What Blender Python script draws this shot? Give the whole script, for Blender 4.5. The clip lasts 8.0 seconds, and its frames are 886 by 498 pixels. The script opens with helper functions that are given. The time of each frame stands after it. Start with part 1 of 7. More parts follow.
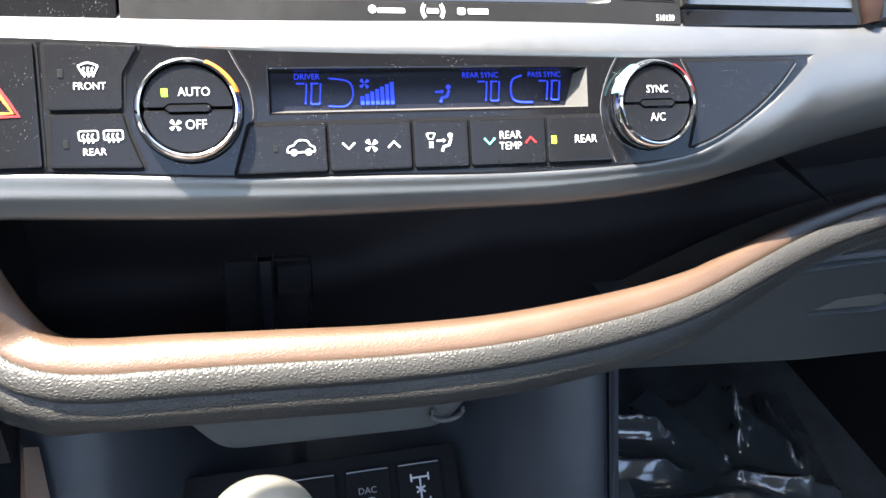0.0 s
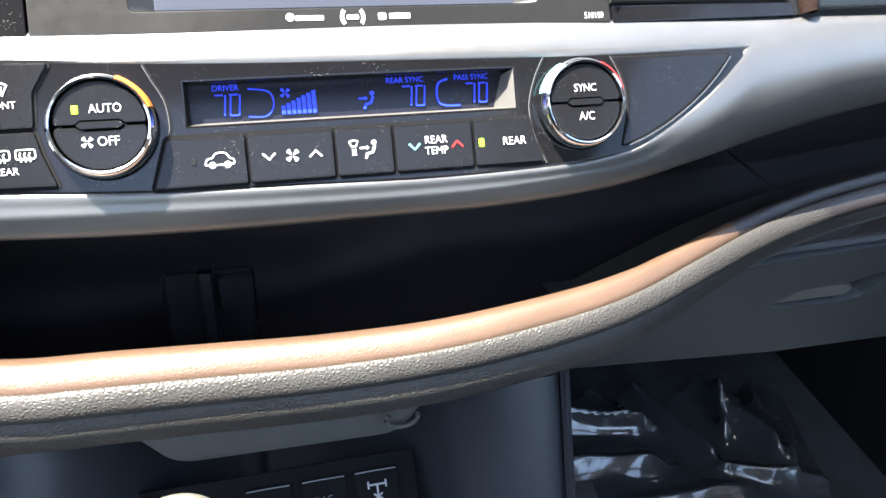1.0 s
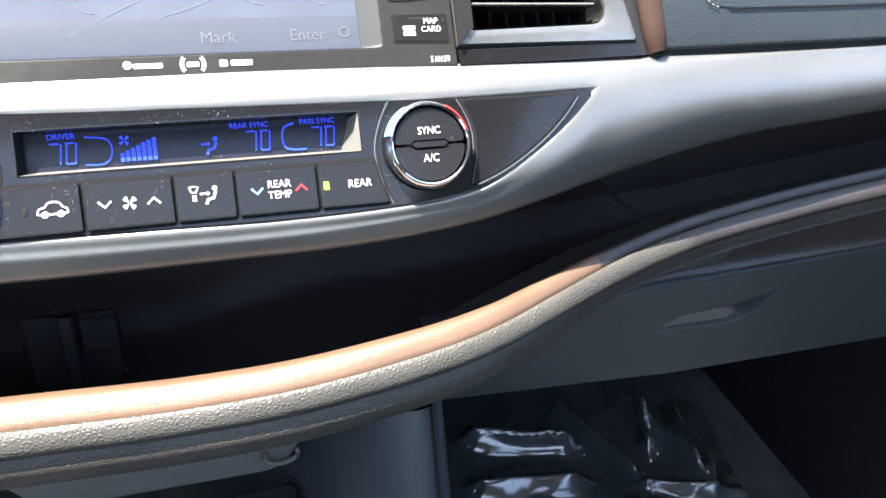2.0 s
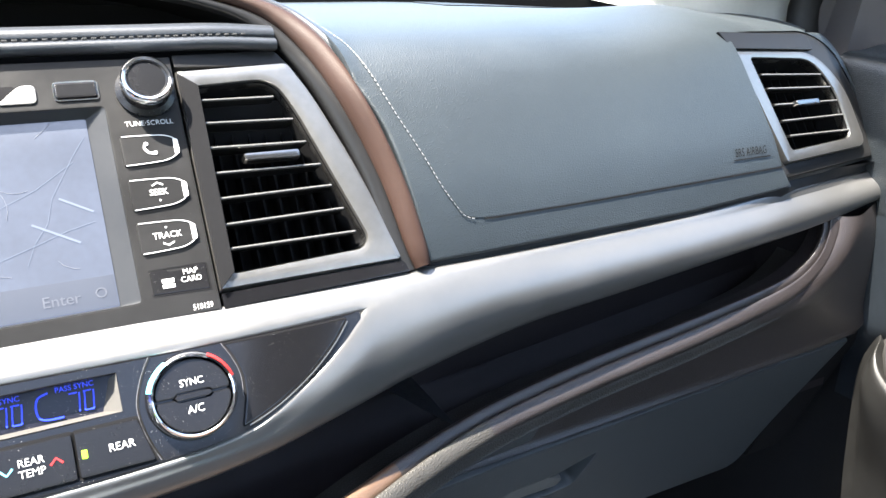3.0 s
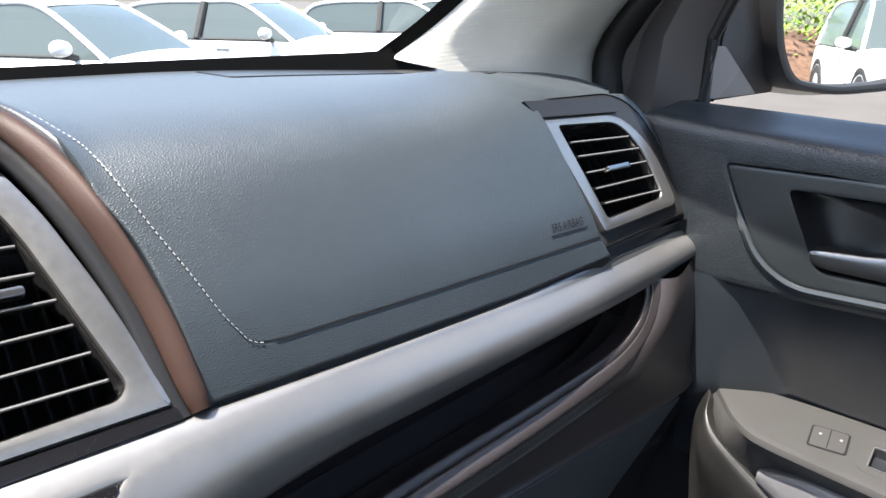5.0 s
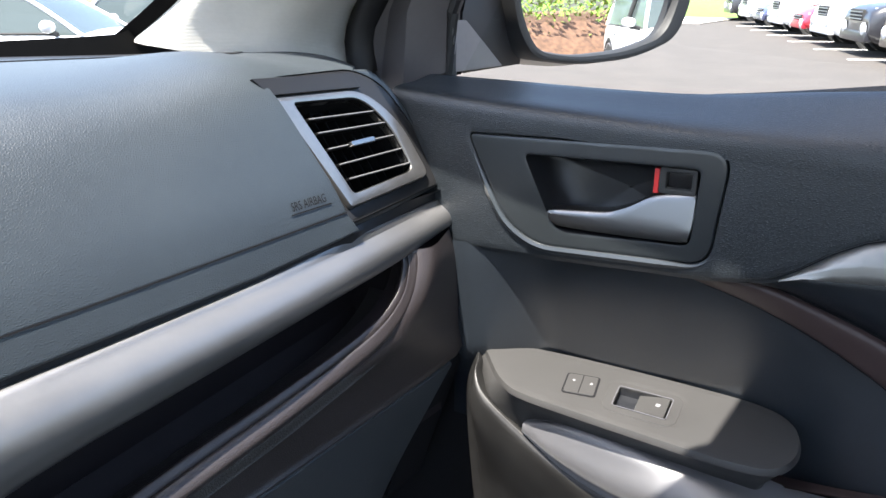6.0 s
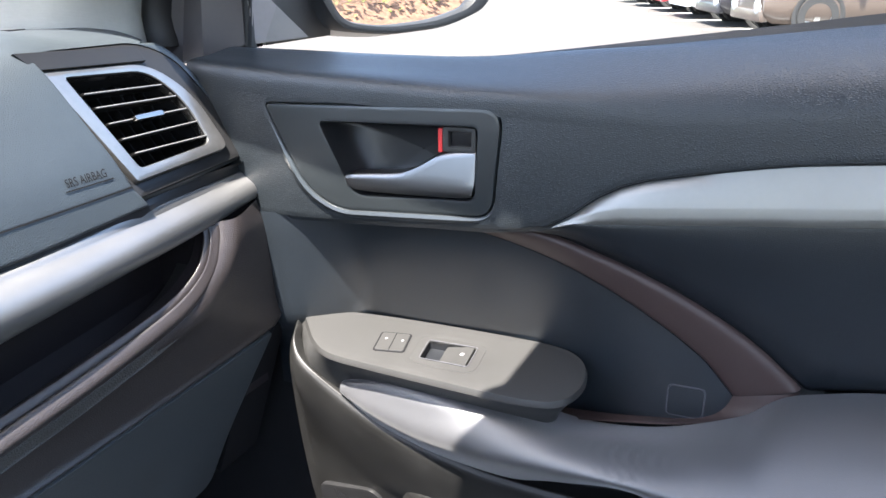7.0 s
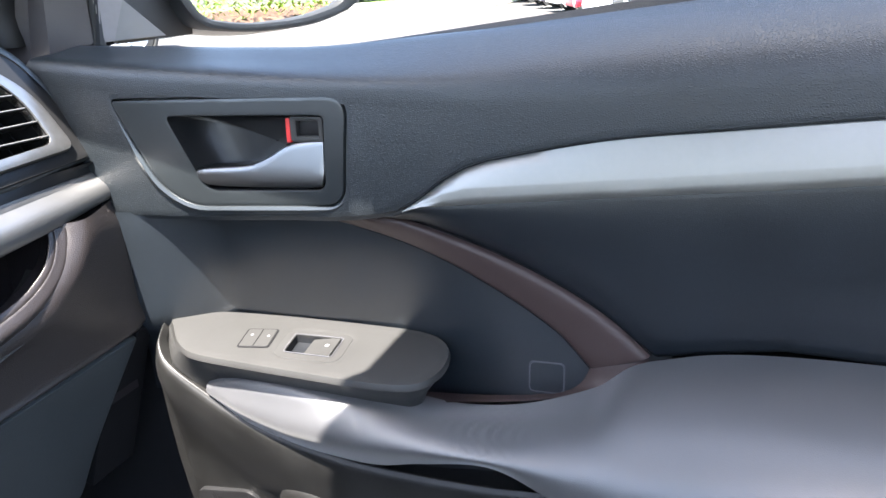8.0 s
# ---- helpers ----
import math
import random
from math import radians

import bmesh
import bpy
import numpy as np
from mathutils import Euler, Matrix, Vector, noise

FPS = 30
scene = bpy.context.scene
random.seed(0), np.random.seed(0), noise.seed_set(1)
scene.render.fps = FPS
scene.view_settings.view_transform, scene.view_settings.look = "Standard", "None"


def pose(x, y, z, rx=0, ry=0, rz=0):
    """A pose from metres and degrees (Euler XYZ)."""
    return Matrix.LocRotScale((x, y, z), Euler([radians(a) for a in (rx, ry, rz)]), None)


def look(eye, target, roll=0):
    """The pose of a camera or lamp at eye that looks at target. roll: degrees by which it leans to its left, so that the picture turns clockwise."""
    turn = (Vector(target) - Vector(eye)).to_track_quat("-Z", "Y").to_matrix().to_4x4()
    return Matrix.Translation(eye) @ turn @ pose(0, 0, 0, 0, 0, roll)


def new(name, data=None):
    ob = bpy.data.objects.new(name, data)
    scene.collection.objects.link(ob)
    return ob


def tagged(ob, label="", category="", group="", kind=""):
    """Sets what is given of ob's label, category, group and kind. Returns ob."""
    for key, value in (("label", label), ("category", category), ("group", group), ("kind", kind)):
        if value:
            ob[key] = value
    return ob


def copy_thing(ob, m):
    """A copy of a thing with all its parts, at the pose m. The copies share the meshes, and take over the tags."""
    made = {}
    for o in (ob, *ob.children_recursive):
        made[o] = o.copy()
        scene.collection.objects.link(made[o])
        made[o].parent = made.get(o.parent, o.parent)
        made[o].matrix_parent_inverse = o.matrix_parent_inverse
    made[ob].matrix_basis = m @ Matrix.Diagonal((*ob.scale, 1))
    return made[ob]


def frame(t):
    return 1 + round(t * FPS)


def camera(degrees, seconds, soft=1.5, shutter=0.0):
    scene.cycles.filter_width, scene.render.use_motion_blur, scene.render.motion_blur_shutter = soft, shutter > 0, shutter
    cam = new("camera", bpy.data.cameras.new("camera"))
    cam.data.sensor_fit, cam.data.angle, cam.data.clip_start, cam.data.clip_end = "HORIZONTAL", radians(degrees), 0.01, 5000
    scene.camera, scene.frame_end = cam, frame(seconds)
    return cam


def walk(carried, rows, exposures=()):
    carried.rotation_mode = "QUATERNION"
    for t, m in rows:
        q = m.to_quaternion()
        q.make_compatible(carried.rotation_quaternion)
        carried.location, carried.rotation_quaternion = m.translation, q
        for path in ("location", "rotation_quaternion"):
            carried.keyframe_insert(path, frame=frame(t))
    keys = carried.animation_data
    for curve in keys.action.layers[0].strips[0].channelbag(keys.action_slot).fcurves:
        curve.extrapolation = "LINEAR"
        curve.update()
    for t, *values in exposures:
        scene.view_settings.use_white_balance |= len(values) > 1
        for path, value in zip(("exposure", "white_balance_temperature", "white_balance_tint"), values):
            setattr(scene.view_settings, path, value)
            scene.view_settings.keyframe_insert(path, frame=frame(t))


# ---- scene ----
cam = camera(61.1, 8.0)
PATH = [
    (0, (0.02, 0.025, 1.235), (0.517, 1.628, 0.147), 5.6),
    (0.5, (0.04, 0.025, 1.239), (0.512, 1.625, 0.136), 4.2),
    (1, (0.057, 0.021, 1.239), (0.543, 1.624, 0.146), 3.5),
    (1.2, (0.061, 0.021, 1.243), (0.569, 1.622, 0.157), 3.6),
    (2.3, (0.138, 0.0, 1.265), (0.807, 1.595, 0.26), 4.0),
    (2.5, (0.153, -0.003, 1.275), (0.907, 1.594, 0.336), 3.5),
    (3, (0.181, -0.011, 1.313), (1.061, 1.632, 0.587), 1.0),
    (3.5, (0.187, 0.0, 1.341), (1.125, 1.633, 0.667), 0.6),
    (4, (0.193, -0.002, 1.342), (1.182, 1.612, 0.695), 0.5),
    (4.2, (0.212, 0.003, 1.343), (1.232, 1.603, 0.712), 0.3),
    (5.3, (0.268, 0.044, 1.333), (1.59, 1.397, 0.686), 0.4),
    (5.5, (0.286, 0.024, 1.331), (1.672, 1.311, 0.682), 0.2),
    (6, (0.299, -0.008, 1.327), (1.82, 1.104, 0.659), -0.2),
    (6.5, (0.311, -0.049, 1.326), (1.916, 0.922, 0.632), -0.6),
    (7, (0.322, -0.089, 1.318), (1.978, 0.772, 0.6), -1.0),
    (7.5, (0.33, -0.119, 1.312), (2.031, 0.652, 0.597), -1.4),
    (8, (0.341, -0.153, 1.299), (2.078, 0.548, 0.6), -2.0),
]
walk(cam, [(t, look(eye, target, roll)) for t, eye, target, roll in PATH], [(0.0, 2.92, 6600, 9), (2.5, 3.14, 6650, 9), (3.5, 2.66, 6650, 10), (4.0, 2.35, 6600, 11), (5.5, 2.35, 6500, 12), (6.5, 2.81, 6450, 12), (7.0, 3.08, 6450, 12), (8.0, 3.34, 6450, 12)])

# ---- place ----
from mathutils import geometry

# x runs to the passenger's door, y towards the bonnet, z up; the middle of the cabin lies at x = MID.
MID = 0.112

# ---- world, sun ----
world = bpy.data.worlds.new("world")
scene.world = world
world.use_nodes = True
wn = world.node_tree
sky = wn.nodes.new("ShaderNodeTexSky")
sky.sky_type, sky.sun_disc = "NISHITA", False
sky.sun_elevation, sky.sun_rotation = radians(69), radians(-87)
sky.air_density, sky.dust_density, sky.ozone_density = 1.0, 2.5, 1.0
wn.links.new(sky.outputs[0], wn.nodes["Background"].inputs[0])
wn.nodes["Background"].inputs[1].default_value = 0.15
sun = new("sun", bpy.data.lights.new("sun", "SUN"))
sun.data.energy, sun.data.angle, sun.data.color = 5.0, radians(0.55), (1.0, 0.95, 0.87)
SUN = Vector((-0.38, 0.02, 1.0)).normalized()
sun.matrix_world = look((0, 0, 0), -SUN)


# ---- materials ----
def mat(name, color, rough=0.5, metal=0.0, grain=None, var=0.0, var_scale=20.0, coat=0.0, dark=0.6, rvar=0.0, dust=0.0, spec=0.5):
    """A surface: colour with two scales of uneven tone, grain as (scale, depth in mm, 'leather' or 'fine' or 'brush' or 'weave'), dust specks."""
    m = bpy.data.materials.new(name)
    m.use_nodes = True
    n, l = m.node_tree.nodes, m.node_tree.links
    b = n["Principled BSDF"]
    b.inputs["Roughness"].default_value, b.inputs["Metallic"].default_value = rough, metal
    b.inputs["Coat Weight"].default_value, b.inputs["Specular IOR Level"].default_value = coat, spec
    b.inputs["Coat Roughness"].default_value = 0.08
    tc = n.new("ShaderNodeTexCoord")
    out = None
    c = (*color, 1)
    b.inputs["Base Color"].default_value = c
    if var or rvar:
        n1, n2 = n.new("ShaderNodeTexNoise"), n.new("ShaderNodeTexNoise")
        n1.inputs["Scale"].default_value, n1.inputs["Detail"].default_value = var_scale, 5
        n2.inputs["Scale"].default_value, n2.inputs["Detail"].default_value = var_scale * 11, 3
        for t in (n1, n2):
            l.new(tc.outputs["Object"], t.inputs["Vector"])
        mul = n.new("ShaderNodeMath")
        mul.operation = "MULTIPLY_ADD"
        l.new(n2.outputs["Fac"], mul.inputs[0])
        mul.inputs[1].default_value = 0.45
        l.new(n1.outputs["Fac"], mul.inputs[2])
        ramp = n.new("ShaderNodeMapRange")
        l.new(mul.outputs[0], ramp.inputs["Value"])
        ramp.inputs["From Min"].default_value, ramp.inputs["From Max"].default_value = 0.5, 0.95
        if var:
            mix = n.new("ShaderNodeMix")
            mix.data_type = "RGBA"
            mix.inputs["A"].default_value = (*[v * (1 - var) for v in color], 1)
            mix.inputs["B"].default_value = (*[min(1, v * (1 + var)) for v in color], 1)
            l.new(ramp.outputs[0], mix.inputs["Factor"])
            out = mix.outputs["Result"]
        if rvar:
            rr = n.new("ShaderNodeMapRange")
            l.new(mul.outputs[0], rr.inputs["Value"])
            rr.inputs["From Min"].default_value, rr.inputs["From Max"].default_value = 0.5, 0.95
            rr.inputs["To Min"].default_value, rr.inputs["To Max"].default_value = max(0.02, rough - rvar), min(1, rough + rvar)
            l.new(rr.outputs[0], b.inputs["Roughness"])
    if dust:
        v = n.new("ShaderNodeTexVoronoi")
        v.inputs["Scale"].default_value = 1150
        l.new(tc.outputs["Object"], v.inputs["Vector"])
        nn = n.new("ShaderNodeTexNoise")
        nn.inputs["Scale"].default_value = 60
        l.new(tc.outputs["Object"], nn.inputs["Vector"])
        lim = n.new("ShaderNodeMath")
        lim.operation = "MULTIPLY_ADD"
        l.new(nn.outputs["Fac"], lim.inputs[0])
        lim.inputs[1].default_value, lim.inputs[2].default_value = 0.40 * dust, -0.06 * dust - 0.03
        lt = n.new("ShaderNodeMath")
        lt.operation = "LESS_THAN"
        l.new(v.outputs["Distance"], lt.inputs[0])
        l.new(lim.outputs[0], lt.inputs[1])
        rnd = n.new("ShaderNodeSeparateColor")
        l.new(v.outputs["Color"], rnd.inputs[0])
        few = n.new("ShaderNodeMath")
        few.operation = "GREATER_THAN"
        l.new(rnd.outputs[0], few.inputs[0])
        few.inputs[1].default_value = 0.62
        both = n.new("ShaderNodeMath")
        both.operation = "MULTIPLY"
        l.new(lt.outputs[0], both.inputs[0])
        l.new(few.outputs[0], both.inputs[1])
        mx = n.new("ShaderNodeMix")
        mx.data_type = "RGBA"
        l.new(both.outputs[0], mx.inputs["Factor"])
        if out:
            l.new(out, mx.inputs["A"])
        else:
            mx.inputs["A"].default_value = c
        mx.inputs["B"].default_value = (0.36, 0.34, 0.31, 1)
        out = mx.outputs["Result"]
    if out:
        l.new(out, b.inputs["Base Color"])
    if grain:
        scale, mm, kind = grain
        if kind == "leather":
            t = n.new("ShaderNodeTexVoronoi")
            t.feature = "DISTANCE_TO_EDGE"
            t.inputs["Scale"].default_value = scale
            warp = n.new("ShaderNodeTexNoise")
            warp.inputs["Scale"].default_value = scale * 0.6
            l.new(tc.outputs["Object"], warp.inputs["Vector"])
            add = n.new("ShaderNodeVectorMath")
            add.operation = "MULTIPLY_ADD"
            l.new(warp.outputs["Color"], add.inputs[0])
            add.inputs[1].default_value = (0.9 / scale,) * 3
            l.new(tc.outputs["Object"], add.inputs[2])
            mp = n.new("ShaderNodeMapping")
            mp.inputs["Scale"].default_value = (0.72, 0.72, 1.0)
            l.new(add.outputs[0], mp.inputs["Vector"])
            l.new(mp.outputs[0], t.inputs["Vector"])
            cl = n.new("ShaderNodeMapRange")
            l.new(t.outputs["Distance"], cl.inputs["Value"])
            cl.inputs["From Max"].default_value = 0.42
            cl.interpolation_type = "SMOOTHSTEP"
            h = cl.outputs[0]
        elif kind == "weave":
            t = n.new("ShaderNodeTexWave")
            t.inputs["Scale"].default_value = scale
            t.bands_direction = "Z"
            l.new(tc.outputs["Object"], t.inputs["Vector"])
            h = t.outputs["Fac"]
        else:
            t = n.new("ShaderNodeTexNoise")
            t.inputs["Scale"].default_value, t.inputs["Detail"].default_value = scale, 4
            if kind == "brush":
                mp = n.new("ShaderNodeMapping")
                mp.inputs["Scale"].default_value = (0.06, 1, 1)
                l.new(tc.outputs["Object"], mp.inputs["Vector"])
                l.new(mp.outputs[0], t.inputs["Vector"])
            else:
                l.new(tc.outputs["Object"], t.inputs["Vector"])
            h = t.outputs["Fac"]
        bp = n.new("ShaderNodeBump")
        bp.inputs["Strength"].default_value, bp.inputs["Distance"].default_value = 1.0, mm / 1000
        l.new(h, bp.inputs["Height"])
        l.new(bp.outputs[0], b.inputs["Normal"])
    return m


def lit(name, color, strength, uneven=0.0):
    m = mat(name, color, 0.4, var=uneven, var_scale=22)
    b = m.node_tree.nodes["Principled BSDF"]
    if uneven:
        m.node_tree.links.new(b.inputs["Base Color"].links[0].from_socket, b.inputs["Emission Color"])
        m.node_tree.links.remove(b.inputs["Base Color"].links[0])
    b.inputs["Emission Color"].default_value, b.inputs["Emission Strength"].default_value = (*color, 1), strength
    return m


BLACK = mat("soft_black_pad", (0.020, 0.0260, 0.0305), 0.44, grain=(740, 0.12, "leather"), var=0.14, var_scale=9, rvar=0.02, spec=0.65)
BLACK2 = mat("black_plastic", (0.008, 0.009, 0.011), 0.42, grain=(1800, 0.04, "fine"), var=0.15, rvar=0.08)
GRAIN = mat("grained_black_leather", (0.034, 0.032, 0.029), 0.46, grain=(580, 0.21, "leather"), var=0.14, rvar=0.02, spec=0.5)
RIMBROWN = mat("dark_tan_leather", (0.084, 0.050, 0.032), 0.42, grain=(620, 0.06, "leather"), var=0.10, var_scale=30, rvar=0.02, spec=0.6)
BROWN = mat("brown_leather", (0.034, 0.0175, 0.0125), 0.52, spec=0.3, grain=(1300, 0.05, "leather"), var=0.10, var_scale=30, rvar=0.05)
DOORSILVER = mat("grey_silver_door_strip", (0.240, 0.235, 0.220), 0.44, metal=0.85, grain=(3000, 0.006, "fine"), var=0.05, rvar=0.04)
SILVER = mat("satin_silver_trim", (0.208, 0.207, 0.206), 0.41, metal=0.82, grain=(3000, 0.006, "fine"), var=0.04, rvar=0.04, dust=0.30)
GREYMETAL = mat("warm_grey_trim", (0.25, 0.245, 0.235), 0.33, metal=0.88, grain=(2500, 0.02, "fine"), var=0.10, rvar=0.05)
CHROME = mat("chrome", (0.78, 0.78, 0.79), 0.09, metal=1.0, rvar=0.04)
PIANO = mat("glossy_black_plastic", (0.006, 0.006, 0.007), 0.14, rvar=0.04, coat=0.1, dust=0.95, spec=0.35)
BUTTON = mat("dark_button_plastic", (0.008, 0.008, 0.009), 0.25, rvar=0.04, dust=0.85, spec=0.35)
BEZEL = mat("dark_grey_bezel", (0.014, 0.014, 0.0145), 0.36, rvar=0.07, dust=0.3, var=0.1, spec=0.22)
LINING = mat("brownish_black_tray_plastic", (0.014, 0.0115, 0.0130), 0.65, grain=(1500, 0.04, "fine"), var=0.15, spec=0.3)
# near-black for black parts and cavities; the cavities' shade is in the colour
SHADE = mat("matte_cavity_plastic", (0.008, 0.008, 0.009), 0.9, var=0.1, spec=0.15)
SLAT = mat("black_slat_plastic", (0.010, 0.010, 0.010), 0.32, rvar=0.04, dust=0.2)
WHITE = mat("white_print", (0.62, 0.62, 0.62), 0.6)
PALE = mat("worn_grey_print", (0.20, 0.20, 0.205), 0.5)
LABEL = mat("switch_print", (0.45, 0.45, 0.46), 0.5)
GREYPRINT = mat("grey_print", (0.10, 0.10, 0.11), 0.5)
RED = mat("red_plastic", (0.55, 0.03, 0.03), 0.4)
ORANGE = mat("orange_mark", (0.80, 0.22, 0.03), 0.5)
CYAN = mat("pale_blue_mark", (0.15, 0.55, 0.65), 0.5)
BLUELCD = lit("blue_display_segment", (0.02, 0.05, 0.85), 0.10)
GREENLED = lit("green_indicator", (0.35, 0.75, 0.02), 0.9)
LCDBACK = mat("display_glass", (0.011, 0.011, 0.018), 0.20, dust=0.9, spec=0.3)
LCDBED = mat("display_bed", (0.070, 0.067, 0.062), 0.6)
TAB = mat("polished_tab_metal", (0.30, 0.295, 0.29), 0.24, metal=1.0)
THREAD = mat("pale_thread", (0.19, 0.20, 0.21), 0.7)
SURROUND = mat("screen_surround_plastic", (0.020, 0.021, 0.023), 0.36, rvar=0.05, var=0.1, spec=0.3)
GREYBOX = mat("grey_plastic", (0.11, 0.108, 0.10), 0.55, grain=(1500, 0.05, "fine"), var=0.1)
CARPET = mat("black_carpet", (0.046, 0.054, 0.062), 0.95, grain=(900, 0.6, "fine"), var=0.3)
FABRIC = mat("light_grey_pillar_fabric", (0.43, 0.425, 0.39), 0.9, grain=(230, 0.25, "weave"), var=0.05)
RUBBER = mat("black_rubber", (0.008, 0.008, 0.009), 0.6, var=0.15)
TAUPE = mat("taupe_plastic", (0.046, 0.041, 0.042), 0.50, grain=(1500, 0.04, "fine"), var=0.08)
DOORBLACK = mat("grained_door_plastic", (0.0150, 0.0185, 0.0215), 0.37, grain=(700, 0.17, "leather"), var=0.10, rvar=0.015, spec=0.55)
DOORLEATHER = mat("black_door_leather", (0.0125, 0.0160, 0.0200), 0.31, grain=(820, 0.07, "leather"), var=0.12, rvar=0.015, spec=0.75, dust=0.2)
# darker, duller copy of the door leather, for light blocked from the insert
INSERT = mat("black_insert_leather", (0.0110, 0.0138, 0.0175), 0.34, grain=(820, 0.06, "leather"), var=0.12, rvar=0.015, spec=0.52)
SMOOTH = mat("smooth_dark_plastic", (0.018, 0.0215, 0.0235), 0.32, grain=(2000, 0.02, "fine"), var=0.08, rvar=0.012, spec=0.7)
POD = mat("grey_switch_plastic", (0.037, 0.0365, 0.0355), 0.40, grain=(1800, 0.03, "fine"), var=0.06, rvar=0.05, spec=0.28)
SATIN = mat("satin_lever_metal", (0.175, 0.177, 0.18), 0.34, metal=1.0, rvar=0.008)
FILM = mat("clear_black_plastic_film", (0.050, 0.060, 0.068), 0.10, coat=1.0, rvar=0.03, grain=(30, 0.9, "fine"), spec=0.8)
# serves the lower end, and the tray rim's outer end as a shaded copy
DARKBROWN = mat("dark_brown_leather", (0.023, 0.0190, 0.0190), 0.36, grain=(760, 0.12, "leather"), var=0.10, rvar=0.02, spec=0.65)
BOWBROWN = mat("reddish_brown_leather", (0.046, 0.0300, 0.0275), 0.44, grain=(1300, 0.05, "leather"), var=0.08, var_scale=30, rvar=0.05, spec=0.4)
# paler than the door leather, to stand in for sky light on the armrest
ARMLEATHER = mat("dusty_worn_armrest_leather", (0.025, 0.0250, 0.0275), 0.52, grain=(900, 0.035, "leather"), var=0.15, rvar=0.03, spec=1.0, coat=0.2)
SKIN = mat("scuffed_grey_plastic", (0.0125, 0.0123, 0.0118), 0.45, grain=(1500, 0.04, "fine"), var=0.35, var_scale=18, rvar=0.05, dust=0.35, spec=0.35)
# sheen, high IOR and rough coat imitate a sky reflection on the armrest
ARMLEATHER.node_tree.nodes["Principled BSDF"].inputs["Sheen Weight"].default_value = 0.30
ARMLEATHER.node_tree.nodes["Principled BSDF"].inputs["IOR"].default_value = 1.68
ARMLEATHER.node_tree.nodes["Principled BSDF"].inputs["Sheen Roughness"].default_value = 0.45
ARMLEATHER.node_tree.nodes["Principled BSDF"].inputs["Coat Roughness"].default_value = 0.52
INNER = mat("dark_interior_panel", (0.034, 0.036, 0.039), 0.6, var=0.1)
CONSOLE = mat("smooth_console_leather", (0.026, 0.030, 0.037), 0.40, grain=(900, 0.05, "leather"), var=0.12, rvar=0.02, spec=0.6)
GLOVE = mat("grained_glove_box_plastic", (0.040, 0.046, 0.050), 0.45, grain=(760, 0.10, "leather"), var=0.10, rvar=0.02)
SLATEDGE = mat("worn_slat_edge", (0.13, 0.13, 0.13), 0.28, rvar=0.05, dust=0.4)
# lighter than the other dark trim: sunlight on the cover is in the colour
COVER = mat("sunlit_mirror_foot_plastic", (0.16, 0.145, 0.135), 0.6, var=0.08)
DARKTHREAD = mat("dark_thread", (0.03, 0.03, 0.03), 0.7)
FRIT = mat("black_glass_border", (0.002, 0.002, 0.002), 0.6, spec=0.08)
KNOB = mat("beige_knob", (0.155, 0.148, 0.122), 0.38, coat=0.3)
ROOFLINER = mat("grey_headliner", (0.62, 0.63, 0.635), 0.95, grain=(700, 0.2, "fine"))


def glass(name, tint):
    """A thin pane: clear, with a little gloss."""
    m = bpy.data.materials.new(name)
    m.use_nodes = True
    n, l = m.node_tree.nodes, m.node_tree.links
    n.remove(n["Principled BSDF"])
    a, g, mx = n.new("ShaderNodeBsdfTransparent"), n.new("ShaderNodeBsdfGlossy"), n.new("ShaderNodeMixShader")
    a.inputs[0].default_value = (*tint, 1)
    g.inputs["Roughness"].default_value = 0.02
    mx.inputs[0].default_value = 0.05
    l.new(a.outputs[0], mx.inputs[1])
    l.new(g.outputs[0], mx.inputs[2])
    l.new(mx.outputs[0], n["Material Output"].inputs[0])
    return m


GLASS = glass("clear_car_glass", (0.90, 0.93, 0.91))


# ---- tools ----
def world_of(ob):
    return world_of(ob.parent) @ ob.matrix_parent_inverse @ ob.matrix_basis if ob.parent else ob.matrix_basis.copy()


def finish(bm, name, material, sharp=0.7):
    bmesh.ops.recalc_face_normals(bm, faces=bm.faces)
    for f in bm.faces:
        f.smooth = True
    for e in bm.edges:
        if len(e.link_faces) == 2 and e.calc_face_angle(0) > sharp:
            e.smooth = False
    me = bpy.data.meshes.new(name)
    bm.to_mesh(me)
    bm.free()
    me.materials.append(material)
    return me


def part(name, bm, material, parent, label="", sharp=0.7):
    """One mesh object, modelled in world coordinates, under a thing or a part."""
    me = bm if isinstance(bm, bpy.types.Mesh) else finish(bm, name, material, sharp)
    ob = new(name, me)
    ob.parent, ob.matrix_parent_inverse = parent, world_of(parent).inverted()
    return tagged(ob, label)


def thing(name, at, label, category, group=""):
    ob = new(name)
    ob.location = at
    ob.empty_display_size = 0.05
    return tagged(ob, label, category, group)


def setting(name, bm, material, label="", category="", sharp=0.7):
    return tagged(new(name, finish(bm, name, material, sharp)), label, category, kind="structure")


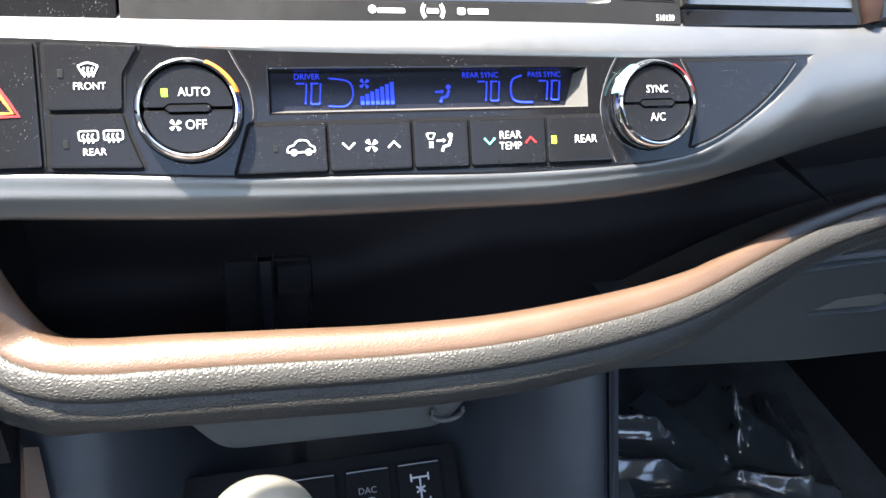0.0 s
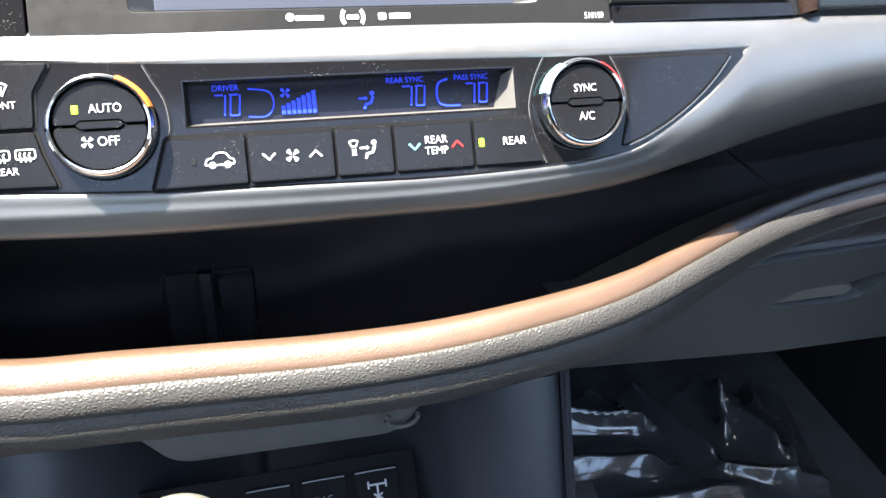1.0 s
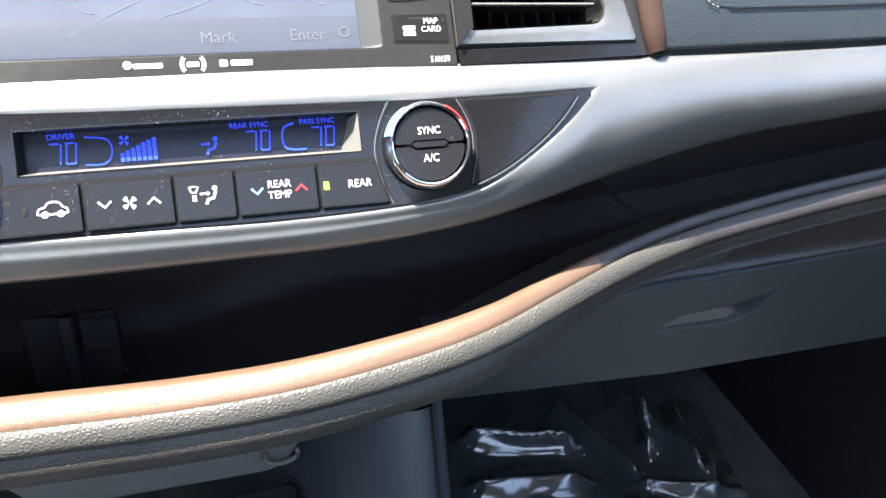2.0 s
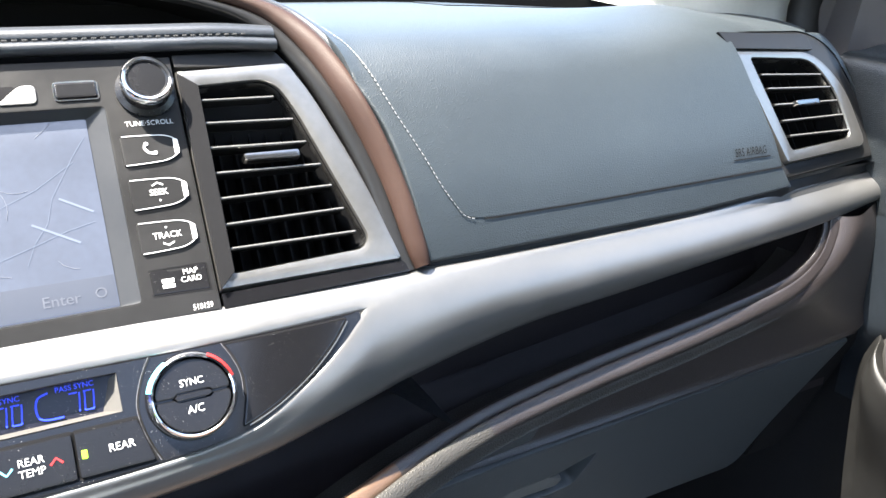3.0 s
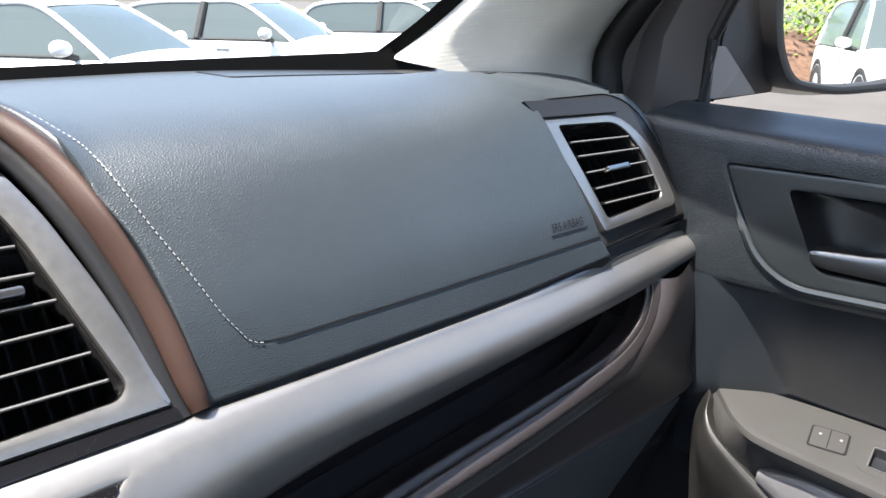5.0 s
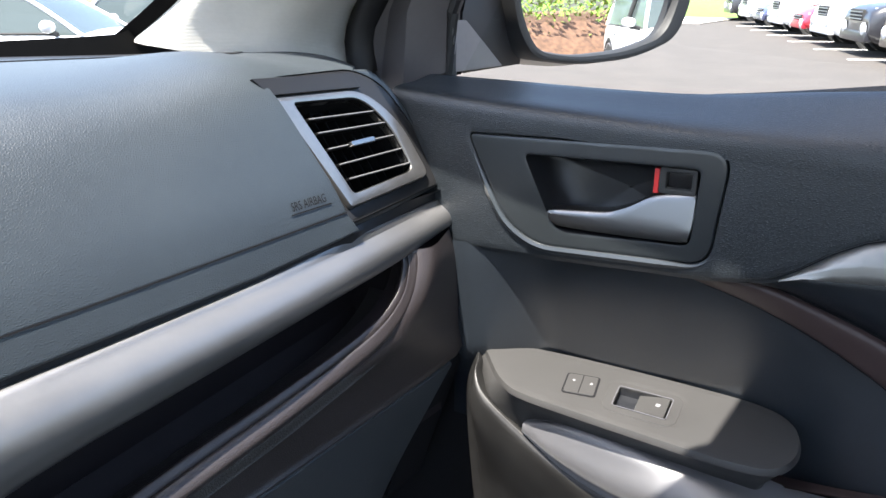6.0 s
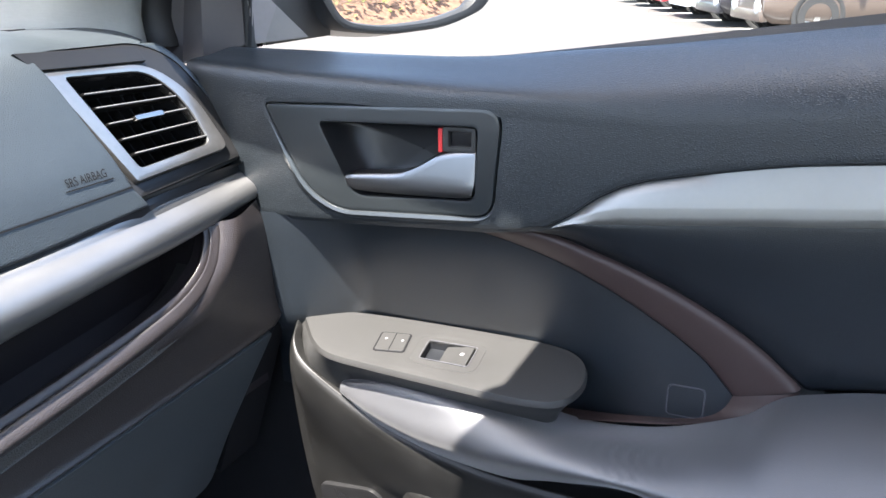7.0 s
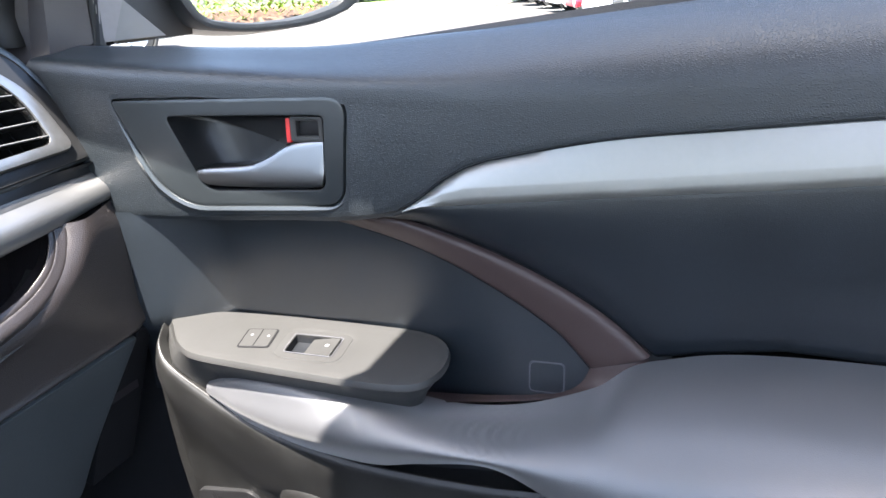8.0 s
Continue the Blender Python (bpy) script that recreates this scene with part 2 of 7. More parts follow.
def table(*rows):
    """A smooth curve through rows of x and values."""
    a = np.array(rows, float)
    xs, ys = a[:, 0], a[:, 1:]
    ms = np.gradient(ys, xs, axis=0) if len(xs) > 2 else np.repeat([(ys[1] - ys[0]) / (xs[1] - xs[0])], 2, 0)

    def f(x):
        x = min(max(x, xs[0]), xs[-1])
        i = min(max(int(np.searchsorted(xs, x)) - 1, 0), len(xs) - 2)
        d = xs[i + 1] - xs[i]
        t = (x - xs[i]) / d
        r = (2 * t**3 - 3 * t**2 + 1) * ys[i] + (t**3 - 2 * t**2 + t) * d * ms[i] + (3 * t**2 - 2 * t**3) * ys[i + 1] + (t**3 - t**2) * d * ms[i + 1]
        return float(r[0]) if len(r) == 1 else r
    return f


def spline(pts, n=6, closed=False):
    p = np.array(pts, float)
    k = len(p)
    out = []
    for i in range(k if closed else k - 1):
        q = [p[(i + j) % k] if closed else p[min(max(i + j, 0), k - 1)] for j in (-1, 0, 1, 2)]
        for s in np.arange(n) / n:
            out.append(0.5 * (2 * q[1] + (q[2] - q[0]) * s + (2 * q[0] - 5 * q[1] + 4 * q[2] - q[3]) * s**2 + (3 * q[1] - q[0] - 3 * q[2] + q[3]) * s**3))
    if not closed:
        out.append(p[-1])
    return np.array(out)


def rounded(pts, r, n=5):
    """A closed outline with its corners rounded; a point may bring its own radius as a third number."""
    out = []
    k = len(pts)
    for i in range(k):
        p = np.array(pts[i][:2], float)
        rad = pts[i][2] if len(pts[i]) > 2 else r
        a, b = np.array(pts[i - 1][:2], float) - p, np.array(pts[(i + 1) % k][:2], float) - p
        la, lb = np.linalg.norm(a), np.linalg.norm(b)
        d = min(rad, la * 0.48, lb * 0.48)
        if d <= 0:
            out.append(p)
            continue
        s, e = p + a / la * d, p + b / lb * d
        for t in np.linspace(0, 1, n):
            out.append((1 - t) ** 2 * s + 2 * t * (1 - t) * p + t**2 * e)
    return np.array(out)


def dense(poly, step):
    out = []
    for a, b in zip(poly, np.roll(poly, -1, 0)):
        k = max(1, int(np.ceil(np.linalg.norm(b - a) / step)))
        out += [a + (b - a) * j / k for j in range(k)]
    return np.array(out)


def area2(p):
    return float(np.sum(p[:, 0] * np.roll(p[:, 1], -1) - np.roll(p[:, 0], -1) * p[:, 1]))


def inset(p, d):
    e = np.roll(p, -1, 0) - p
    e /= np.maximum(np.linalg.norm(e, axis=1, keepdims=True), 1e-9)
    n1 = np.stack([-e[:, 1], e[:, 0]], 1)
    n0 = np.roll(n1, 1, 0)
    n = n0 + n1
    n /= np.maximum(np.linalg.norm(n, axis=1, keepdims=True), 1e-6)
    k = 1 / np.maximum(np.sum(n * n1, axis=1, keepdims=True), 0.45)
    return p + n * d * k


def inside(pts, poly):
    x, y = pts[:, 0:1], pts[:, 1:2]
    a, b = poly, np.roll(poly, -1, 0)
    c = (a[:, 1] > y) != (b[:, 1] > y)
    with np.errstate(divide="ignore", invalid="ignore"):
        cross = x < (b[:, 0] - a[:, 0]) * (y - a[:, 1]) / (b[:, 1] - a[:, 1]) + a[:, 0]
    return np.sum(c & cross, axis=1) % 2 == 1


def sheet(outline, surf, h=0.004, edge=0.0015, step=0.012, holes=(), bm=None, w=0.0, crown=0.0):
    """A panel of thickness h on the surface surf(u, v, w), with a rounded edge and holes cut through it."""
    bm = bm or bmesh.new()
    loops = []
    for i, o in enumerate((outline, *holes)):
        o = np.array(o, float)
        if (area2(o) > 0) == bool(i):
            o = o[::-1]
        loops.append(dense(o, step))
    inner = [inset(o, edge) for o in loops]
    outer = inner[0]
    lo, hi = outer.min(0), outer.max(0)
    gx, gy = np.arange(lo[0] + step / 2, hi[0], step), np.arange(lo[1] + step / 2, hi[1], step)
    grid = np.array([(x, y) for x in gx for y in gy]) if len(gx) and len(gy) else np.zeros((0, 2))
    if len(grid):
        keep = inside(grid, inset(outer, step * 0.35))
        for o in inner[1:]:
            keep &= ~inside(grid, inset(o, step * 0.35))
        grid = grid[keep]
    pts, edges = [], []
    for o in inner:
        k = len(pts)
        pts += [tuple(q) for q in o]
        edges += [(k + j, k + (j + 1) % len(o)) for j in range(len(o))]
    if edge >= 0.0004:
        for o in loops:
            k, ring = len(pts), inset(o, edge * 1.5)
            pts += [tuple(q) for q in ring]
            edges += [(k + j, k + (j + 1) % len(ring)) for j in range(len(ring))]
    pts += [tuple(q) for q in grid]
    vs, _, fs, orig, _, _ = geometry.delaunay_2d_cdt([Vector(q) for q in pts], edges, [], 0, 1e-9)
    vv = np.array([tuple(v) for v in vs])
    cen = np.array([vv[list(f)].mean(0) for f in fs])
    ok = inside(cen, outer)
    for o in inner[1:]:
        ok &= ~inside(cen, o)
    mid, span = (lo + hi) / 2, (hi - lo) / 2 + 1e-9

    def lift(q, ww):
        c = crown * (1 - ((q[0] - mid[0]) / span[0]) ** 2) * (1 - ((q[1] - mid[1]) / span[1]) ** 2) if crown else 0
        return bm.verts.new(tuple(float(z) for z in surf(q[0], q[1], w + ww + c)))
    bv = [lift(q, 0) for q in vv]
    where = {}
    for j, src in enumerate(orig):
        for s in src:
            where[s] = bv[j]
    for f, good in zip(fs, ok):
        if good:
            try:
                bm.faces.new([bv[j] for j in f])
            except ValueError:
                pass
    k = 0
    for o, inn in zip(loops, inner):
        prev = [where[k + j] for j in range(len(o))]
        k += len(o)
        for d, ww in ((0.3, -0.06), (0.0, -0.45), (0.0, None)):
            ring = inset(o, edge * d) if d else o
            cur = [lift(q, -h if ww is None else ww * min(edge, h) * 2) for q in ring]
            for j in range(len(o)):
                try:
                    bm.faces.new((prev[j], prev[(j + 1) % len(o)], cur[(j + 1) % len(o)], cur[j]))
                except ValueError:
                    pass
            prev = cur
    for v in [v for v in bm.verts if not v.link_faces]:
        bm.verts.remove(v)
    return bm


def loft(rows, closed=False, bm=None, ends=False):
    bm = bm or bmesh.new()
    vs = [[bm.verts.new(tuple(float(c) for c in q)) for q in row] for row in rows]
    for a, b in zip(vs, vs[1:]):
        k = len(a)
        for j in range(k if closed else k - 1):
            bm.faces.new((a[j], a[(j + 1) % k], b[(j + 1) % k], b[j]))
    if ends:
        bm.faces.new(vs[0][::-1])
        bm.faces.new(vs[-1])
    return bm


def tube(path, r, n=8, bm=None):
    """A round bar along a path; r may be one radius or one for each point."""
    p = [Vector(q) for q in path]
    rows = []
    for i, q in enumerate(p):
        t = (p[min(i + 1, len(p) - 1)] - p[max(i - 1, 0)]).normalized()
        a = t.orthogonal() if abs(t.z) > 0.95 else t.cross(Vector((0, 0, 1)))
        a.normalize()
        b = t.cross(a)
        rr = r[i] if hasattr(r, "__len__") else r
        rows.append([q + (a * math.cos(k * math.tau / n) + b * math.sin(k * math.tau / n)) * rr for k in range(n)])
    return loft(rows, True, bm, True)


def spin(profile, at, axis, n=40, bm=None):
    """A turned body: profile rows of (radius, height) about an axis."""
    axis = Vector(axis).normalized()
    a = axis.orthogonal().normalized()
    b = axis.cross(a)
    at = Vector(at)
    rows = [[at + axis * h + (a * math.cos(k * math.tau / n) + b * math.sin(k * math.tau / n)) * max(r, 1e-5) for k in range(n)] for r, h in profile]
    bm = loft(rows, True, bm)
    return bm


def block(lo, hi, bevel=0.0, bm=None, seg=2):
    bm = bm or bmesh.new()
    got = bmesh.ops.create_cube(bm, size=1.0, matrix=Matrix.LocRotScale([(a + b) / 2 for a, b in zip(lo, hi)], None, [b - a for a, b in zip(lo, hi)]))
    if bevel:
        es = list({e for v in got["verts"] for e in v.link_edges})
        bmesh.ops.bevel(bm, geom=es, offset=bevel, segments=seg, affect="EDGES", profile=0.6)
    return bm


def ribbon(lines, width, surf, w=0.0004, bm=None, closed=False):
    """Drawn lines of a given width on a surface."""
    bm = bm or bmesh.new()
    for line in lines:
        p = np.array(line, float)
        t = np.gradient(p, axis=0)
        t /= np.maximum(np.linalg.norm(t, axis=1, keepdims=True), 1e-9)
        nrm = np.stack([-t[:, 1], t[:, 0]], 1) * width / 2
        loft([[surf(*(q - d), w - 0.0004), surf(*(q - d), w), surf(*(q + d), w), surf(*(q + d), w - 0.0004)] for q, d in zip(p, nrm)], bm=bm)
    return bm


def patch(outline, surf, w=0.0004, bm=None):
    return sheet(outline, surf, h=0.0004, edge=0.00005, step=0.01, bm=bm, w=w)


def words(body, size, surf, u, v, w=0.0004, squeeze=1.0, align="CENTER"):
    cu = bpy.data.curves.new("words", "FONT")
    cu.body, cu.size, cu.align_x, cu.align_y = body, size, align, "CENTER"
    cu.resolution_u = 3
    ob = bpy.data.objects.new("words", cu)
    me = bpy.data.meshes.new_from_object(ob)
    bm = bmesh.new()
    bm.from_mesh(me)
    for q in bm.verts:
        q.co = Vector([float(c) for c in surf(u + q.co.x * squeeze, v + q.co.y, w)])
    bpy.data.objects.remove(ob)
    bpy.data.curves.remove(cu)
    bpy.data.meshes.remove(me)
    return bm


def arc(c, r, a0, a1, n=16):
    return [(c[0] + r * math.cos(radians(a)), c[1] + r * math.sin(radians(a))) for a in np.linspace(a0, a1, n)]


def rect(u0, v0, u1, v1, r=0.0):
    return rounded([(u0, v0), (u1, v0), (u1, v1), (u0, v1)], r) if r else np.array([(u0, v0), (u1, v0), (u1, v1), (u0, v1)])


# ---- surfaces of the dashboard ----
def stack(u, v, w=0.0):
    """Face of the centre stack, leaning back by 35 degrees; u across, v up the slope, w out of it."""
    return np.array((u, 0.383 + 0.577 * v - 0.817 * w + 0.05 * max(0, u - 0.25), 1.129 + 0.817 * v + 0.577 * w))


def clim_flat(u, v, w=0.0):
    """Face of the climate panel, gently bowed towards the door; v is up its slope."""
    return np.array((u, 0.3405 + 0.5145 * v - 0.8575 * w + 0.4 * max(0, u - 0.21) ** 2, 1.070 + 0.8575 * v + 0.5145 * w))


def laid(u, v):
    """Places of the keys, from their drawing to the bowed face."""
    k = max(0, u - 0.21) ** 2
    return 1.0268 * u - 0.0005 - 0.4 * k, 1.0208 * v - 0.0049 + 0.2 * k


def clim(u, v, w=0.0):
    return clim_flat(*laid(u, v), w)


PAD_LINE = spline([(0.3875, 1.118), (0.389, 1.131), (0.4015, 1.172), (0.419, 1.207), (0.441, 1.241), (0.463, 1.2575), (0.50, 1.266), (0.56, 1.2700), (0.64, 1.2705), (0.75, 1.2685)], 8)
PAD_ARC = np.concatenate([[0], np.cumsum(np.linalg.norm(np.diff(PAD_LINE, axis=0), axis=1))])


RISE = table((0.03, 0.032), (0.112, 0.032), (0.195, 0.030), (0.274, 0.026), (0.3155, 0.019), (0.3420, 0.010), (0.3575, 0.0015), (0.38, 0.0))
SEAM_Y = table((0.03, 0.531), (0.112, 0.531), (0.195, 0.5245), (0.274, 0.517), (0.3155, 0.5095), (0.3420, 0.4955), (0.3575, 0.4740), (0.38, 0.4745))


def swell_of(u, y):
    """Height of the brow over the pad."""
    d = min(1, max(0, (y - SEAM_Y(u)) / 0.13))
    return max(0, RISE(u)) * (1 - d * d * (3 - 2 * d))


def pad(u, v, w=0.0):
    """Passenger's side of the dashboard; v runs along its rolled section from the trim up to the windscreen."""
    y, z = np.interp(v, PAD_ARC, PAD_LINE[:, 0]), np.interp(v, PAD_ARC, PAD_LINE[:, 1])
    a = np.array((np.interp(v + 0.004, PAD_ARC, PAD_LINE[:, 0]) - np.interp(v - 0.004, PAD_ARC, PAD_LINE[:, 0]), np.interp(v + 0.004, PAD_ARC, PAD_LINE[:, 1]) - np.interp(v - 0.004, PAD_ARC, PAD_LINE[:, 1])))
    a /= np.linalg.norm(a) + 1e-9
    e = min(1, max(0, (u - 0.56) / 0.14))
    h = min(1, max(0, (z - 1.19) / 0.06)) * min(1, max(0, (0.62 - y) / 0.12))
    f = min(1, max(0, (u - 0.665) / 0.13))
    z += (0.010 * e * e * (3 - 2 * e) - 0.0175 * f * f * (3 - 2 * f)) * h * h * (3 - 2 * h)
    d = min(1, max(0, (u - 0.48) / 0.36)) * min(1, max(0, (y - 0.50) / 0.16))
    z -= 0.0125 * d * d * (3 - 2 * d)
    if y > 0.44 and u < 0.38:
        z += swell_of(abs(u - MID) + MID, y)
    return np.array((u, y - a[1] * w, z + a[0] * w))


def up(z):
    """Place along the pad's section of a height on its front."""
    k = int(np.argmax(PAD_LINE[:, 1] > 1.27))
    return float(np.interp(z, PAD_LINE[:k, 1], PAD_ARC[:k]))


def back(y):
    """Place along the pad's section of a depth on its top."""
    return float(np.interp(y, PAD_LINE[:, 0], PAD_ARC))


VENT_A, VENT_U, VENT_V = np.array((0.724, 0.396, 1.155)), np.array((0.117, 0.011, 0.003)), np.array((-0.020, 0.046, 0.089))
VENT_N = np.cross(VENT_U, VENT_V)
VENT_N /= np.linalg.norm(VENT_N)


def side(u, v, w=0.0):
    """Face of the outer air vent."""
    return VENT_A + u / 0.1175 * VENT_U + v / 0.1022 * VENT_V + VENT_N * w


def on_side(*uv):
    return [(u * 0.1175, v * 0.1022, *r) for u, v, *r in uv]


# ---- dashboard ----
dash = thing("dashboard", (MID, 0.5, 0.9), "black padded dashboard with brown piping and satin silver trim", "dashboard")

# padded cover over the airbag, with a seam round it, and the border that it sits in
seam = [(0.4100, up(1.1600)), (0.401, up(1.174)), (0.390, up(1.197)), (0.3775, up(1.222)), (0.367, up(1.246)), (0.3635, up(1.2535)), (0.3575, back(0.4740)), (0.3420, back(0.4955)), (0.3155, back(0.5095)), (0.274, back(0.517)), (0.195, back(0.5245)), (0.112, back(0.531)), (0.03, back(0.5245)), (-0.05, back(0.517))]
seam_line = spline(seam[::-1] + [(0.4140, up(1.1548)), (0.4215, up(1.1515)), (0.434, up(1.1503)), (0.452, up(1.1503)), (0.516, up(1.1505)), (0.629, up(1.152)), (0.7200, up(1.1535))], 6)
cover = np.concatenate([seam_line, [(0.7130, up(1.180)), (0.7018, up(1.215)), (0.6908, up(1.246)), (0.6800, back(0.4474)), (0.706, back(0.4490)), (0.750, back(0.4525)), (0.796, back(0.4575)), (0.826, back(0.4780)), (0.838, back(0.53)), (0.840, back(0.745)), (-0.05, back(0.745))]])
part("airbag_cover", sheet(cover, pad, h=0.008, edge=0.0010, step=0.013), BLACK, dash, "smooth black padded airbag cover with embossed lettering", 1.2)
edge_r = [(0.385, up(1.128)), (0.3835, up(1.140)), (0.379, up(1.171)), (0.370, up(1.211)), (0.357, up(1.238)), (0.3545, up(1.247)), (0.3520, back(0.458)), (0.3480, back(0.474))]
border = np.concatenate([spline(edge_r, 5)[::-1], [(0.62, up(1.130)), (0.731, up(1.136)), (0.7200, up(1.1538)), (0.55, up(1.175)), (0.45, up(1.22)), (0.40, back(0.460)), (0.360, back(0.482))]])
part("pad_border", sheet(border, pad, h=0.010, edge=0.002, step=0.011, w=-0.0004), BLACK, dash, "", 1.2)
# stitches of the seam
run = np.concatenate([[0], np.cumsum(np.linalg.norm(np.diff(seam_line, axis=0), axis=1))])
stop = run[int(np.argmin(np.hypot(seam_line[:, 0] - 0.421, seam_line[:, 1] - up(1.1502))))]
stitch_mesh = finish(spin([(0, -0.0012), (0.00034, -0.0009), (0.00038, 0), (0.00034, 0.0009), (0, 0.0012)], (0, 0, 0), (0, 0, 1), 6), "stitch", THREAD)
for s in np.arange(0.004, stop, 0.0035):
    a, b = (np.array([np.interp(q, run, seam_line[:, k]) for k in (0, 1)]) for q in (s - 0.001, s + 0.001))
    p0, p1 = pad(*a, 0.0004), pad(*b, 0.0004)
    d = Vector(p1 - p0).normalized()
    o = part("stitch", stitch_mesh, THREAD, dash)
    o.matrix_basis = Matrix.Translation((p0 + p1) / 2) @ d.to_track_quat("Z", "Y").to_matrix().to_4x4()
# dark thread along the lower seam
low = seam_line[int(np.argmin(np.hypot(seam_line[:, 0] - 0.43, seam_line[:, 1] - up(1.15)))):]
part("seam_groove", ribbon([low], 0.0011, pad, 0.0002), SHADE, dash)
# flat letters and underline; the shade of their relief is a dark colour
part("airbag_lettering", words("SRS AIRBAG", 0.0095, pad, 0.684, up(1.1690), 0.0008, 0.72), SHADE, dash, "embossed letters on the airbag cover")
part("airbag_underline", ribbon([[(0.664, up(1.1640)), (0.684, up(1.1640)), (0.706, up(1.1640))]], 0.0009, pad, 0.0006), SHADE, dash)

# dark channel between pad and silver trim
part("shadow_gap", loft([[(x, 0.392 + 0.018 * max(0, x - 0.72) / 0.15, 1.121), (x, 0.3925 + 0.018 * max(0, x - 0.72) / 0.15, 1.134 + 0.004 * max(0, x - 0.72) / 0.15), (x, 0.402, 1.142)] for x in np.linspace(0.375, 0.872, 24)]), BLACK2, dash)

# brown piping that arches from the trim over the centre stack
bl = [(0.369, 0.389, 1.125), (0.3625, 0.3975, 1.141), (0.3545, 0.4225, 1.182), (0.3385, 0.452, 1.226), (0.3245, 0.4715, 1.251), (0.306, 0.485, 1.271), (0.281, 0.492, 1.282), (0.243, 0.497, 1.290), (0.185, 0.501, 1.296), (0.112, 0.503, 1.298)]
br = [(0.3855, 0.3885, 1.127), (0.384, 0.3915, 1.141), (0.3765, 0.408, 1.180), (0.3625, 0.432, 1.225), (0.349, 0.462, 1.257), (0.331, 0.486, 1.277), (0.303, 0.497, 1.2875), (0.264, 0.502, 1.295), (0.190, 0.5045, 1.300), (0.112, 0.506, 1.302)]


def mirrored(rows):
    return [(2 * MID - x, y, z) for x, y, z in rows[::-1]]


L, R = spline(bl + mirrored(bl)[1:], 6), spline(br + mirrored(br)[1:], 6)
out = np.array((0, -0.82, 0.57))
rows, base = [], []
for a, b in zip(L, R):
    c = a * 0.60 + b * 0.40
    m = (c + b) / 2
    rows.append([c - out * 0.005, c + out * 0.001, c * 0.78 + b * 0.22 + out * 0.0042, m + out * 0.005, c * 0.22 + b * 0.78 + out * 0.0042, b + out * 0.001, b - out * 0.006])
    base.append([a - out * 0.006, a, a * 0.5 + c * 0.5 + out * 0.0012, c - out * 0.0005, c - out * 0.005])
part("brown_piping", loft([spline(r, 3) for r in rows]), BROWN, dash, "brown leather-look piping strip", 1.0)
part("piping_bed", loft([spline(r, 3) for r in base]), BEZEL, dash, "dark grey strip beside the piping", 1.0)
# padded brow behind the piping, rising from the dashboard's top
PAD_TOP = PAD_LINE[PAD_LINE[:, 0] > 0.40]
pad_z = lambda y: float(np.interp(y, PAD_TOP[:, 0], PAD_TOP[:, 1]))
rows = []
for b in R:
    s = 1 if b[0] > MID else -1
    k = min(1, max(0, (b[2] - 1.229) / 0.034))
    k = k * k * (3 - 2 * k)
    f = min(1, abs(b[0] - MID) / 0.19)
    y = b[1] + 0.0125 * (2 - f)
    x = b[0] + 0.0125 * s * f
    e = np.array((x, y, pad_z(y) + swell_of(abs(x - MID) + MID, y) - 0.0005 - 0.0030 * (1 - k)))
    row = [b - np.array((0, -0.003, 0.004))]
    for q in (0.22, 0.5, 0.78, 0.97):
        row.append(b * (1 - q) + e * q + np.array((0, 0, 0.0105 * q * (1 - q) * k - 0.0030 * (1 - k))))
    rows.append(row + [e + np.array((0.002 * s, 0.002, -0.003)), e + np.array((0.006 * s, 0.006, -0.008))])
sel = [r for r, b in zip(rows, R) if b[2] > 1.229]
part("brow", loft([spline(r, 4) for r in sel]), CONSOLE, dash, "padded brow over the centre stack", 1.2)
# hollow under the brow, its shade put into a near-black sheet, and the stitched bar in front of it
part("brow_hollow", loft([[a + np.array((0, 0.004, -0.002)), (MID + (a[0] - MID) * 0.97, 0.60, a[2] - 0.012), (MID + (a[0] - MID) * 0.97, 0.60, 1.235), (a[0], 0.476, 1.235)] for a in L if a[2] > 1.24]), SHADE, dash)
bar = spline([(0.480, 1.2565), (0.4720, 1.2582), (0.4692, 1.2615), (0.4705, 1.2648), (0.4752, 1.2656), (0.4745, 1.2674), (0.4772, 1.2712), (0.486, 1.2724), (0.497, 1.2690), (0.497, 1.255)], 4)
part("stitched_bar", loft([[(x, y + 0.0, z - 0.002 * max(0, abs(x - MID) - 0.17) / 0.03) for y, z in bar] for x in np.linspace(MID - 0.205, MID + 0.205, 30)]), CONSOLE, dash, "stitched black leather bar above the screen", 1.2)
bar_mesh = finish(spin([(0, -0.0017), (0.0006, -0.0012), (0.0006, 0.0012), (0, 0.0017)], (0, 0, 0), (0, 0, 1), 6), "bar_stitch", DARKTHREAD)
for x in np.arange(MID - 0.19, MID + 0.19, 0.0050):
    o = part("bar_stitch", bar_mesh, DARKTHREAD, dash)
    o.matrix_basis = Matrix.Translation((x, 0.4735, 1.2662)) @ pose(0, 0, 0, 0, 90, 12)

# top of the dashboard towards the windscreen, with the slot of the defroster
part("dash_top", loft([[pad(x, v, -0.0040) for v in PAD_ARC[PAD_LINE[:, 0] > 0.535]] for x in np.linspace(-0.66, 0.84, 26)]), BLACK, dash, "", 1.2)
part("defroster_strip", sheet(rounded([(0.53, 0.642), (0.72, 0.625), (0.765, 0.575), (0.80, 0.60), (0.80, 0.70), (0.53, 0.72)], 0.006), lambda u, v, w: pad(u, back(v), w + 0.0012), h=0.003, edge=0.001, step=0.02), BEZEL, dash, "dark grey grille strip of the defroster")

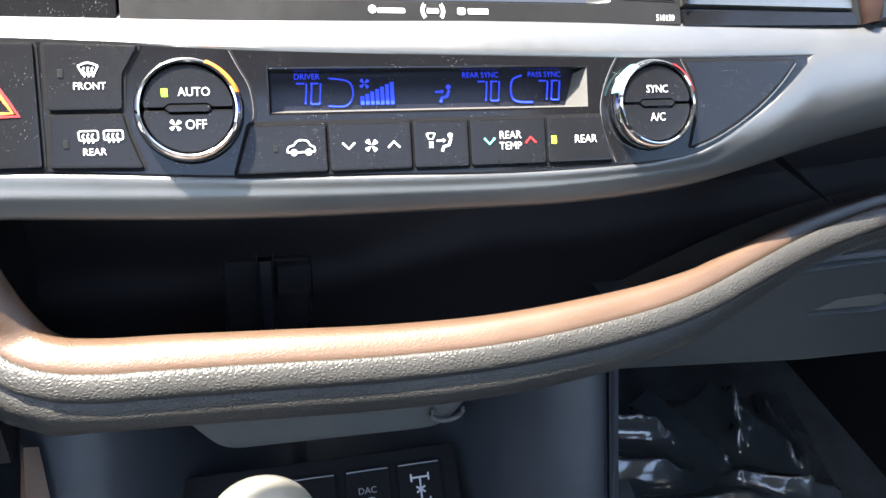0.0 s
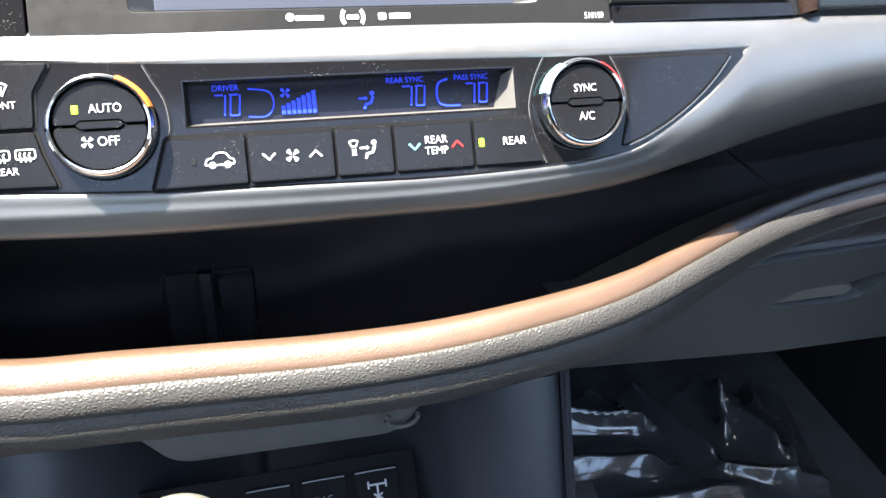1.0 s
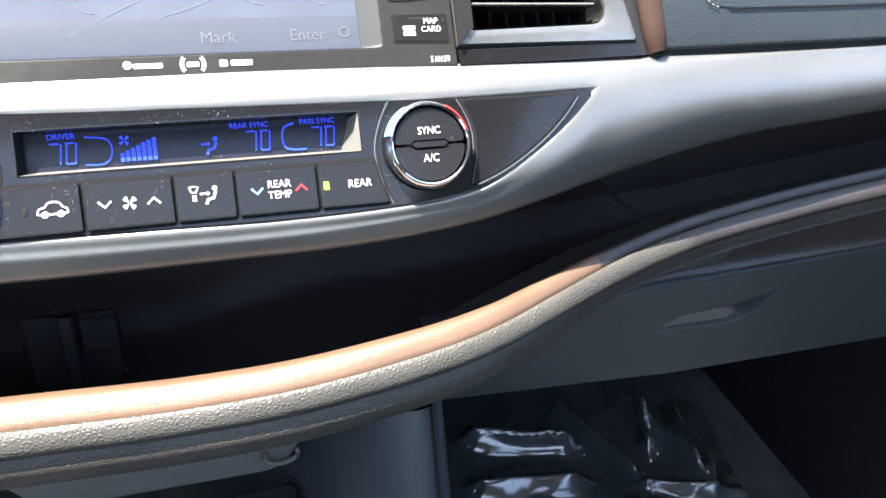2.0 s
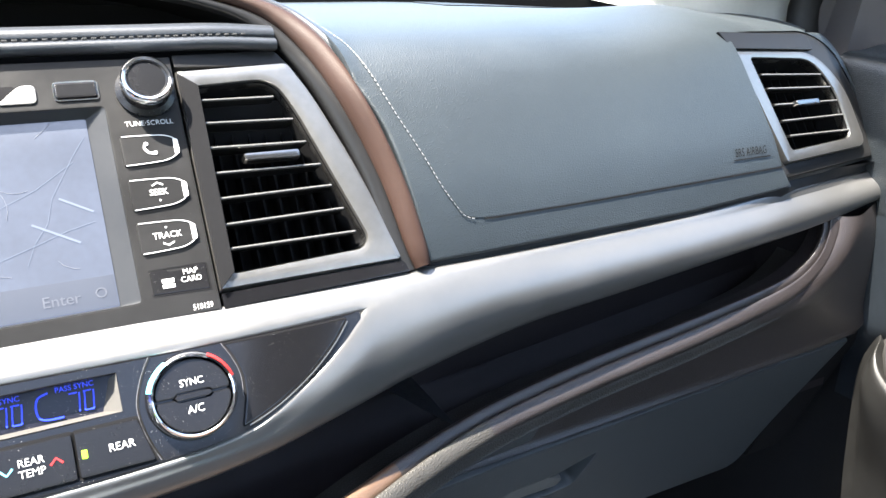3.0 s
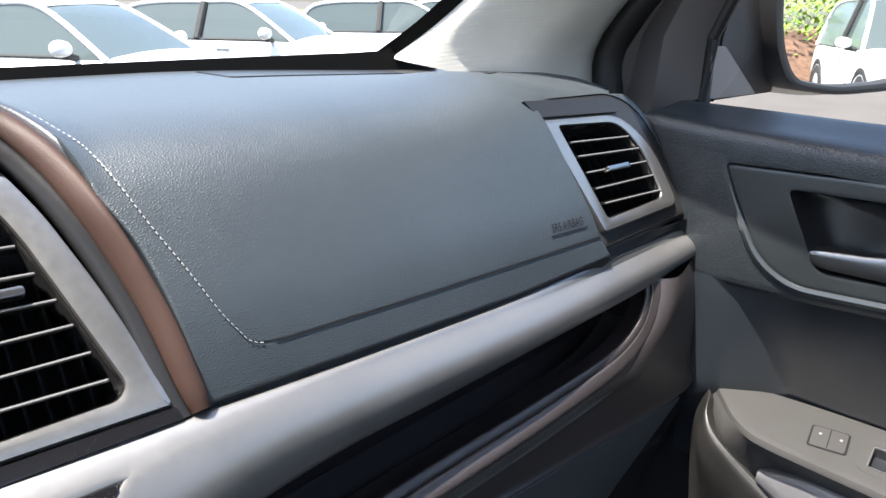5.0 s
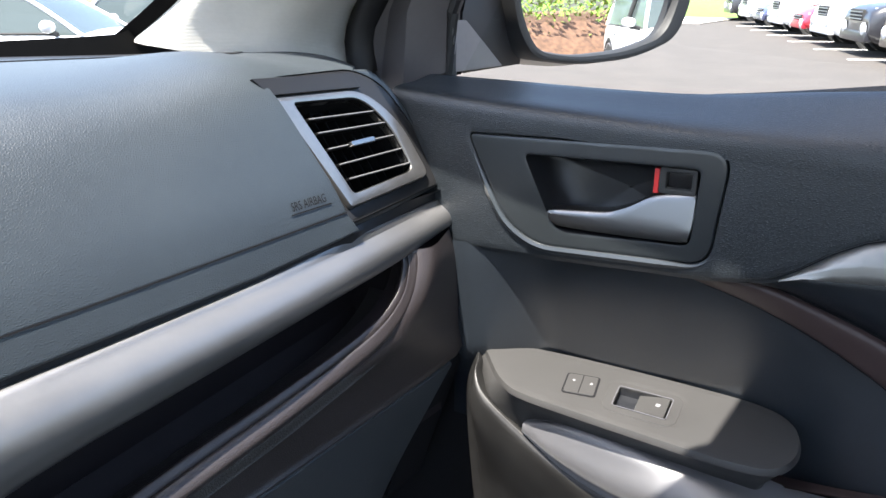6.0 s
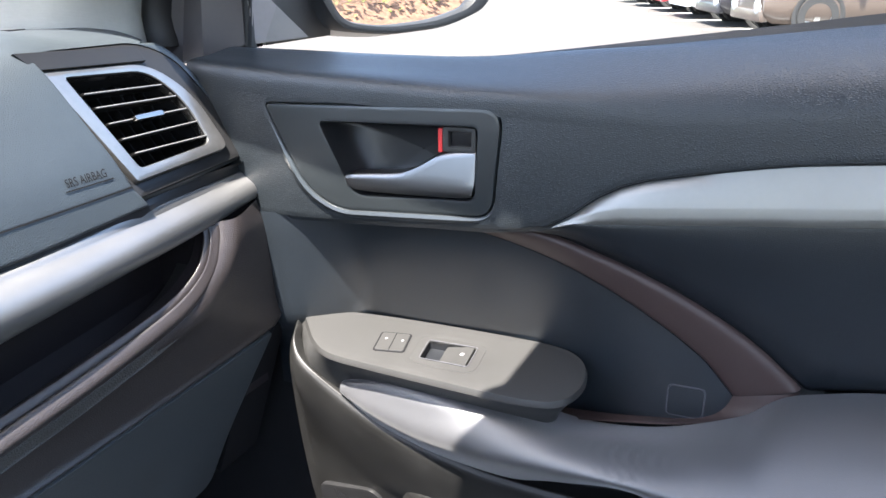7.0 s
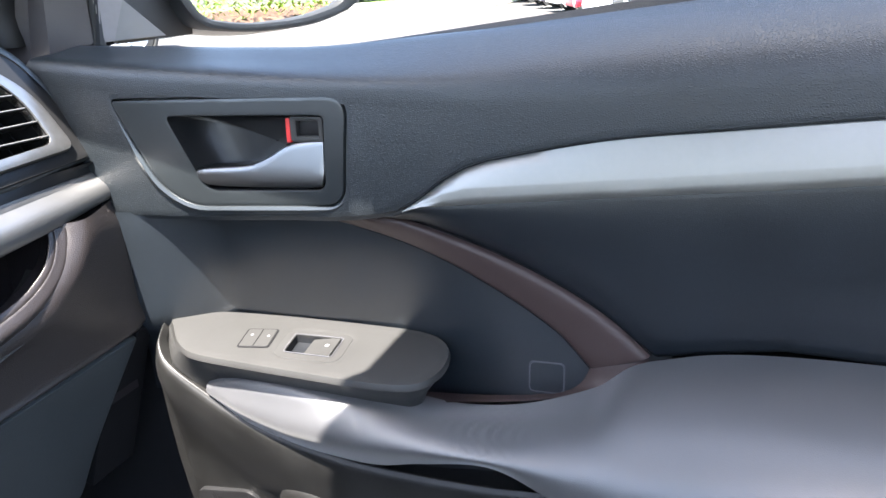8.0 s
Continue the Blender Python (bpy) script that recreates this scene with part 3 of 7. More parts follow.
# end of the dashboard round the outer vent, against the door
rim_out = rounded(on_side((-0.165, 1.188, 0.001), (0.86, 1.12, 0.04), (1.12, 0.93, 0.04), (1.22, 0.45, 0.05), (1.20, -0.12, 0.01), (-0.012, -0.12, 0.002)), 0.004, 7)
vent_rim = rounded(on_side((-0.108, 1.005, 0.004), (0.80, 0.915, 0.030), (1.03, 0.56, 0.03), (1.03, -0.01, 0.012), (0.016, 0.0, 0.006)), 0.004, 8)
part("end_panel", sheet(rim_out, side, h=0.05, edge=0.004, step=0.014, holes=[inset(vent_rim if area2(vent_rim) > 0 else vent_rim[::-1], 0.001)], w=-0.0032), BEZEL, dash, "dark grey panel round the outer vent")
part("end_cap", sheet(rounded(on_side((-0.192, 1.176), (0.79, 1.075), (0.80, 0.93), (-0.118, 1.024)), 0.001), side, h=0.006, edge=0.0008, step=0.012, w=0.0012), BEZEL, dash, "small dark lid above the outer vent")
end = []
for q in dense(rim_out, 0.006):
    p = side(*q, -0.001)
    c = side(0.5 * 0.1175, 0.5 * 0.1022)
    o = (p - c) * np.array((1, 0, 1))
    o /= np.linalg.norm(o)
    d = np.clip((q[1] / 0.1022 - 0.3) / 0.5, 0, 1)
    low_ = np.clip((q[1] / 0.1022 - 0.95) / 0.10, 0, 1) * np.clip((1.0 - q[0] / 0.1175) / 0.15, 0, 1)
    o = o * (1 - 0.9 * low_) - np.array((0, 0, 0.35)) * low_
    end.append(spline([p + (0, 0.002, -0.001), p + o * 0.004 + (0, 0.004, 0), p + o * 0.008 + (0, 0.016, -0.002 * d), p + o * 0.010 + (0, 0.10, -0.014 * d)], 3))
part("end_side", loft(end + end[:1]), BLACK, dash, "", 1.2)

# silver trim: band above the climate panel, lip below it, and the wide strip to the door
T = table((-0.14, 0.386, 1.129), (0.0, 0.385, 1.1285), (0.24, 0.3825, 1.127), (0.37, 0.389, 1.1245), (0.45, 0.390, 1.124), (0.60, 0.391, 1.126), (0.72, 0.394, 1.131), (0.87, 0.409, 1.131))
CT = table((-0.14, 0.373, 1.1235), (-0.06, 0.372, 1.122), (0.018, 0.370, 1.119), (0.15, 0.368, 1.1163), (0.245, 0.3682, 1.115), (0.337, 0.3735, 1.114))
CB = table((-0.14, 0.343, 1.0735), (-0.064, 0.3415, 1.072), (0.012, 0.3395, 1.068), (0.09, 0.338, 1.066), (0.147, 0.3378, 1.065), (0.209, 0.338, 1.066), (0.234, 0.3393, 1.0674), (0.258, 0.3420, 1.0708), (0.2845, 0.3494, 1.0815), (0.304, 0.3562, 1.0908), (0.322, 0.3650, 1.1025), (0.337, 0.3735, 1.114))
MIDLINE = table((0.337, 0.3735, 1.114), (0.40, 0.3790, 1.117), (0.50, 0.3850, 1.1205), (0.65, 0.3870, 1.1230), (0.87, 0.4045, 1.1275))
FACE = table((-0.14, 0.3385, 1.066), (-0.08, 0.338, 1.063), (0.0, 0.3370, 1.0590), (0.09, 0.3362, 1.0565), (0.177, 0.3360, 1.0565), (0.21, 0.3368, 1.058), (0.26, 0.3417, 1.060), (0.30, 0.3498, 1.064), (0.337, 0.358, 1.071), (0.40, 0.367, 1.083), (0.50, 0.3705, 1.0925), (0.65, 0.373, 1.100), (0.87, 0.392, 1.110))
UNDER = table((-0.14, 0.3405, 1.056), (-0.08, 0.3402, 1.0525), (0.01, 0.3395, 1.0472), (0.12, 0.3388, 1.046), (0.18, 0.3387, 1.046), (0.213, 0.3395, 1.0475), (0.26, 0.3455, 1.0495), (0.30, 0.3548, 1.0530), (0.366, 0.370, 1.0610), (0.45, 0.376, 1.074), (0.54, 0.377, 1.0815), (0.67, 0.379, 1.0925), (0.776, 0.385, 1.099), (0.87, 0.399, 1.105))


def at(f, x):
    return np.array((x, *f(x)))


trim = bmesh.new()
xs_l = np.concatenate([np.linspace(-0.14, 0.20, 22), np.linspace(0.21, 0.337, 18)])
xs_r = np.concatenate([np.linspace(0.337, 0.45, 14), np.linspace(0.47, 0.870, 24)])
loft([spline([at(T, x) + (0, 0.004, -0.001), at(T, x), (at(T, x) + at(CT, x)) / 2 + (0, 0, 0.0012), at(CT, x), at(CT, x) + (0, 0.001, -0.004)], 3) for x in xs_l], bm=trim)
loft([spline([at(CB, x) + (0, 0.004, 0.001), at(CB, x), (at(CB, x) + at(FACE, x)) / 2 + np.array((0, -0.0040, 0.0022)) * np.clip((x - 0.265) / 0.06, 0, 1), at(FACE, x), at(UNDER, x), at(UNDER, x) + (0, 0.010, -0.003), at(UNDER, x) + (0, 0.035, 0.0)], 4) for x in xs_l], bm=trim)
rows = []
for x in xs_r:
    k = min(1, (x - 0.337) / 0.24)
    k = k * k * (3 - 2 * k)
    hi_ = [at(T, x) + (0, 0.004, -0.001), at(T, x), (at(T, x) + at(MIDLINE, x)) / 2 + (0, 0, 0.0012), at(MIDLINE, x)]
    lo_ = [at(MIDLINE, x), (at(MIDLINE, x) + at(FACE, x)) / 2 + np.array((0, -0.0041, 0.0022 - 0.0010 * k)), at(FACE, x), at(UNDER, x), at(UNDER, x) + (0, 0.010, -0.003 + 0.002 * k), at(UNDER, x) + (0, 0.035, 0.0)]
    low = spline([at(MIDLINE, x) + (0, 0.004, 0.001)] + lo_, 4)[4:]
    crisp = np.concatenate([spline(hi_, 3), low[1:]])
    rows.append(crisp)
loft(rows, bm=trim)
bmesh.ops.remove_doubles(trim, verts=trim.verts, dist=0.0004)
part("silver_trim", trim, SILVER, dash, "wide satin silver trim strip", 0.6)

# storage tray: padded rim, lining, and the hatch in it
RIM = spline([(-0.104, 0.356, 1.062), (-0.096, 0.349, 1.032), (-0.086, 0.3435, 1.004), (-0.075, 0.340, 0.9885), (-0.055, 0.3375, 0.985), (-0.02, 0.335, 0.985), (0.033, 0.331, 0.985), (0.091, 0.327, 0.985), (0.152, 0.323, 0.989), (0.220, 0.326, 0.995), (0.262, 0.333, 0.9985), (0.305, 0.347, 1.002), (0.354, 0.364, 1.006), (0.402, 0.376, 1.011), (0.450, 0.382, 1.017), (0.532, 0.384, 1.028), (0.640, 0.382, 1.041), (0.720, 0.379, 1.055), (0.758, 0.381, 1.070), (0.776, 0.386, 1.088), (0.782, 0.392, 1.102)], 5)
WIDE = table((-0.13, 0.017, 0.006), (-0.09, 0.020, 0.007), (0.03, 0.020, 0.007), (0.15, 0.0185, 0.0065), (0.22, 0.0165, 0.007), (0.30, 0.0120, 0.008), (0.40, 0.0090, 0.0085), (0.60, 0.0075, 0.0080), (0.70, 0.0055, 0.0050), (0.78, 0.0035, 0.0030))
inner_rows, grain_rows, under_rows, lining = [], [], [], []
tang = np.gradient(RIM, axis=0)
for n_, (p, t) in enumerate(zip(RIM, tang)):
    if p[0] > 0.7815:
        break
    t = t / np.linalg.norm(t)
    u = np.array((-t[2], 0, t[0]))
    u /= np.linalg.norm(u)
    o = np.cross(t, u)
    if t[2] < -0.2:
        k = min(1, (-0.2 - t[2]) / 0.6)
        u = u * (1 - k) + np.array((0.55, -0.5, 0.1)) * k
        o = o * (1 - k) + np.array((-0.85, -0.5, -0.1)) * k
        u /= np.linalg.norm(u)
    o /= np.linalg.norm(o)
    a, b = WIDE(p[0])
    k = a / 0.02
    inner_rows.append(spline([p - o * 0.004 - u * 0.030, p - o * 0.0025 - u * 0.006, p - o * 0.0005 - u * 0.001, p + o * a * 0.45 + u * 0.0028 * k, p + o * a * 0.9 - u * 0.0025, p + o * a - u * 0.006], 3))
    c = p + o * a - u * 0.0050
    grain_rows.append(spline([c - u * 0.003 - o * 0.001, c + o * 0.0012 + u * 0.001, c + o * b * 0.75 - u * 0.0022, c + o * (b + 0.001) - u * 0.0085, c + o * b * 0.85 - u * 0.0130, c + o * b * 0.45 - u * 0.0142], 3))
    d = c + o * b * 0.55 - u * 0.0138
    f = np.clip((0.36 - p[0]) / 0.12, 0.0, 1)
    deep_ = np.clip((n_ - 14) / 12, 0.05, 1)
    under_rows.append(spline([d - o * 0.002 + u * 0.002, d + o * 0.0022 * f - u * 0.0015, d + o * 0.0045 * f - u * 0.010, d - o * 0.002 - u * (0.012 + 0.011 * f), d - o * 0.030 * deep_ - u * (0.012 + 0.020 * f), d - o * (0.06 + 0.02 * f) * deep_ - u * (0.012 + 0.022 * f)], 3))
# one leather rim; the shade on its outer end is a darker material
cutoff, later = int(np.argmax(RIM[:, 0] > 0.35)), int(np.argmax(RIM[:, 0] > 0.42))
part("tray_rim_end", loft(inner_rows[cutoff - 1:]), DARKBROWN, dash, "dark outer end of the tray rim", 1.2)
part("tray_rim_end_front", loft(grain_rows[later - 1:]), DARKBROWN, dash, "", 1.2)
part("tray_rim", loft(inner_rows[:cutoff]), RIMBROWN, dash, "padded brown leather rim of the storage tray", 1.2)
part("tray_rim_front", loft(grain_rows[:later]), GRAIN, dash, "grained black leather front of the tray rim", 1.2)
part("tray_underside", loft(under_rows[13:]), GRAIN, dash, "", 1.2)
rows = []
for x in np.linspace(-0.118, 0.790, 64):
    ry, rz = (float(np.interp(max(x, -0.06), RIM[5:, 0], RIM[5:, k])) for k in (1, 2))
    rise = 0.026 * np.clip((x - 0.08) / 0.1, 0, 1) + 0.11 * max(0, x - 0.25)
    up = 0.05 * max(0, x - 0.25)
    rows.append(spline([(x, ry + 0.005, rz - 0.008), (x, ry + 0.012, rz - 0.034), (x, max(0.388, ry + 0.02), 0.923 + rise), (x, 0.430, 0.922 + rise), (x, 0.449, 0.927 + rise), (x, 0.459, 0.945 + rise), (x, 0.4605, 0.985 + up), (x, 0.4605, 1.030 + up), (x, 0.456, 1.062 + up), (x, 0.440, 1.086 + up * 0.4), (x, UNDER(x)[0] + 0.030, UNDER(x)[1] + 0.001)], 3))
part("tray_lining", loft(rows), LINING, dash, "black lining of the storage tray", 1.2)
part("core", block((-0.30, 0.466, 0.90), (0.815, 0.70, 1.225)), SHADE, dash, "black core behind the dashboard")
part("tray_end", block((0.79, 0.405, 0.90), (0.86, 0.60, 1.10)), LINING, dash)
# unseen block added to keep sun off the tray and the console wing
part("driver_side", block((-0.66, 0.338, 0.86), (-0.182, 0.72, 1.225), 0.03), BLACK, dash, "black padded driver's side of the dashboard")
part("tray_end", block((-0.16, 0.375, 0.94), (-0.132, 0.60, 1.07)), LINING, dash)
part("tray_shelf", loft([[(x, 0.375 + 0.02 * (1 - s), 1.004 + 0.038 * (1 - s)), (x - 0.002, 0.45, 1.006 + 0.038 * (1 - s))] for s, x in zip(np.linspace(0, 1, 6), np.linspace(0.352, 0.404, 6))]), BLACK2, dash)
hatch = lambda u, v, w: np.array((u, 0.40 - w - 0.10 * (0.95 - v), v))
part("tray_hatch", sheet(rounded([(0.004, 0.928, 0.010), (0.054, 0.928, 0.010), (0.054, 0.979), (0.004, 0.979)], 0.003), hatch, h=0.004, edge=0.0015, step=0.02), SHADE, dash, "small black socket lid with a rib")
part("hatch_frame", ribbon([(lambda g: np.concatenate([g, g[:2]]))(rounded([(0.003, 0.927, 0.010), (0.055, 0.927, 0.010), (0.055, 0.980), (0.003, 0.980)], 0.003))], 0.0012, hatch, 0.0006), BUTTON, dash, "glossy black lid edge")
part("hatch_rib", loft([[hatch(u, v, w) for u, w in ((0.0230, -0.002), (0.0236, 0.007), (0.0250, 0.009), (0.0310, 0.009), (0.0324, 0.007), (0.0330, -0.002))] for v in np.linspace(0.931, 0.984, 6)]), BLACK2, dash, "raised rib of the lid")
for k in range(4):
    part("rib_notch", ribbon([[(0.0250, 0.9325 + 0.0018 * k), (0.0280, 0.9325 + 0.0018 * k), (0.0310, 0.9325 + 0.0018 * k)]], 0.0007, hatch, 0.0096), SHADE, dash)
part("hatch_socket", sheet(rounded([(0.0345, 0.957), (0.0545, 0.957), (0.0545, 0.9775), (0.0345, 0.9775)], 0.002), hatch, h=0.006, edge=0.0012, step=0.02, w=0.0055), SHADE, dash, "raised block of the socket lid")

# unseen block added over the tray to keep stray sun out
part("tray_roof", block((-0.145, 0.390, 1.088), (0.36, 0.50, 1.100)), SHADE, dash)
part("tray_side", block((-0.175, 0.343, 0.90), (-0.112, 0.50, 1.096)), LINING, dash)
# end of the lower dashboard: one skin from the tray's rim to the seam above the glove box and to the door
tail = RIM[RIM[:, 0] > 0.385]
way = np.concatenate([[0], np.cumsum(np.linalg.norm(np.diff(tail, axis=0), axis=1))])
way /= way[-1]
foot = spline([(0.380, 0.3900, 0.9515), (0.465, 0.3850, 0.957), (0.55, 0.3830, 0.9605), (0.635, 0.3810, 0.9645), (0.70, 0.3790, 0.9680), (0.77, 0.3780, 0.9715), (0.826, 0.3780, 0.974), (0.862, 0.3790, 0.979), (0.870, 0.3850, 1.000), (0.872, 0.3880, 1.040), (0.872, 0.3930, 1.078), (0.872, 0.4010, 1.104)], 6)
fw = np.concatenate([[0], np.cumsum(np.linalg.norm(np.diff(foot, axis=0), axis=1))])
fw /= fw[-1]
rows = []
for p, s in zip(tail, way):
    e = np.array([np.interp(s, fw, foot[:, k]) for k in range(3)])
    q = s * s
    p = p + np.array((0.012 * q, 0.0, -0.017 * (1 - q)))
    g = 0.25 + 0.75 * q
    rows.append(spline([p + (0, 0.020, 0), p + (0, -0.002, 0), p + (e - p) * 0.15 + (0.001, -0.0070 - 0.0055 * q, -0.001), p + (e - p) * 0.34 + (0, 0.010 - 0.0245 * g, -0.001), p + (e - p) * 0.62 + (0, 0.010 - 0.020 * g, 0), p + (e - p) * 0.90 + (0, 0.006 - 0.010 * g, 0), e, e + (0, 0.012, 0), e + (0, 0.04, 0)], 4))
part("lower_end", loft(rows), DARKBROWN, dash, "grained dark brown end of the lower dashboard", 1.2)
# skin between the rim and the glove box
rows = []
for x in np.linspace(0.24, 0.475, 18):
    i = int(np.argmin(np.abs(RIM[:, 0] - min(x, 0.74))))
    y0, z0 = RIM[i][1] - WIDE(x)[0] - 0.003, RIM[i][2] - 0.022
    rows.append([(x, y0 + 0.004, z0 + 0.004), (x, y0 - 0.001, z0 - 0.004), (x, y0 + 0.006, z0 - 0.018), (x, 0.392, 0.95 + 0.02 * (x - 0.24)), (x, 0.400, 0.930), (x, 0.47, 0.925)])
part("knee_roll", loft([spline(r, 3) for r in rows]), GLOVE, dash, "", 1.2)


def knee(u, v, w=0.0):
    return np.array((u, 0.397 + 0.35 * (0.935 - v) - 0.94 * w, v - 0.33 * w))


glove = thing("glove_box", (0.53, 0.42, 0.86), "closed grained black glove box with a recessed latch", "glove box")
latch_hole = rounded([(0.449, 0.886), (0.470, 0.9035), (0.515, 0.9065), (0.554, 0.921), (0.540, 0.884), (0.52, 0.880)], 0.004)
part("lid", sheet(rounded([(0.262, 0.835), (0.50, 0.806), (0.792, 0.796, 0.02), (0.806, 0.86, 0.05), (0.850, 0.9690), (0.70, 0.9635), (0.56, 0.9565), (0.45, 0.9510), (0.30, 0.936), (0.262, 0.932)], 0.006), knee, h=0.02, edge=0.003, step=0.02, holes=[latch_hole], w=0.004), GLOVE, glove)
part("latch_recess", sheet(inset(latch_hole if area2(latch_hole) > 0 else latch_hole[::-1], -0.002), knee, h=0.002, edge=0.0005, step=0.02, w=-0.014), SHADE, glove)
part("latch", sheet(rounded([(0.4505, 0.8865), (0.470, 0.9025), (0.508, 0.9050), (0.528, 0.894), (0.524, 0.885)], 0.003), knee, h=0.010, edge=0.003, step=0.01, w=0.002), GREYBOX, glove, "grey plastic latch")
part("latch_spring", tube([knee(0.522, 0.903, -0.006), knee(0.530, 0.9095, -0.002), knee(0.543, 0.9115, -0.004), knee(0.550, 0.908, -0.008)], 0.0015), CHROME, glove)
part("lower_side", sheet(rounded([(0.81, 0.80), (0.870, 0.80), (0.872, 0.9740), (0.8530, 0.9710), (0.8125, 0.865)], 0.003), knee, h=0.02, edge=0.002, step=0.02, w=0.001), SHADE, dash)

# ---- screen unit ----
audio = thing("audio_unit", (MID, 0.39, 1.13), "dark navigation and audio unit with a scratched lit screen", "car stereo")
hole = rect(0.013, 0.0085, 0.211, 0.1245, 0.003)
part("bezel", sheet(rect(-0.029, -0.0025, 0.2515, 0.1535, 0.001), stack, h=0.02, edge=0.0008, step=0.02, holes=[hole]), BEZEL, audio, "dark grey plastic bezel")
inner = rect(0.0235, 0.0105, 0.2005, 0.1205, 0.001)
wall = dense(hole if area2(hole) > 0 else hole[::-1], 0.02)
part("screen_surround", loft([[stack(q[0], q[1], 0.0) for q in wall] + [stack(*wall[0], 0)], [stack(np.clip(q[0], 0.0235, 0.2005), np.clip(q[1], 0.0105, 0.1205), -0.007) for q in wall] + [stack(np.clip(wall[0][0], 0.0235, 0.2005), np.clip(wall[0][1], 0.0105, 0.1205), -0.007)]]), SURROUND, audio, "grey sloping surround")
# uneven glow imitates a blotchy sky reflection on the screen
SCREEN = lit("lit_map_screen", (0.29, 0.35, 0.52), 0.085, 0.22)
ROADS = lit("screen_lines", (0.34, 0.40, 0.52), 0.190)
MENU = lit("menu_strip", (0.26, 0.31, 0.46), 0.05)
for m in (SCREEN, ROADS, MENU):
    b = m.node_tree.nodes["Principled BSDF"]
    b.inputs["Roughness"].default_value, b.inputs["Base Color"].default_value = 0.22, (0.033, 0.037, 0.047, 1)
part("screen", sheet(inner, stack, h=0.003, edge=0.0003, step=0.02, w=-0.0065), SCREEN, audio, "lit bluish map screen with fine scratches")
on_screen = lambda u, v, w: stack(u, v, w - 0.0065)
random.seed(4)
for a in ((0.03, 0.05, 0.10, 0.11), (0.06, 0.02, 0.19, 0.095), (0.10, 0.03, 0.196, 0.06), (0.16, 0.04, 0.196, 0.11)):
    p = np.linspace(0, 1, 7)
    line = [(a[0] + (a[2] - a[0]) * s + random.uniform(-1, 1) * 0.0015, a[1] + (a[3] - a[1]) * s + random.uniform(-1, 1) * 0.0015) for s in p]
    part("map_line", ribbon([line], 0.00022, on_screen, 0.0003), ROADS, audio)
scratches = []
for _ in range(16):
    a, b, q, l = random.uniform(0.03, 0.19), random.uniform(0.032, 0.115), random.uniform(-1.2, 1.2), random.uniform(0.006, 0.028)
    scratches.append([(np.clip(a + l * s * math.cos(q + 0.5 * s), 0.024, 0.2), np.clip(b + l * s * math.sin(q + 0.5 * s), 0.03, 0.12)) for s in np.linspace(0, 1, 5)])
SCRATCH = mat("fine_scratches", (0.20, 0.21, 0.24), 0.4)
for line in scratches:
    part("scratch", ribbon([line], 0.00009, on_screen, 0.00035), SCRATCH, audio, "fine scratch")
DIMTEXT = mat("dim_screen_text", (0.060, 0.066, 0.085), 0.4)
part("menu_strip", patch(rect(0.0240, 0.0110, 0.2000, 0.0285), on_screen, 0.0002), MENU, audio)
part("menu_word", words("Enter", 0.0085, on_screen, 0.173, 0.0185, 0.0005), DIMTEXT, audio)
part("menu_word", words("Mark", 0.0085, on_screen, 0.128, 0.0185, 0.0005), DIMTEXT, audio)
part("menu_mark", ribbon([arc((0.1925, 0.0195), 0.0025, 0, 360)], 0.0008, on_screen, 0.0005), DIMTEXT, audio)
for u, v, l in ((0.165, 0.062, 0.022), (0.180, 0.075, 0.016), (0.13, 0.085, 0.02)):
    part("street_label", ribbon([[(u, v), (u + l * 0.5, v - l * 0.3), (u + l, v - l * 0.6)]], 0.0012, on_screen, 0.0004), ROADS, audio)
# volume and tune knobs
for ku in (0.2345, 2 * MID - 0.2345):
    k = stack(ku, 0.1322, 0)
    nrm = stack(0, 0, 1) - stack(0, 0, 0)
    knob = part("knob", spin([(0.0165, 0), (0.0165, 0.002), (0.0135, 0.004), (0.0135, 0.014), (0.0122, 0.0162), (0.011, 0.0165), (0.010, 0.0155), (0.0, 0.0155)], k, nrm), BUTTON, audio, "black knob with a chrome ring")
    part("knob_ring", spin([(0.0138, 0.010), (0.0145, 0.0125), (0.0140, 0.0160), (0.0128, 0.0172), (0.0115, 0.0168), (0.0110, 0.0150)], k, nrm), CHROME, knob)
part("print", words("TUNE\u00b7SCROLL", 0.0043, stack, 0.2330, 0.1122, 0.0004, 0.95), WHITE, audio)
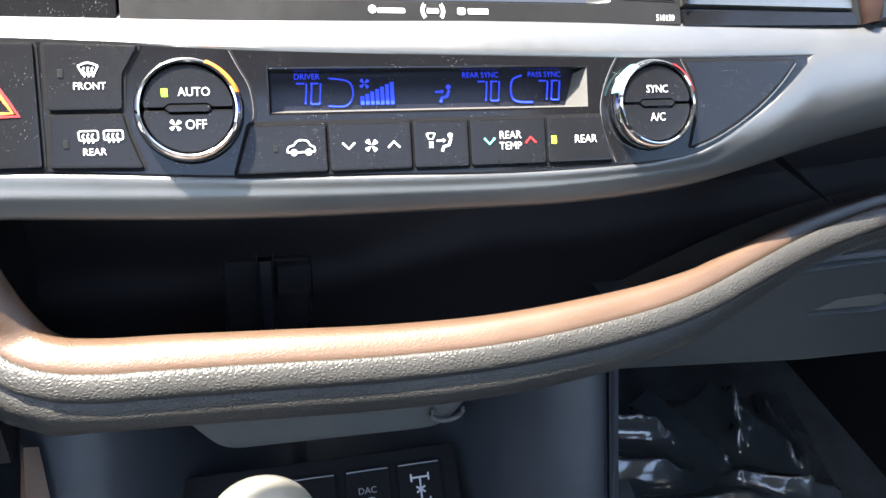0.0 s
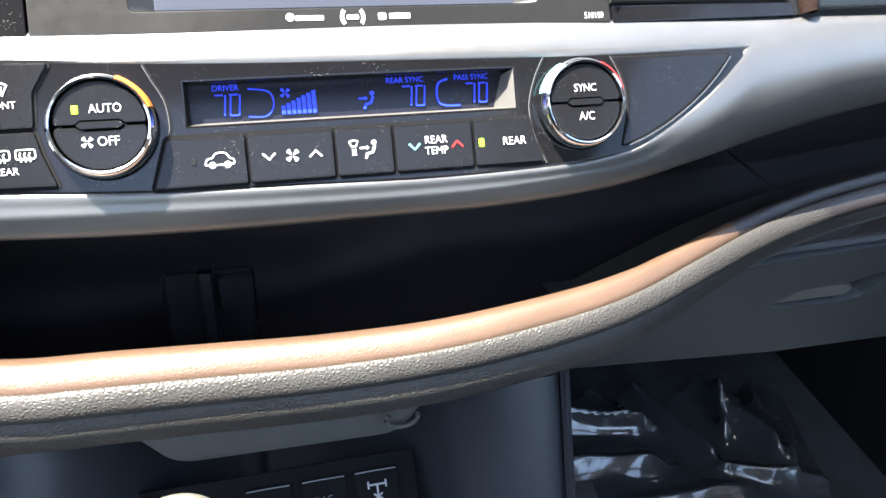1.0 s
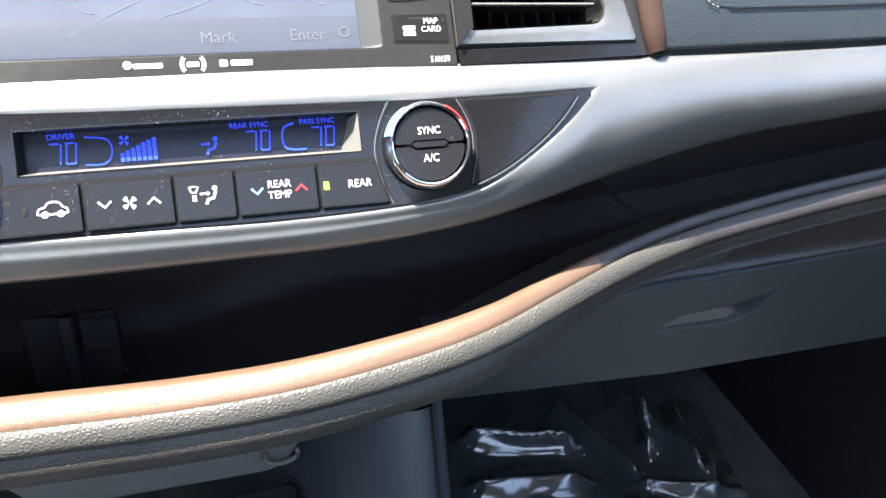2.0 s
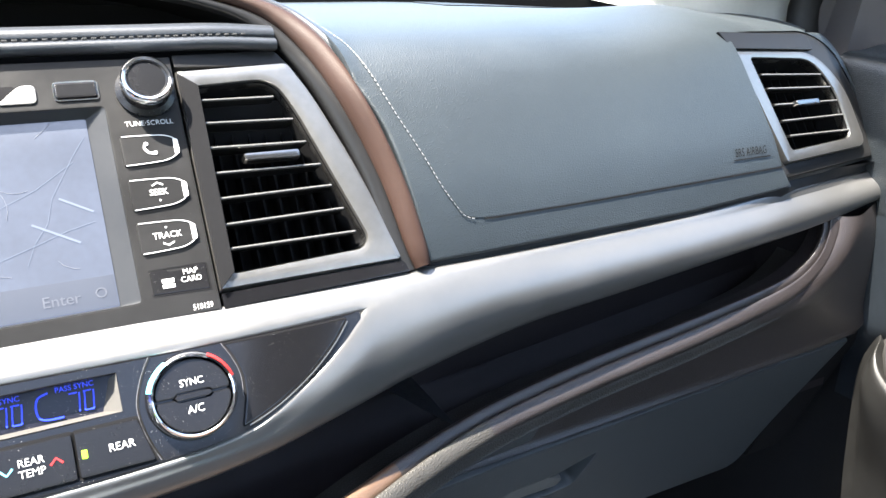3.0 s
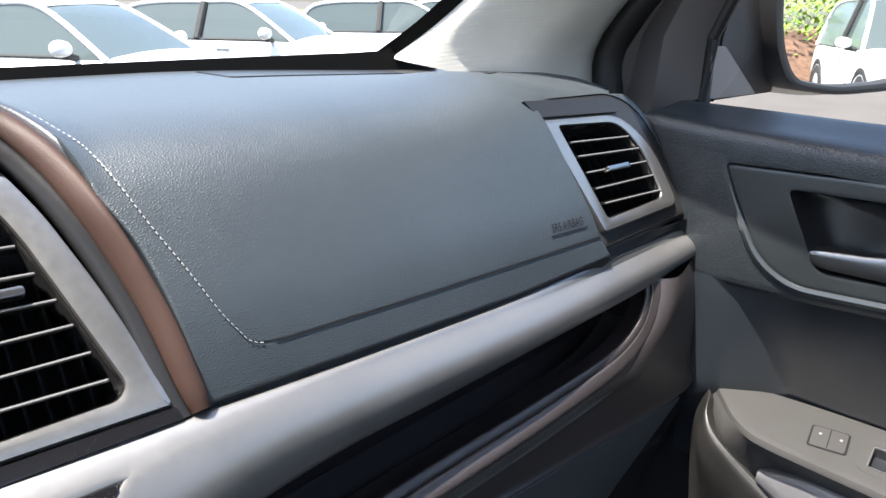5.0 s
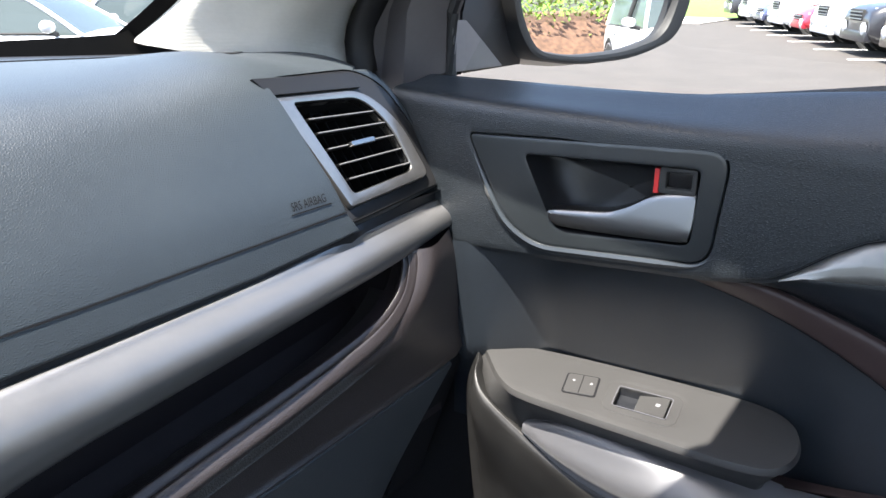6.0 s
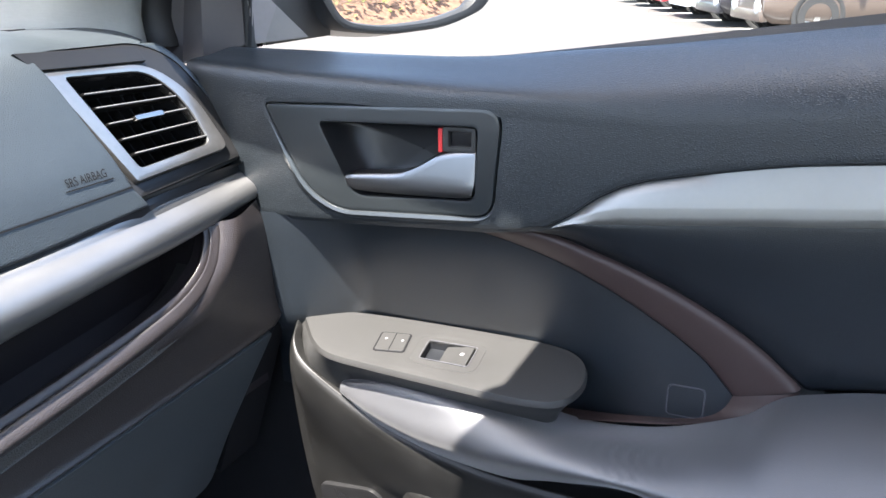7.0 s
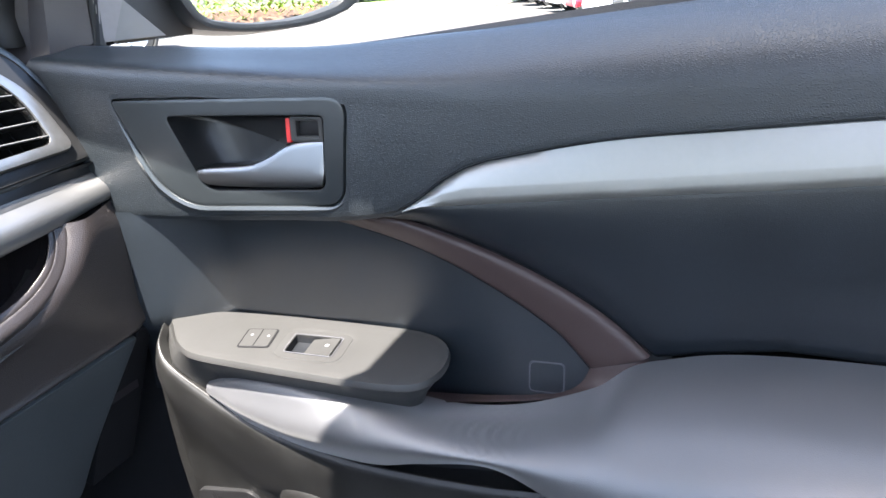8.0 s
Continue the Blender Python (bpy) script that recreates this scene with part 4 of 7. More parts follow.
for v, text in ((0.0960, ""), (0.0695, "SEEK"), (0.0440, "TRACK")):
    d = rounded([(0.2155, v - 0.0090, 0.001), (0.2385, v - 0.0080, 0.006), (0.2465, v - 0.0045, 0.004), (0.2465, v + 0.0055, 0.004), (0.2400, v + 0.0080, 0.006), (0.2155, v + 0.0085, 0.001)], 0.002)
    key = part("key", sheet(d, stack, h=0.002, edge=0.0008, step=0.02, w=0.0012), BEZEL, audio)
    u_line = [(0.2165, v - 0.0090), (0.2300, v - 0.0085), (0.2390, v - 0.0075), (0.2450, v - 0.0040), (0.2455, v + 0.001), (0.2445, v + 0.0050), (0.2390, v + 0.0075), (0.2300, v + 0.0082), (0.2165, v + 0.0085)]
    part("key_edge", ribbon([spline(u_line, 4)], 0.00045, stack, 0.0016), WHITE, key, "white outline")
    part("key_edge", patch(rounded([(0.2435, v - 0.0048), (0.2462, v - 0.0040), (0.2462, v + 0.0045), (0.2435, v + 0.0052)], 0.0008), stack, 0.0018), WHITE, key)
    if text:
        part("key_print", words(text, 0.0052, stack, 0.2305, v, 0.0016, 0.92), WHITE, key)
        s = 1 if text == "SEEK" else -1
        part("key_print", ribbon([[(0.2275, v + s * 0.0042), (0.2305, v + s * 0.0058), (0.2335, v + s * 0.0042)]], 0.0008, stack, 0.0016), WHITE, key)
        part("key_dot", patch(arc((0.2305, v - s * 0.0047), 0.0006, 0, 330, 8), stack, 0.0016), WHITE, key)
    else:
        part("key_print", ribbon([spline([(0.2283, v + 0.0032), (0.2275, v + 0.0005), (0.2295, v - 0.0022), (0.2330, v - 0.0032)], 5)], 0.0013, stack, 0.0016), WHITE, key, "telephone mark")
        for q in ((0.2287, v + 0.0030), (0.2330, v - 0.0028)):
            part("key_print", patch(arc(q, 0.0012, 0, 330, 8), stack, 0.0017), WHITE, key)
card = part("card_slot_lid", sheet(rounded([(0.2175, 0.0115), (0.2475, 0.0105), (0.2475, 0.0250), (0.2385, 0.0250), (0.2370, 0.0235), (0.2275, 0.0235), (0.2260, 0.0250), (0.2175, 0.0250)], 0.0008), stack, h=0.003, edge=0.0006, step=0.02, w=0.0006), BUTTON, audio, "lid of the map card slot")
part("lid_gap", ribbon([rounded([(0.2170, 0.0110), (0.2480, 0.0100), (0.2480, 0.0255), (0.2170, 0.0255)], 0.001)], 0.0006, stack, 0.0003), SHADE, audio)
part("print", words("MAP\nCARD", 0.0044, stack, 0.2385, 0.0196, 0.0010, 0.95), WHITE, audio)
for q in (0, 1):
    part("card_mark", patch(rect(0.2230, 0.0142 + 0.0030 * q, 0.2295, 0.0164 + 0.0030 * q, 0.0004), stack, 0.0010), WHITE, audio)
part("print", words("510159", 0.0046, stack, 0.2418, 0.0010, 0.0004, 0.8), WHITE, audio)
# three makers' marks as plain shapes
part("maker_mark", patch(arc((0.0845, 0.0040), 0.0020, 0, 340, 14), stack, 0.0003), WHITE, audio)
part("maker_mark", patch(rect(0.0870, 0.0022, 0.1005, 0.0046, 0.0006), stack, 0.0003), WHITE, audio)
part("maker_mark", ribbon([arc((0.1145, 0.0035), 0.0058, 140, 220), arc((0.1145, 0.0035), 0.0058, -40, 40), arc((0.1145, 0.0035), 0.0046, 140, 220), arc((0.1145, 0.0035), 0.0046, -40, 40)], 0.0006, stack, 0.0003), WHITE, audio)
part("maker_mark", patch(rect(0.1115, 0.0022, 0.1175, 0.0046, 0.0008), stack, 0.0003), WHITE, audio)
part("maker_mark", patch(rect(0.1270, 0.0016, 0.1310, 0.0052, 0.0012), stack, 0.0003), WHITE, audio)
part("maker_mark", patch(rect(0.1325, 0.0020, 0.1430, 0.0048, 0.0006), stack, 0.0003), WHITE, audio)
# top row: disc slot with its bright lip and a small key
part("disc_slot", patch(rect(0.045, 0.1315, 0.168, 0.1395, 0.002), stack, 0.0003), SHADE, audio)
part("disc_slot_lip", sheet(rounded([(0.158, 0.1285), (0.178, 0.1285), (0.178, 0.1395), (0.170, 0.1395)], 0.003), stack, h=0.002, edge=0.0006, step=0.02, w=0.001), SILVER, audio)
part("eject_key", sheet(rect(0.1875, 0.1300, 0.2085, 0.1395, 0.0018), stack, h=0.003, edge=0.0010, step=0.02, w=0.0022), BUTTON, audio)
part("eject_key_frame", ribbon([np.concatenate([rect(0.1868, 0.1293, 0.2092, 0.1402, 0.002), rect(0.1868, 0.1293, 0.2092, 0.1402, 0.002)[:1]])], 0.0008, stack, 0.0008), CHROME, audio)
part("driver_panel", sheet(rect(-0.165, -0.0030, -0.0300, 0.1535, 0.001), stack, h=0.02, edge=0.0008, step=0.03), PIANO, audio, "glossy black panel on the driver's side")
part("lower_strip", sheet(rounded([(0.2530, -0.0030), (0.3705, -0.0035), (0.3690, 0.0045), (0.2530, 0.0060)], 0.0005), stack, h=0.01, edge=0.0006, step=0.02), PIANO, audio, "glossy black strip under the vent")
part("upper_strip", sheet(rounded([(0.2530, 0.1465), (0.3235, 0.1440), (0.3160, 0.1545), (0.2530, 0.1545)], 0.0005), stack, h=0.01, edge=0.0006, step=0.02), BEZEL, audio)


# ---- air vents ----
def vent(name, surf, frame_line, hole_line, slats, tab_at, pod, label):
    v = thing(name, tuple(surf(*np.mean(hole_line, 0)[:2], 0)), label, "air vent", "air vents")
    f = rounded(frame_line, 0.004, 7)
    h = rounded(hole_line, 0.005, 6)
    part("vent_frame", sheet(f, surf, h=0.010, edge=0.0040, step=0.012, holes=[h], w=0.002), GREYMETAL, v, "satin grey frame")
    hd = dense(h, 0.012)
    part("duct", loft([[surf(*q, 0.0005) for q in hd] + [surf(*hd[0], 0.0005)], [surf(*q, -0.045) for q in hd] + [surf(*hd[0], -0.045)]]), SHADE, v, "black duct walls")
    part("duct_back", sheet(h, surf, h=0.001, edge=0.0003, step=0.03, w=-0.045), SHADE, v)
    for a, b in slats:
        a, b = np.array(a), np.array(b)
        rows = []
        for q in (a, b):
            rows.append([surf(q[0], q[1] - 0.0010, 0.0004), surf(q[0], q[1], 0.0014), surf(q[0], q[1] + 0.0010, 0.0004), surf(q[0], q[1] + 0.0040, -0.018), surf(q[0], q[1] + 0.0022, -0.018)])
        sl = part("slat", loft(rows, True, ends=True), SLAT, v)
        # highlight along the slat's front edge, made as a pale bead
        part("slat_edge", tube([surf(*(a + (b - a) * f), 0.0012) for f in np.linspace(0.01, 0.99, 5)], 0.00060, 6), SLATEDGE, sl, "worn pale front edge")
    lo, hi = np.min(h, 0), np.max(h, 0)
    for u in np.linspace(lo[0], hi[0], 9)[1:-1]:
        seg = [q for q in np.linspace(lo[1], hi[1], 40) if inside(np.array([(u, q)]), h)[0]]
        if len(seg) > 3:
            rows = [[surf(u - 0.0007, q, -0.022), surf(u + 0.0007, q, -0.022), surf(u + 0.0007, q, -0.040), surf(u - 0.0007, q, -0.040)] for q in (seg[0], seg[-1])]
            part("vane", loft(rows, True, ends=True), SHADE, v)
    u, q = tab_at
    tilt = (slats[2][1][1] - slats[2][0][1]) / (slats[2][1][0] - slats[2][0][0])
    pill_ = rounded([(u + c * pod, q + c * pod * tilt + e_) for c, e_ in ((-1.0, -0.0026), (1.0, -0.0028), (1.0, 0.0026), (-1.0, 0.0020))], 0.0022, 6)
    part("tab", sheet(pill_, surf, h=0.007, edge=0.0017, step=0.01, w=0.0055), TAB, v, "bright metal thumb tab")
    return v


zv = lambda z: (z - 1.129) / 0.817
cs = []
for u0, z0, u1, z1 in ((0.2630, 1.2300, 0.3080, 1.2290), (0.2630, 1.2180, 0.3170, 1.2160), (0.2640, 1.2050, 0.3220, 1.2030), (0.2630, 1.1920, 0.3280, 1.1900), (0.2630, 1.1790, 0.3320, 1.1780), (0.2630, 1.1660, 0.3360, 1.1650), (0.2630, 1.1540, 0.3400, 1.1520)):
    cs.append(((u0 - 0.0025, zv(z0)), (u1 + 0.001, zv(z1))))
vent("air_vent", stack, [(0.2530, zv(1.2465), 0.001), (0.3228, zv(1.2480), 0.004), (0.3345, zv(1.2290), 0.02), (0.3542, zv(1.1830), 0.03), (0.3678, zv(1.1328), 0.004), (0.2525, zv(1.1350), 0.001)],
     [(0.2640, zv(1.2370), 0.002), (0.3095, zv(1.2385), 0.014), (0.3200, zv(1.2200), 0.03), (0.3475, zv(1.1480), 0.008), (0.3420, zv(1.1430), 0.008), (0.2622, zv(1.1425), 0.002)], cs, (0.2985, zv(1.1970)), 0.0175, "centre air vent with black slats in a satin frame")
part("vent_side", sheet(rounded([(0.2530, zv(1.1355)), (0.2620, zv(1.1425)), (0.2640, zv(1.2372)), (0.2535, zv(1.2440))], 0.0003), stack, h=0.004, edge=0.0004, step=0.02, w=0.0040), SHADE, bpy.data.objects["air_vent"], "dark side of the frame")
ss = [tuple((u * 0.1175, v * 0.1022) for u, v in p) for p in (((0.09, 0.775), (0.79, 0.70)), ((0.10, 0.65), (0.85, 0.575)), ((0.11, 0.505), (0.87, 0.445)), ((0.13, 0.36), (0.88, 0.31)), ((0.15, 0.225), (0.88, 0.165)))]
vent("air_vent", side, on_side((-0.108, 1.005, 0.003), (0.80, 0.915, 0.030), (1.03, 0.56, 0.03), (1.03, -0.01, 0.012), (0.016, 0.0, 0.004)),
     on_side((0.045, 0.922, 0.003), (0.74, 0.84, 0.022), (0.89, 0.53, 0.03), (0.87, 0.10, 0.010), (0.12, 0.105, 0.004)), ss, (0.46 * 0.1175, 0.475 * 0.1022), 0.0160, "outer air vent with black slats in a satin frame")

# ---- climate panel ----
cl = thing("climate_panel", (MID, 0.34, 1.07), "glossy black dusty climate control panel with two chrome knobs", "control panel")
cv = lambda z: (z - 1.070) / 0.8575
top_line = [(x, cv(CT(x)[1]) - 0.0010) for x in np.linspace(0.330, -0.135, 24)]
bot_line = [(x, cv(CB(x)[1]) + 0.0010) for x in np.linspace(-0.135, 0.330, 40)]
part("face", sheet(np.array(bot_line + top_line), clim_flat, h=0.012, edge=0.0008, step=0.02, holes=[[laid(*q) for q in rect(0.033, cv(1.0968), 0.1875, cv(1.1135))]]), PIANO, cl, "glossy black face")
part("display_bed", sheet(rect(0.030, cv(1.095), 0.191, cv(1.116)), clim, h=0.001, edge=0.0002, step=0.03, w=-0.0090), LCDBACK, cl, "dark display with blue digits")
part("display_lip", loft([[clim(0.033, cv(1.0968), 0.0), clim(0.1875, cv(1.0968), 0.0)], [clim(0.036, cv(1.0985), -0.009), clim(0.184, cv(1.0985), -0.009)]]), LCDBED, cl, "pale lower edge of the display")
part("display_lip", loft([[clim(0.1875, cv(1.0968), 0.0), clim(0.1875, cv(1.1135), 0.0)], [clim(0.1790, cv(1.0985), -0.009), clim(0.1840, cv(1.1120), -0.009)]]), LCDBED, cl)
part("display_lip", loft([[clim(0.033, cv(1.1135), 0.0), clim(0.1875, cv(1.1135), 0.0)], [clim(0.036, cv(1.1150), -0.009), clim(0.184, cv(1.1150), -0.009)]]), SHADE, cl)
part("display_lip", loft([[clim(0.033, cv(1.0968), 0.0), clim(0.033, cv(1.1135), 0.0)], [clim(0.034, cv(1.0968), -0.009), clim(0.034, cv(1.1135), -0.009)]]), SHADE, cl)
deep = lambda u, v, w: clim(u, v, w - 0.0085)


def digit(ch, u, v, s):
    """Seven-segment digit."""
    on = {"7": "abc", "0": "abcdef"}[ch]
    x0, x1, y0, y1, ym = u, u + 0.40 * s, v, v + s, v + s / 2
    k = 0.070 * s
    seg = {"a": ((x0, y1), (x1, y1)), "b": ((x1 + 0.1 * s, y1), (x1 + 0.06 * s, ym)), "c": ((x1 + 0.05 * s, ym), (x1, y0)), "d": ((x0, y0), (x1, y0)), "e": ((x0 - 0.02 * s, y0), (x0 + 0.02 * s, ym)), "f": ((x0 + 0.03 * s, ym), (x0 + 0.07 * s, y1))}
    return [[seg[c][0], ((seg[c][0][0] + seg[c][1][0]) / 2, (seg[c][0][1] + seg[c][1][1]) / 2), seg[c][1]] for c in on], k


dz = cv(1.1010)
for u in (0.0455, 0.1330, 0.1650):
    for k, ch in enumerate("70"):
        lines, wd = digit(ch, u + 0.0065 * k, dz, 0.0095)
        for seg_ in lines:
            part("digit_segment", ribbon([seg_], wd, deep, 0.0005), BLUELCD, cl, "blue lit digit segment")
for u, text in ((0.0505, "DRIVER"), (0.1345, "REAR SYNC"), (0.1680, "PASS SYNC")):
    part("display_print", words(text, 0.0038, deep, u, dz + 0.0125, 0.0005, 0.95), BLUELCD, cl)
part("display_frame", ribbon([spline([(0.0605, dz + 0.0118), (0.0690, dz + 0.0105), (0.0715, dz + 0.007), (0.0710, dz + 0.002), (0.0675, dz - 0.0012), (0.0598, dz - 0.0010)], 5)], 0.0006, deep, 0.0005), BLUELCD, cl)
part("display_frame", ribbon([spline([(0.1560, dz + 0.0122), (0.1515, dz + 0.0105), (0.1500, dz + 0.006), (0.1508, dz + 0.001), (0.1545, dz - 0.0008), (0.1615, dz - 0.0010)], 5)], 0.0009, deep, 0.0005), BLUELCD, cl)
for k in range(7):
    hgt = 0.0040 + 0.0011 * k
    part("fan_bar", patch(rect(0.0750 + 0.0024 * k, dz - 0.0008, 0.0768 + 0.0024 * k, dz - 0.0008 + hgt), deep, 0.0005), BLUELCD, cl, "blue fan speed bar")


def fan(u, v, s, surf, w, m, name):
    for a in range(4):
        t = radians(90 * a + 20)
        p = [(u, v), (u + s * math.cos(t), v + s * math.sin(t)), (u + s * 0.95 * math.cos(t + 0.75), v + s * 0.95 * math.sin(t + 0.75))]
        part(name, patch(rounded(p, s * 0.25), surf, w), m, cl)


def seat_mark(u, v, s, surf, w, m, name):
    part(name, patch(arc((u + 0.30 * s, v + 0.42 * s), 0.14 * s, 0, 330, 10), surf, w), m, cl)
    part(name, ribbon([[(u + 0.34 * s, v + 0.24 * s), (u + 0.20 * s, v - 0.12 * s), (u - 0.10 * s, v - 0.18 * s), (u - 0.2 * s, v - 0.45 * s)]], 0.15 * s, surf, w), m, cl)
    part(name, ribbon([[(u - 0.5 * s, v + 0.15 * s), (u - 0.3 * s, v + 0.15 * s), (u - 0.08 * s, v + 0.15 * s)]], 0.10 * s, surf, w), m, cl)
    part(name, patch([(u - 0.12 * s, v + 0.02 * s), (u + 0.03 * s, v + 0.15 * s), (u - 0.12 * s, v + 0.28 * s)], surf, w), m, cl)


fan(0.0772, dz + 0.0092, 0.0028, deep, 0.0005, BLUELCD, "display_fan")
seat_mark(0.1155, dz + 0.0035, 0.0085, deep, 0.0005, BLUELCD, "display_seat")

# keys of the climate panel
bz0, bz1 = cv(1.0735), cv(1.0925)
keys = {}


def key(outline):
    """A key of the panel with the dark joint round it."""
    o = rounded(outline, 0.0014)
    o = o if area2(o) > 0 else o[::-1]
    g = inset(o, -0.0007)
    part("key_joint", ribbon([np.concatenate([g, g[:2]])], 0.0013, clim, 0.0004), SHADE, cl)
    return part("key", sheet(o, clim, h=0.003, edge=0.0009, step=0.02, w=0.0016), BUTTON, cl)


for u0, u1, a, b in ((0.0165, 0.0568, 0.007, 0), (0.0580, 0.0962, 0, 0), (0.0974, 0.1240, 0, 0), (0.1252, 0.1633, 0, 0), (0.1645, 0.1990, 0, 0.0055)):
    keys[u0] = key([(u0, bz0), (u1, bz0), (u1 - b, bz1), (u0 + a, bz1)])
kw = 0.0020
bm_ = (bz0 + bz1) / 2
part("key_print", words("REAR", 0.0056, clim, 0.1845, bm_ - 0.0002, kw, 0.92), WHITE, keys[0.1645])
part("key_lamp", sheet(rect(0.1665, bm_ - 0.002, 0.1690, bm_ + 0.002, 0.0004), clim, h=0.001, edge=0.0003, step=0.01, w=kw), GREENLED, keys[0.1645], "green lit indicator")
part("key_print", words("REAR\nTEMP", 0.0052, clim, 0.1450, bm_ + 0.0002, kw, 0.92), WHITE, keys[0.1252])
part("key_print", ribbon([[(0.1318, bm_ + 0.0016), (0.1345, bm_ - 0.0012), (0.1372, bm_ + 0.0016)]], 0.0010, clim, kw), CYAN, keys[0.1252], "blue arrow")
part("key_print", ribbon([[(0.1528, bm_ - 0.0012), (0.1555, bm_ + 0.0016), (0.1582, bm_ - 0.0012)]], 0.0010, clim, kw), RED, keys[0.1252], "red arrow")
part("key_print", ribbon([[(0.0640, bm_ + 0.0016), (0.0668, bm_ - 0.0012), (0.0696, bm_ + 0.0016)], [(0.0850, bm_ - 0.0012), (0.0878, bm_ + 0.0016), (0.0906, bm_ - 0.0012)]], 0.0009, clim, kw), WHITE, keys[0.0580])
fan(0.0773, bm_, 0.0036, clim, kw, WHITE, "key_print")
seat_mark(0.1125, bm_, 0.0085, clim, kw, WHITE, "key_print")
part("key_print", ribbon([[(0.1035, bm_ + 0.0046), (0.1045, bm_ + 0.0022), (0.1065, bm_ + 0.0022), (0.1076, bm_ + 0.0046), (0.1055, bm_ + 0.0050), (0.1035, bm_ + 0.0046)], [(0.1050, bm_ + 0.001), (0.1050, bm_ - 0.002)], [(0.1062, bm_ + 0.001), (0.1062, bm_ - 0.002)]], 0.0007, clim, kw), WHITE, keys[0.0974])
part("key_print", ribbon([spline([(0.0390, bm_ - 0.0018), (0.0398, bm_ + 0.0006), (0.0420, bm_ + 0.0012), (0.0438, bm_ + 0.0032), (0.0478, bm_ + 0.0032), (0.0496, bm_ + 0.0010), (0.0512, bm_ + 0.0002), (0.0514, bm_ - 0.0018)], 3), [(0.0390, bm_ - 0.0018), (0.045, bm_ - 0.0020), (0.0514, bm_ - 0.0018)], arc((0.0420, bm_ - 0.002), 0.0012, 0, 360, 12), arc((0.0485, bm_ - 0.002), 0.0012, 0, 360, 12)], 0.0007, clim, kw), WHITE, keys[0.0165], "car mark")
part("key_lamp", sheet(rect(0.0330, bm_ - 0.0016, 0.0352, bm_ + 0.0016, 0.0004), clim, h=0.001, edge=0.0003, step=0.01, w=kw), BEZEL, keys[0.0165])
# demister keys and hazard key
vm = cv(1.0985)
k1 = key([(-0.0572, vm + 0.0008), (-0.0285, vm + 0.0008), (-0.0275, vm + 0.016), (-0.0205, cv(1.1225)), (-0.0572, cv(1.1235))])
k2 = key([(-0.0582, cv(1.0785)), (-0.0215, cv(1.0775)), (-0.0265, vm - 0.010), (-0.0285, vm - 0.0008), (-0.0572, vm - 0.0008)])
for k, v, t in ((k1, 0.0445, "FRONT"), (k2, 0.0150, "REAR")):
    part("key_print", words(t, 0.0043 if t == "FRONT" else 0.0043, clim, -0.0405, v - (0.0006 if t == "FRONT" else -0.0012), kw, 0.92), WHITE, k)
    part("key_lamp", sheet(rect(-0.0525, v + 0.003, -0.0503, v + 0.0066, 0.0004), clim, h=0.001, edge=0.0003, step=0.01, w=kw), BEZEL, k)
part("key_print", ribbon([[(-0.0445, 0.0525), (-0.0428, 0.0490), (-0.0384, 0.0490), (-0.0367, 0.0525)], spline([(-0.0445, 0.0525), (-0.0406, 0.0538), (-0.0367, 0.0525)], 4)] + [spline([(-0.0423 + 0.0017 * j, 0.0478), (-0.0419 + 0.0017 * j, 0.0492), (-0.0426 + 0.0017 * j, 0.0505), (-0.0421 + 0.0017 * j, 0.0519)], 3) for j in range(3)], 0.0007, clim, kw), WHITE, k1, "demister mark")
for du in (0.0, 0.0098):
    part("key_print", ribbon([np.concatenate([rect(-0.0462 + du, 0.0212, -0.0387 + du, 0.0252, 0.001), rect(-0.0462 + du, 0.0212, -0.0387 + du, 0.0252, 0.001)[:1]])] + [spline([(-0.0445 + du + 0.0018 * j, 0.0200), (-0.0440 + du + 0.0018 * j, 0.0213), (-0.0448 + du + 0.0018 * j, 0.0227), (-0.0442 + du + 0.0018 * j, 0.0240)], 3) for j in range(3)], 0.0006, clim, kw), WHITE, k2, "demister mark")
k3 = key(rect(-0.1000, cv(1.0790), -0.0610, cv(1.1235)))
for s, m in ((0.0085, RED), (0.0058, ORANGE)):
    tri = [(-0.0755 + s * math.cos(radians(a)), cv(1.1010) + s * math.sin(radians(a))) for a in (90, 210, 330, 90)]
    part("hazard_mark", ribbon([np.array([np.array(tri[j]) * (1 - f) + np.array(tri[j + 1]) * f for j in range(3) for f in (0, 0.5)] + [tri[0]])], 0.0012, clim, kw), m, k3, "hazard triangle")
# knobs
nrm = clim(0, 0, 1) - clim(0, 0, 0)
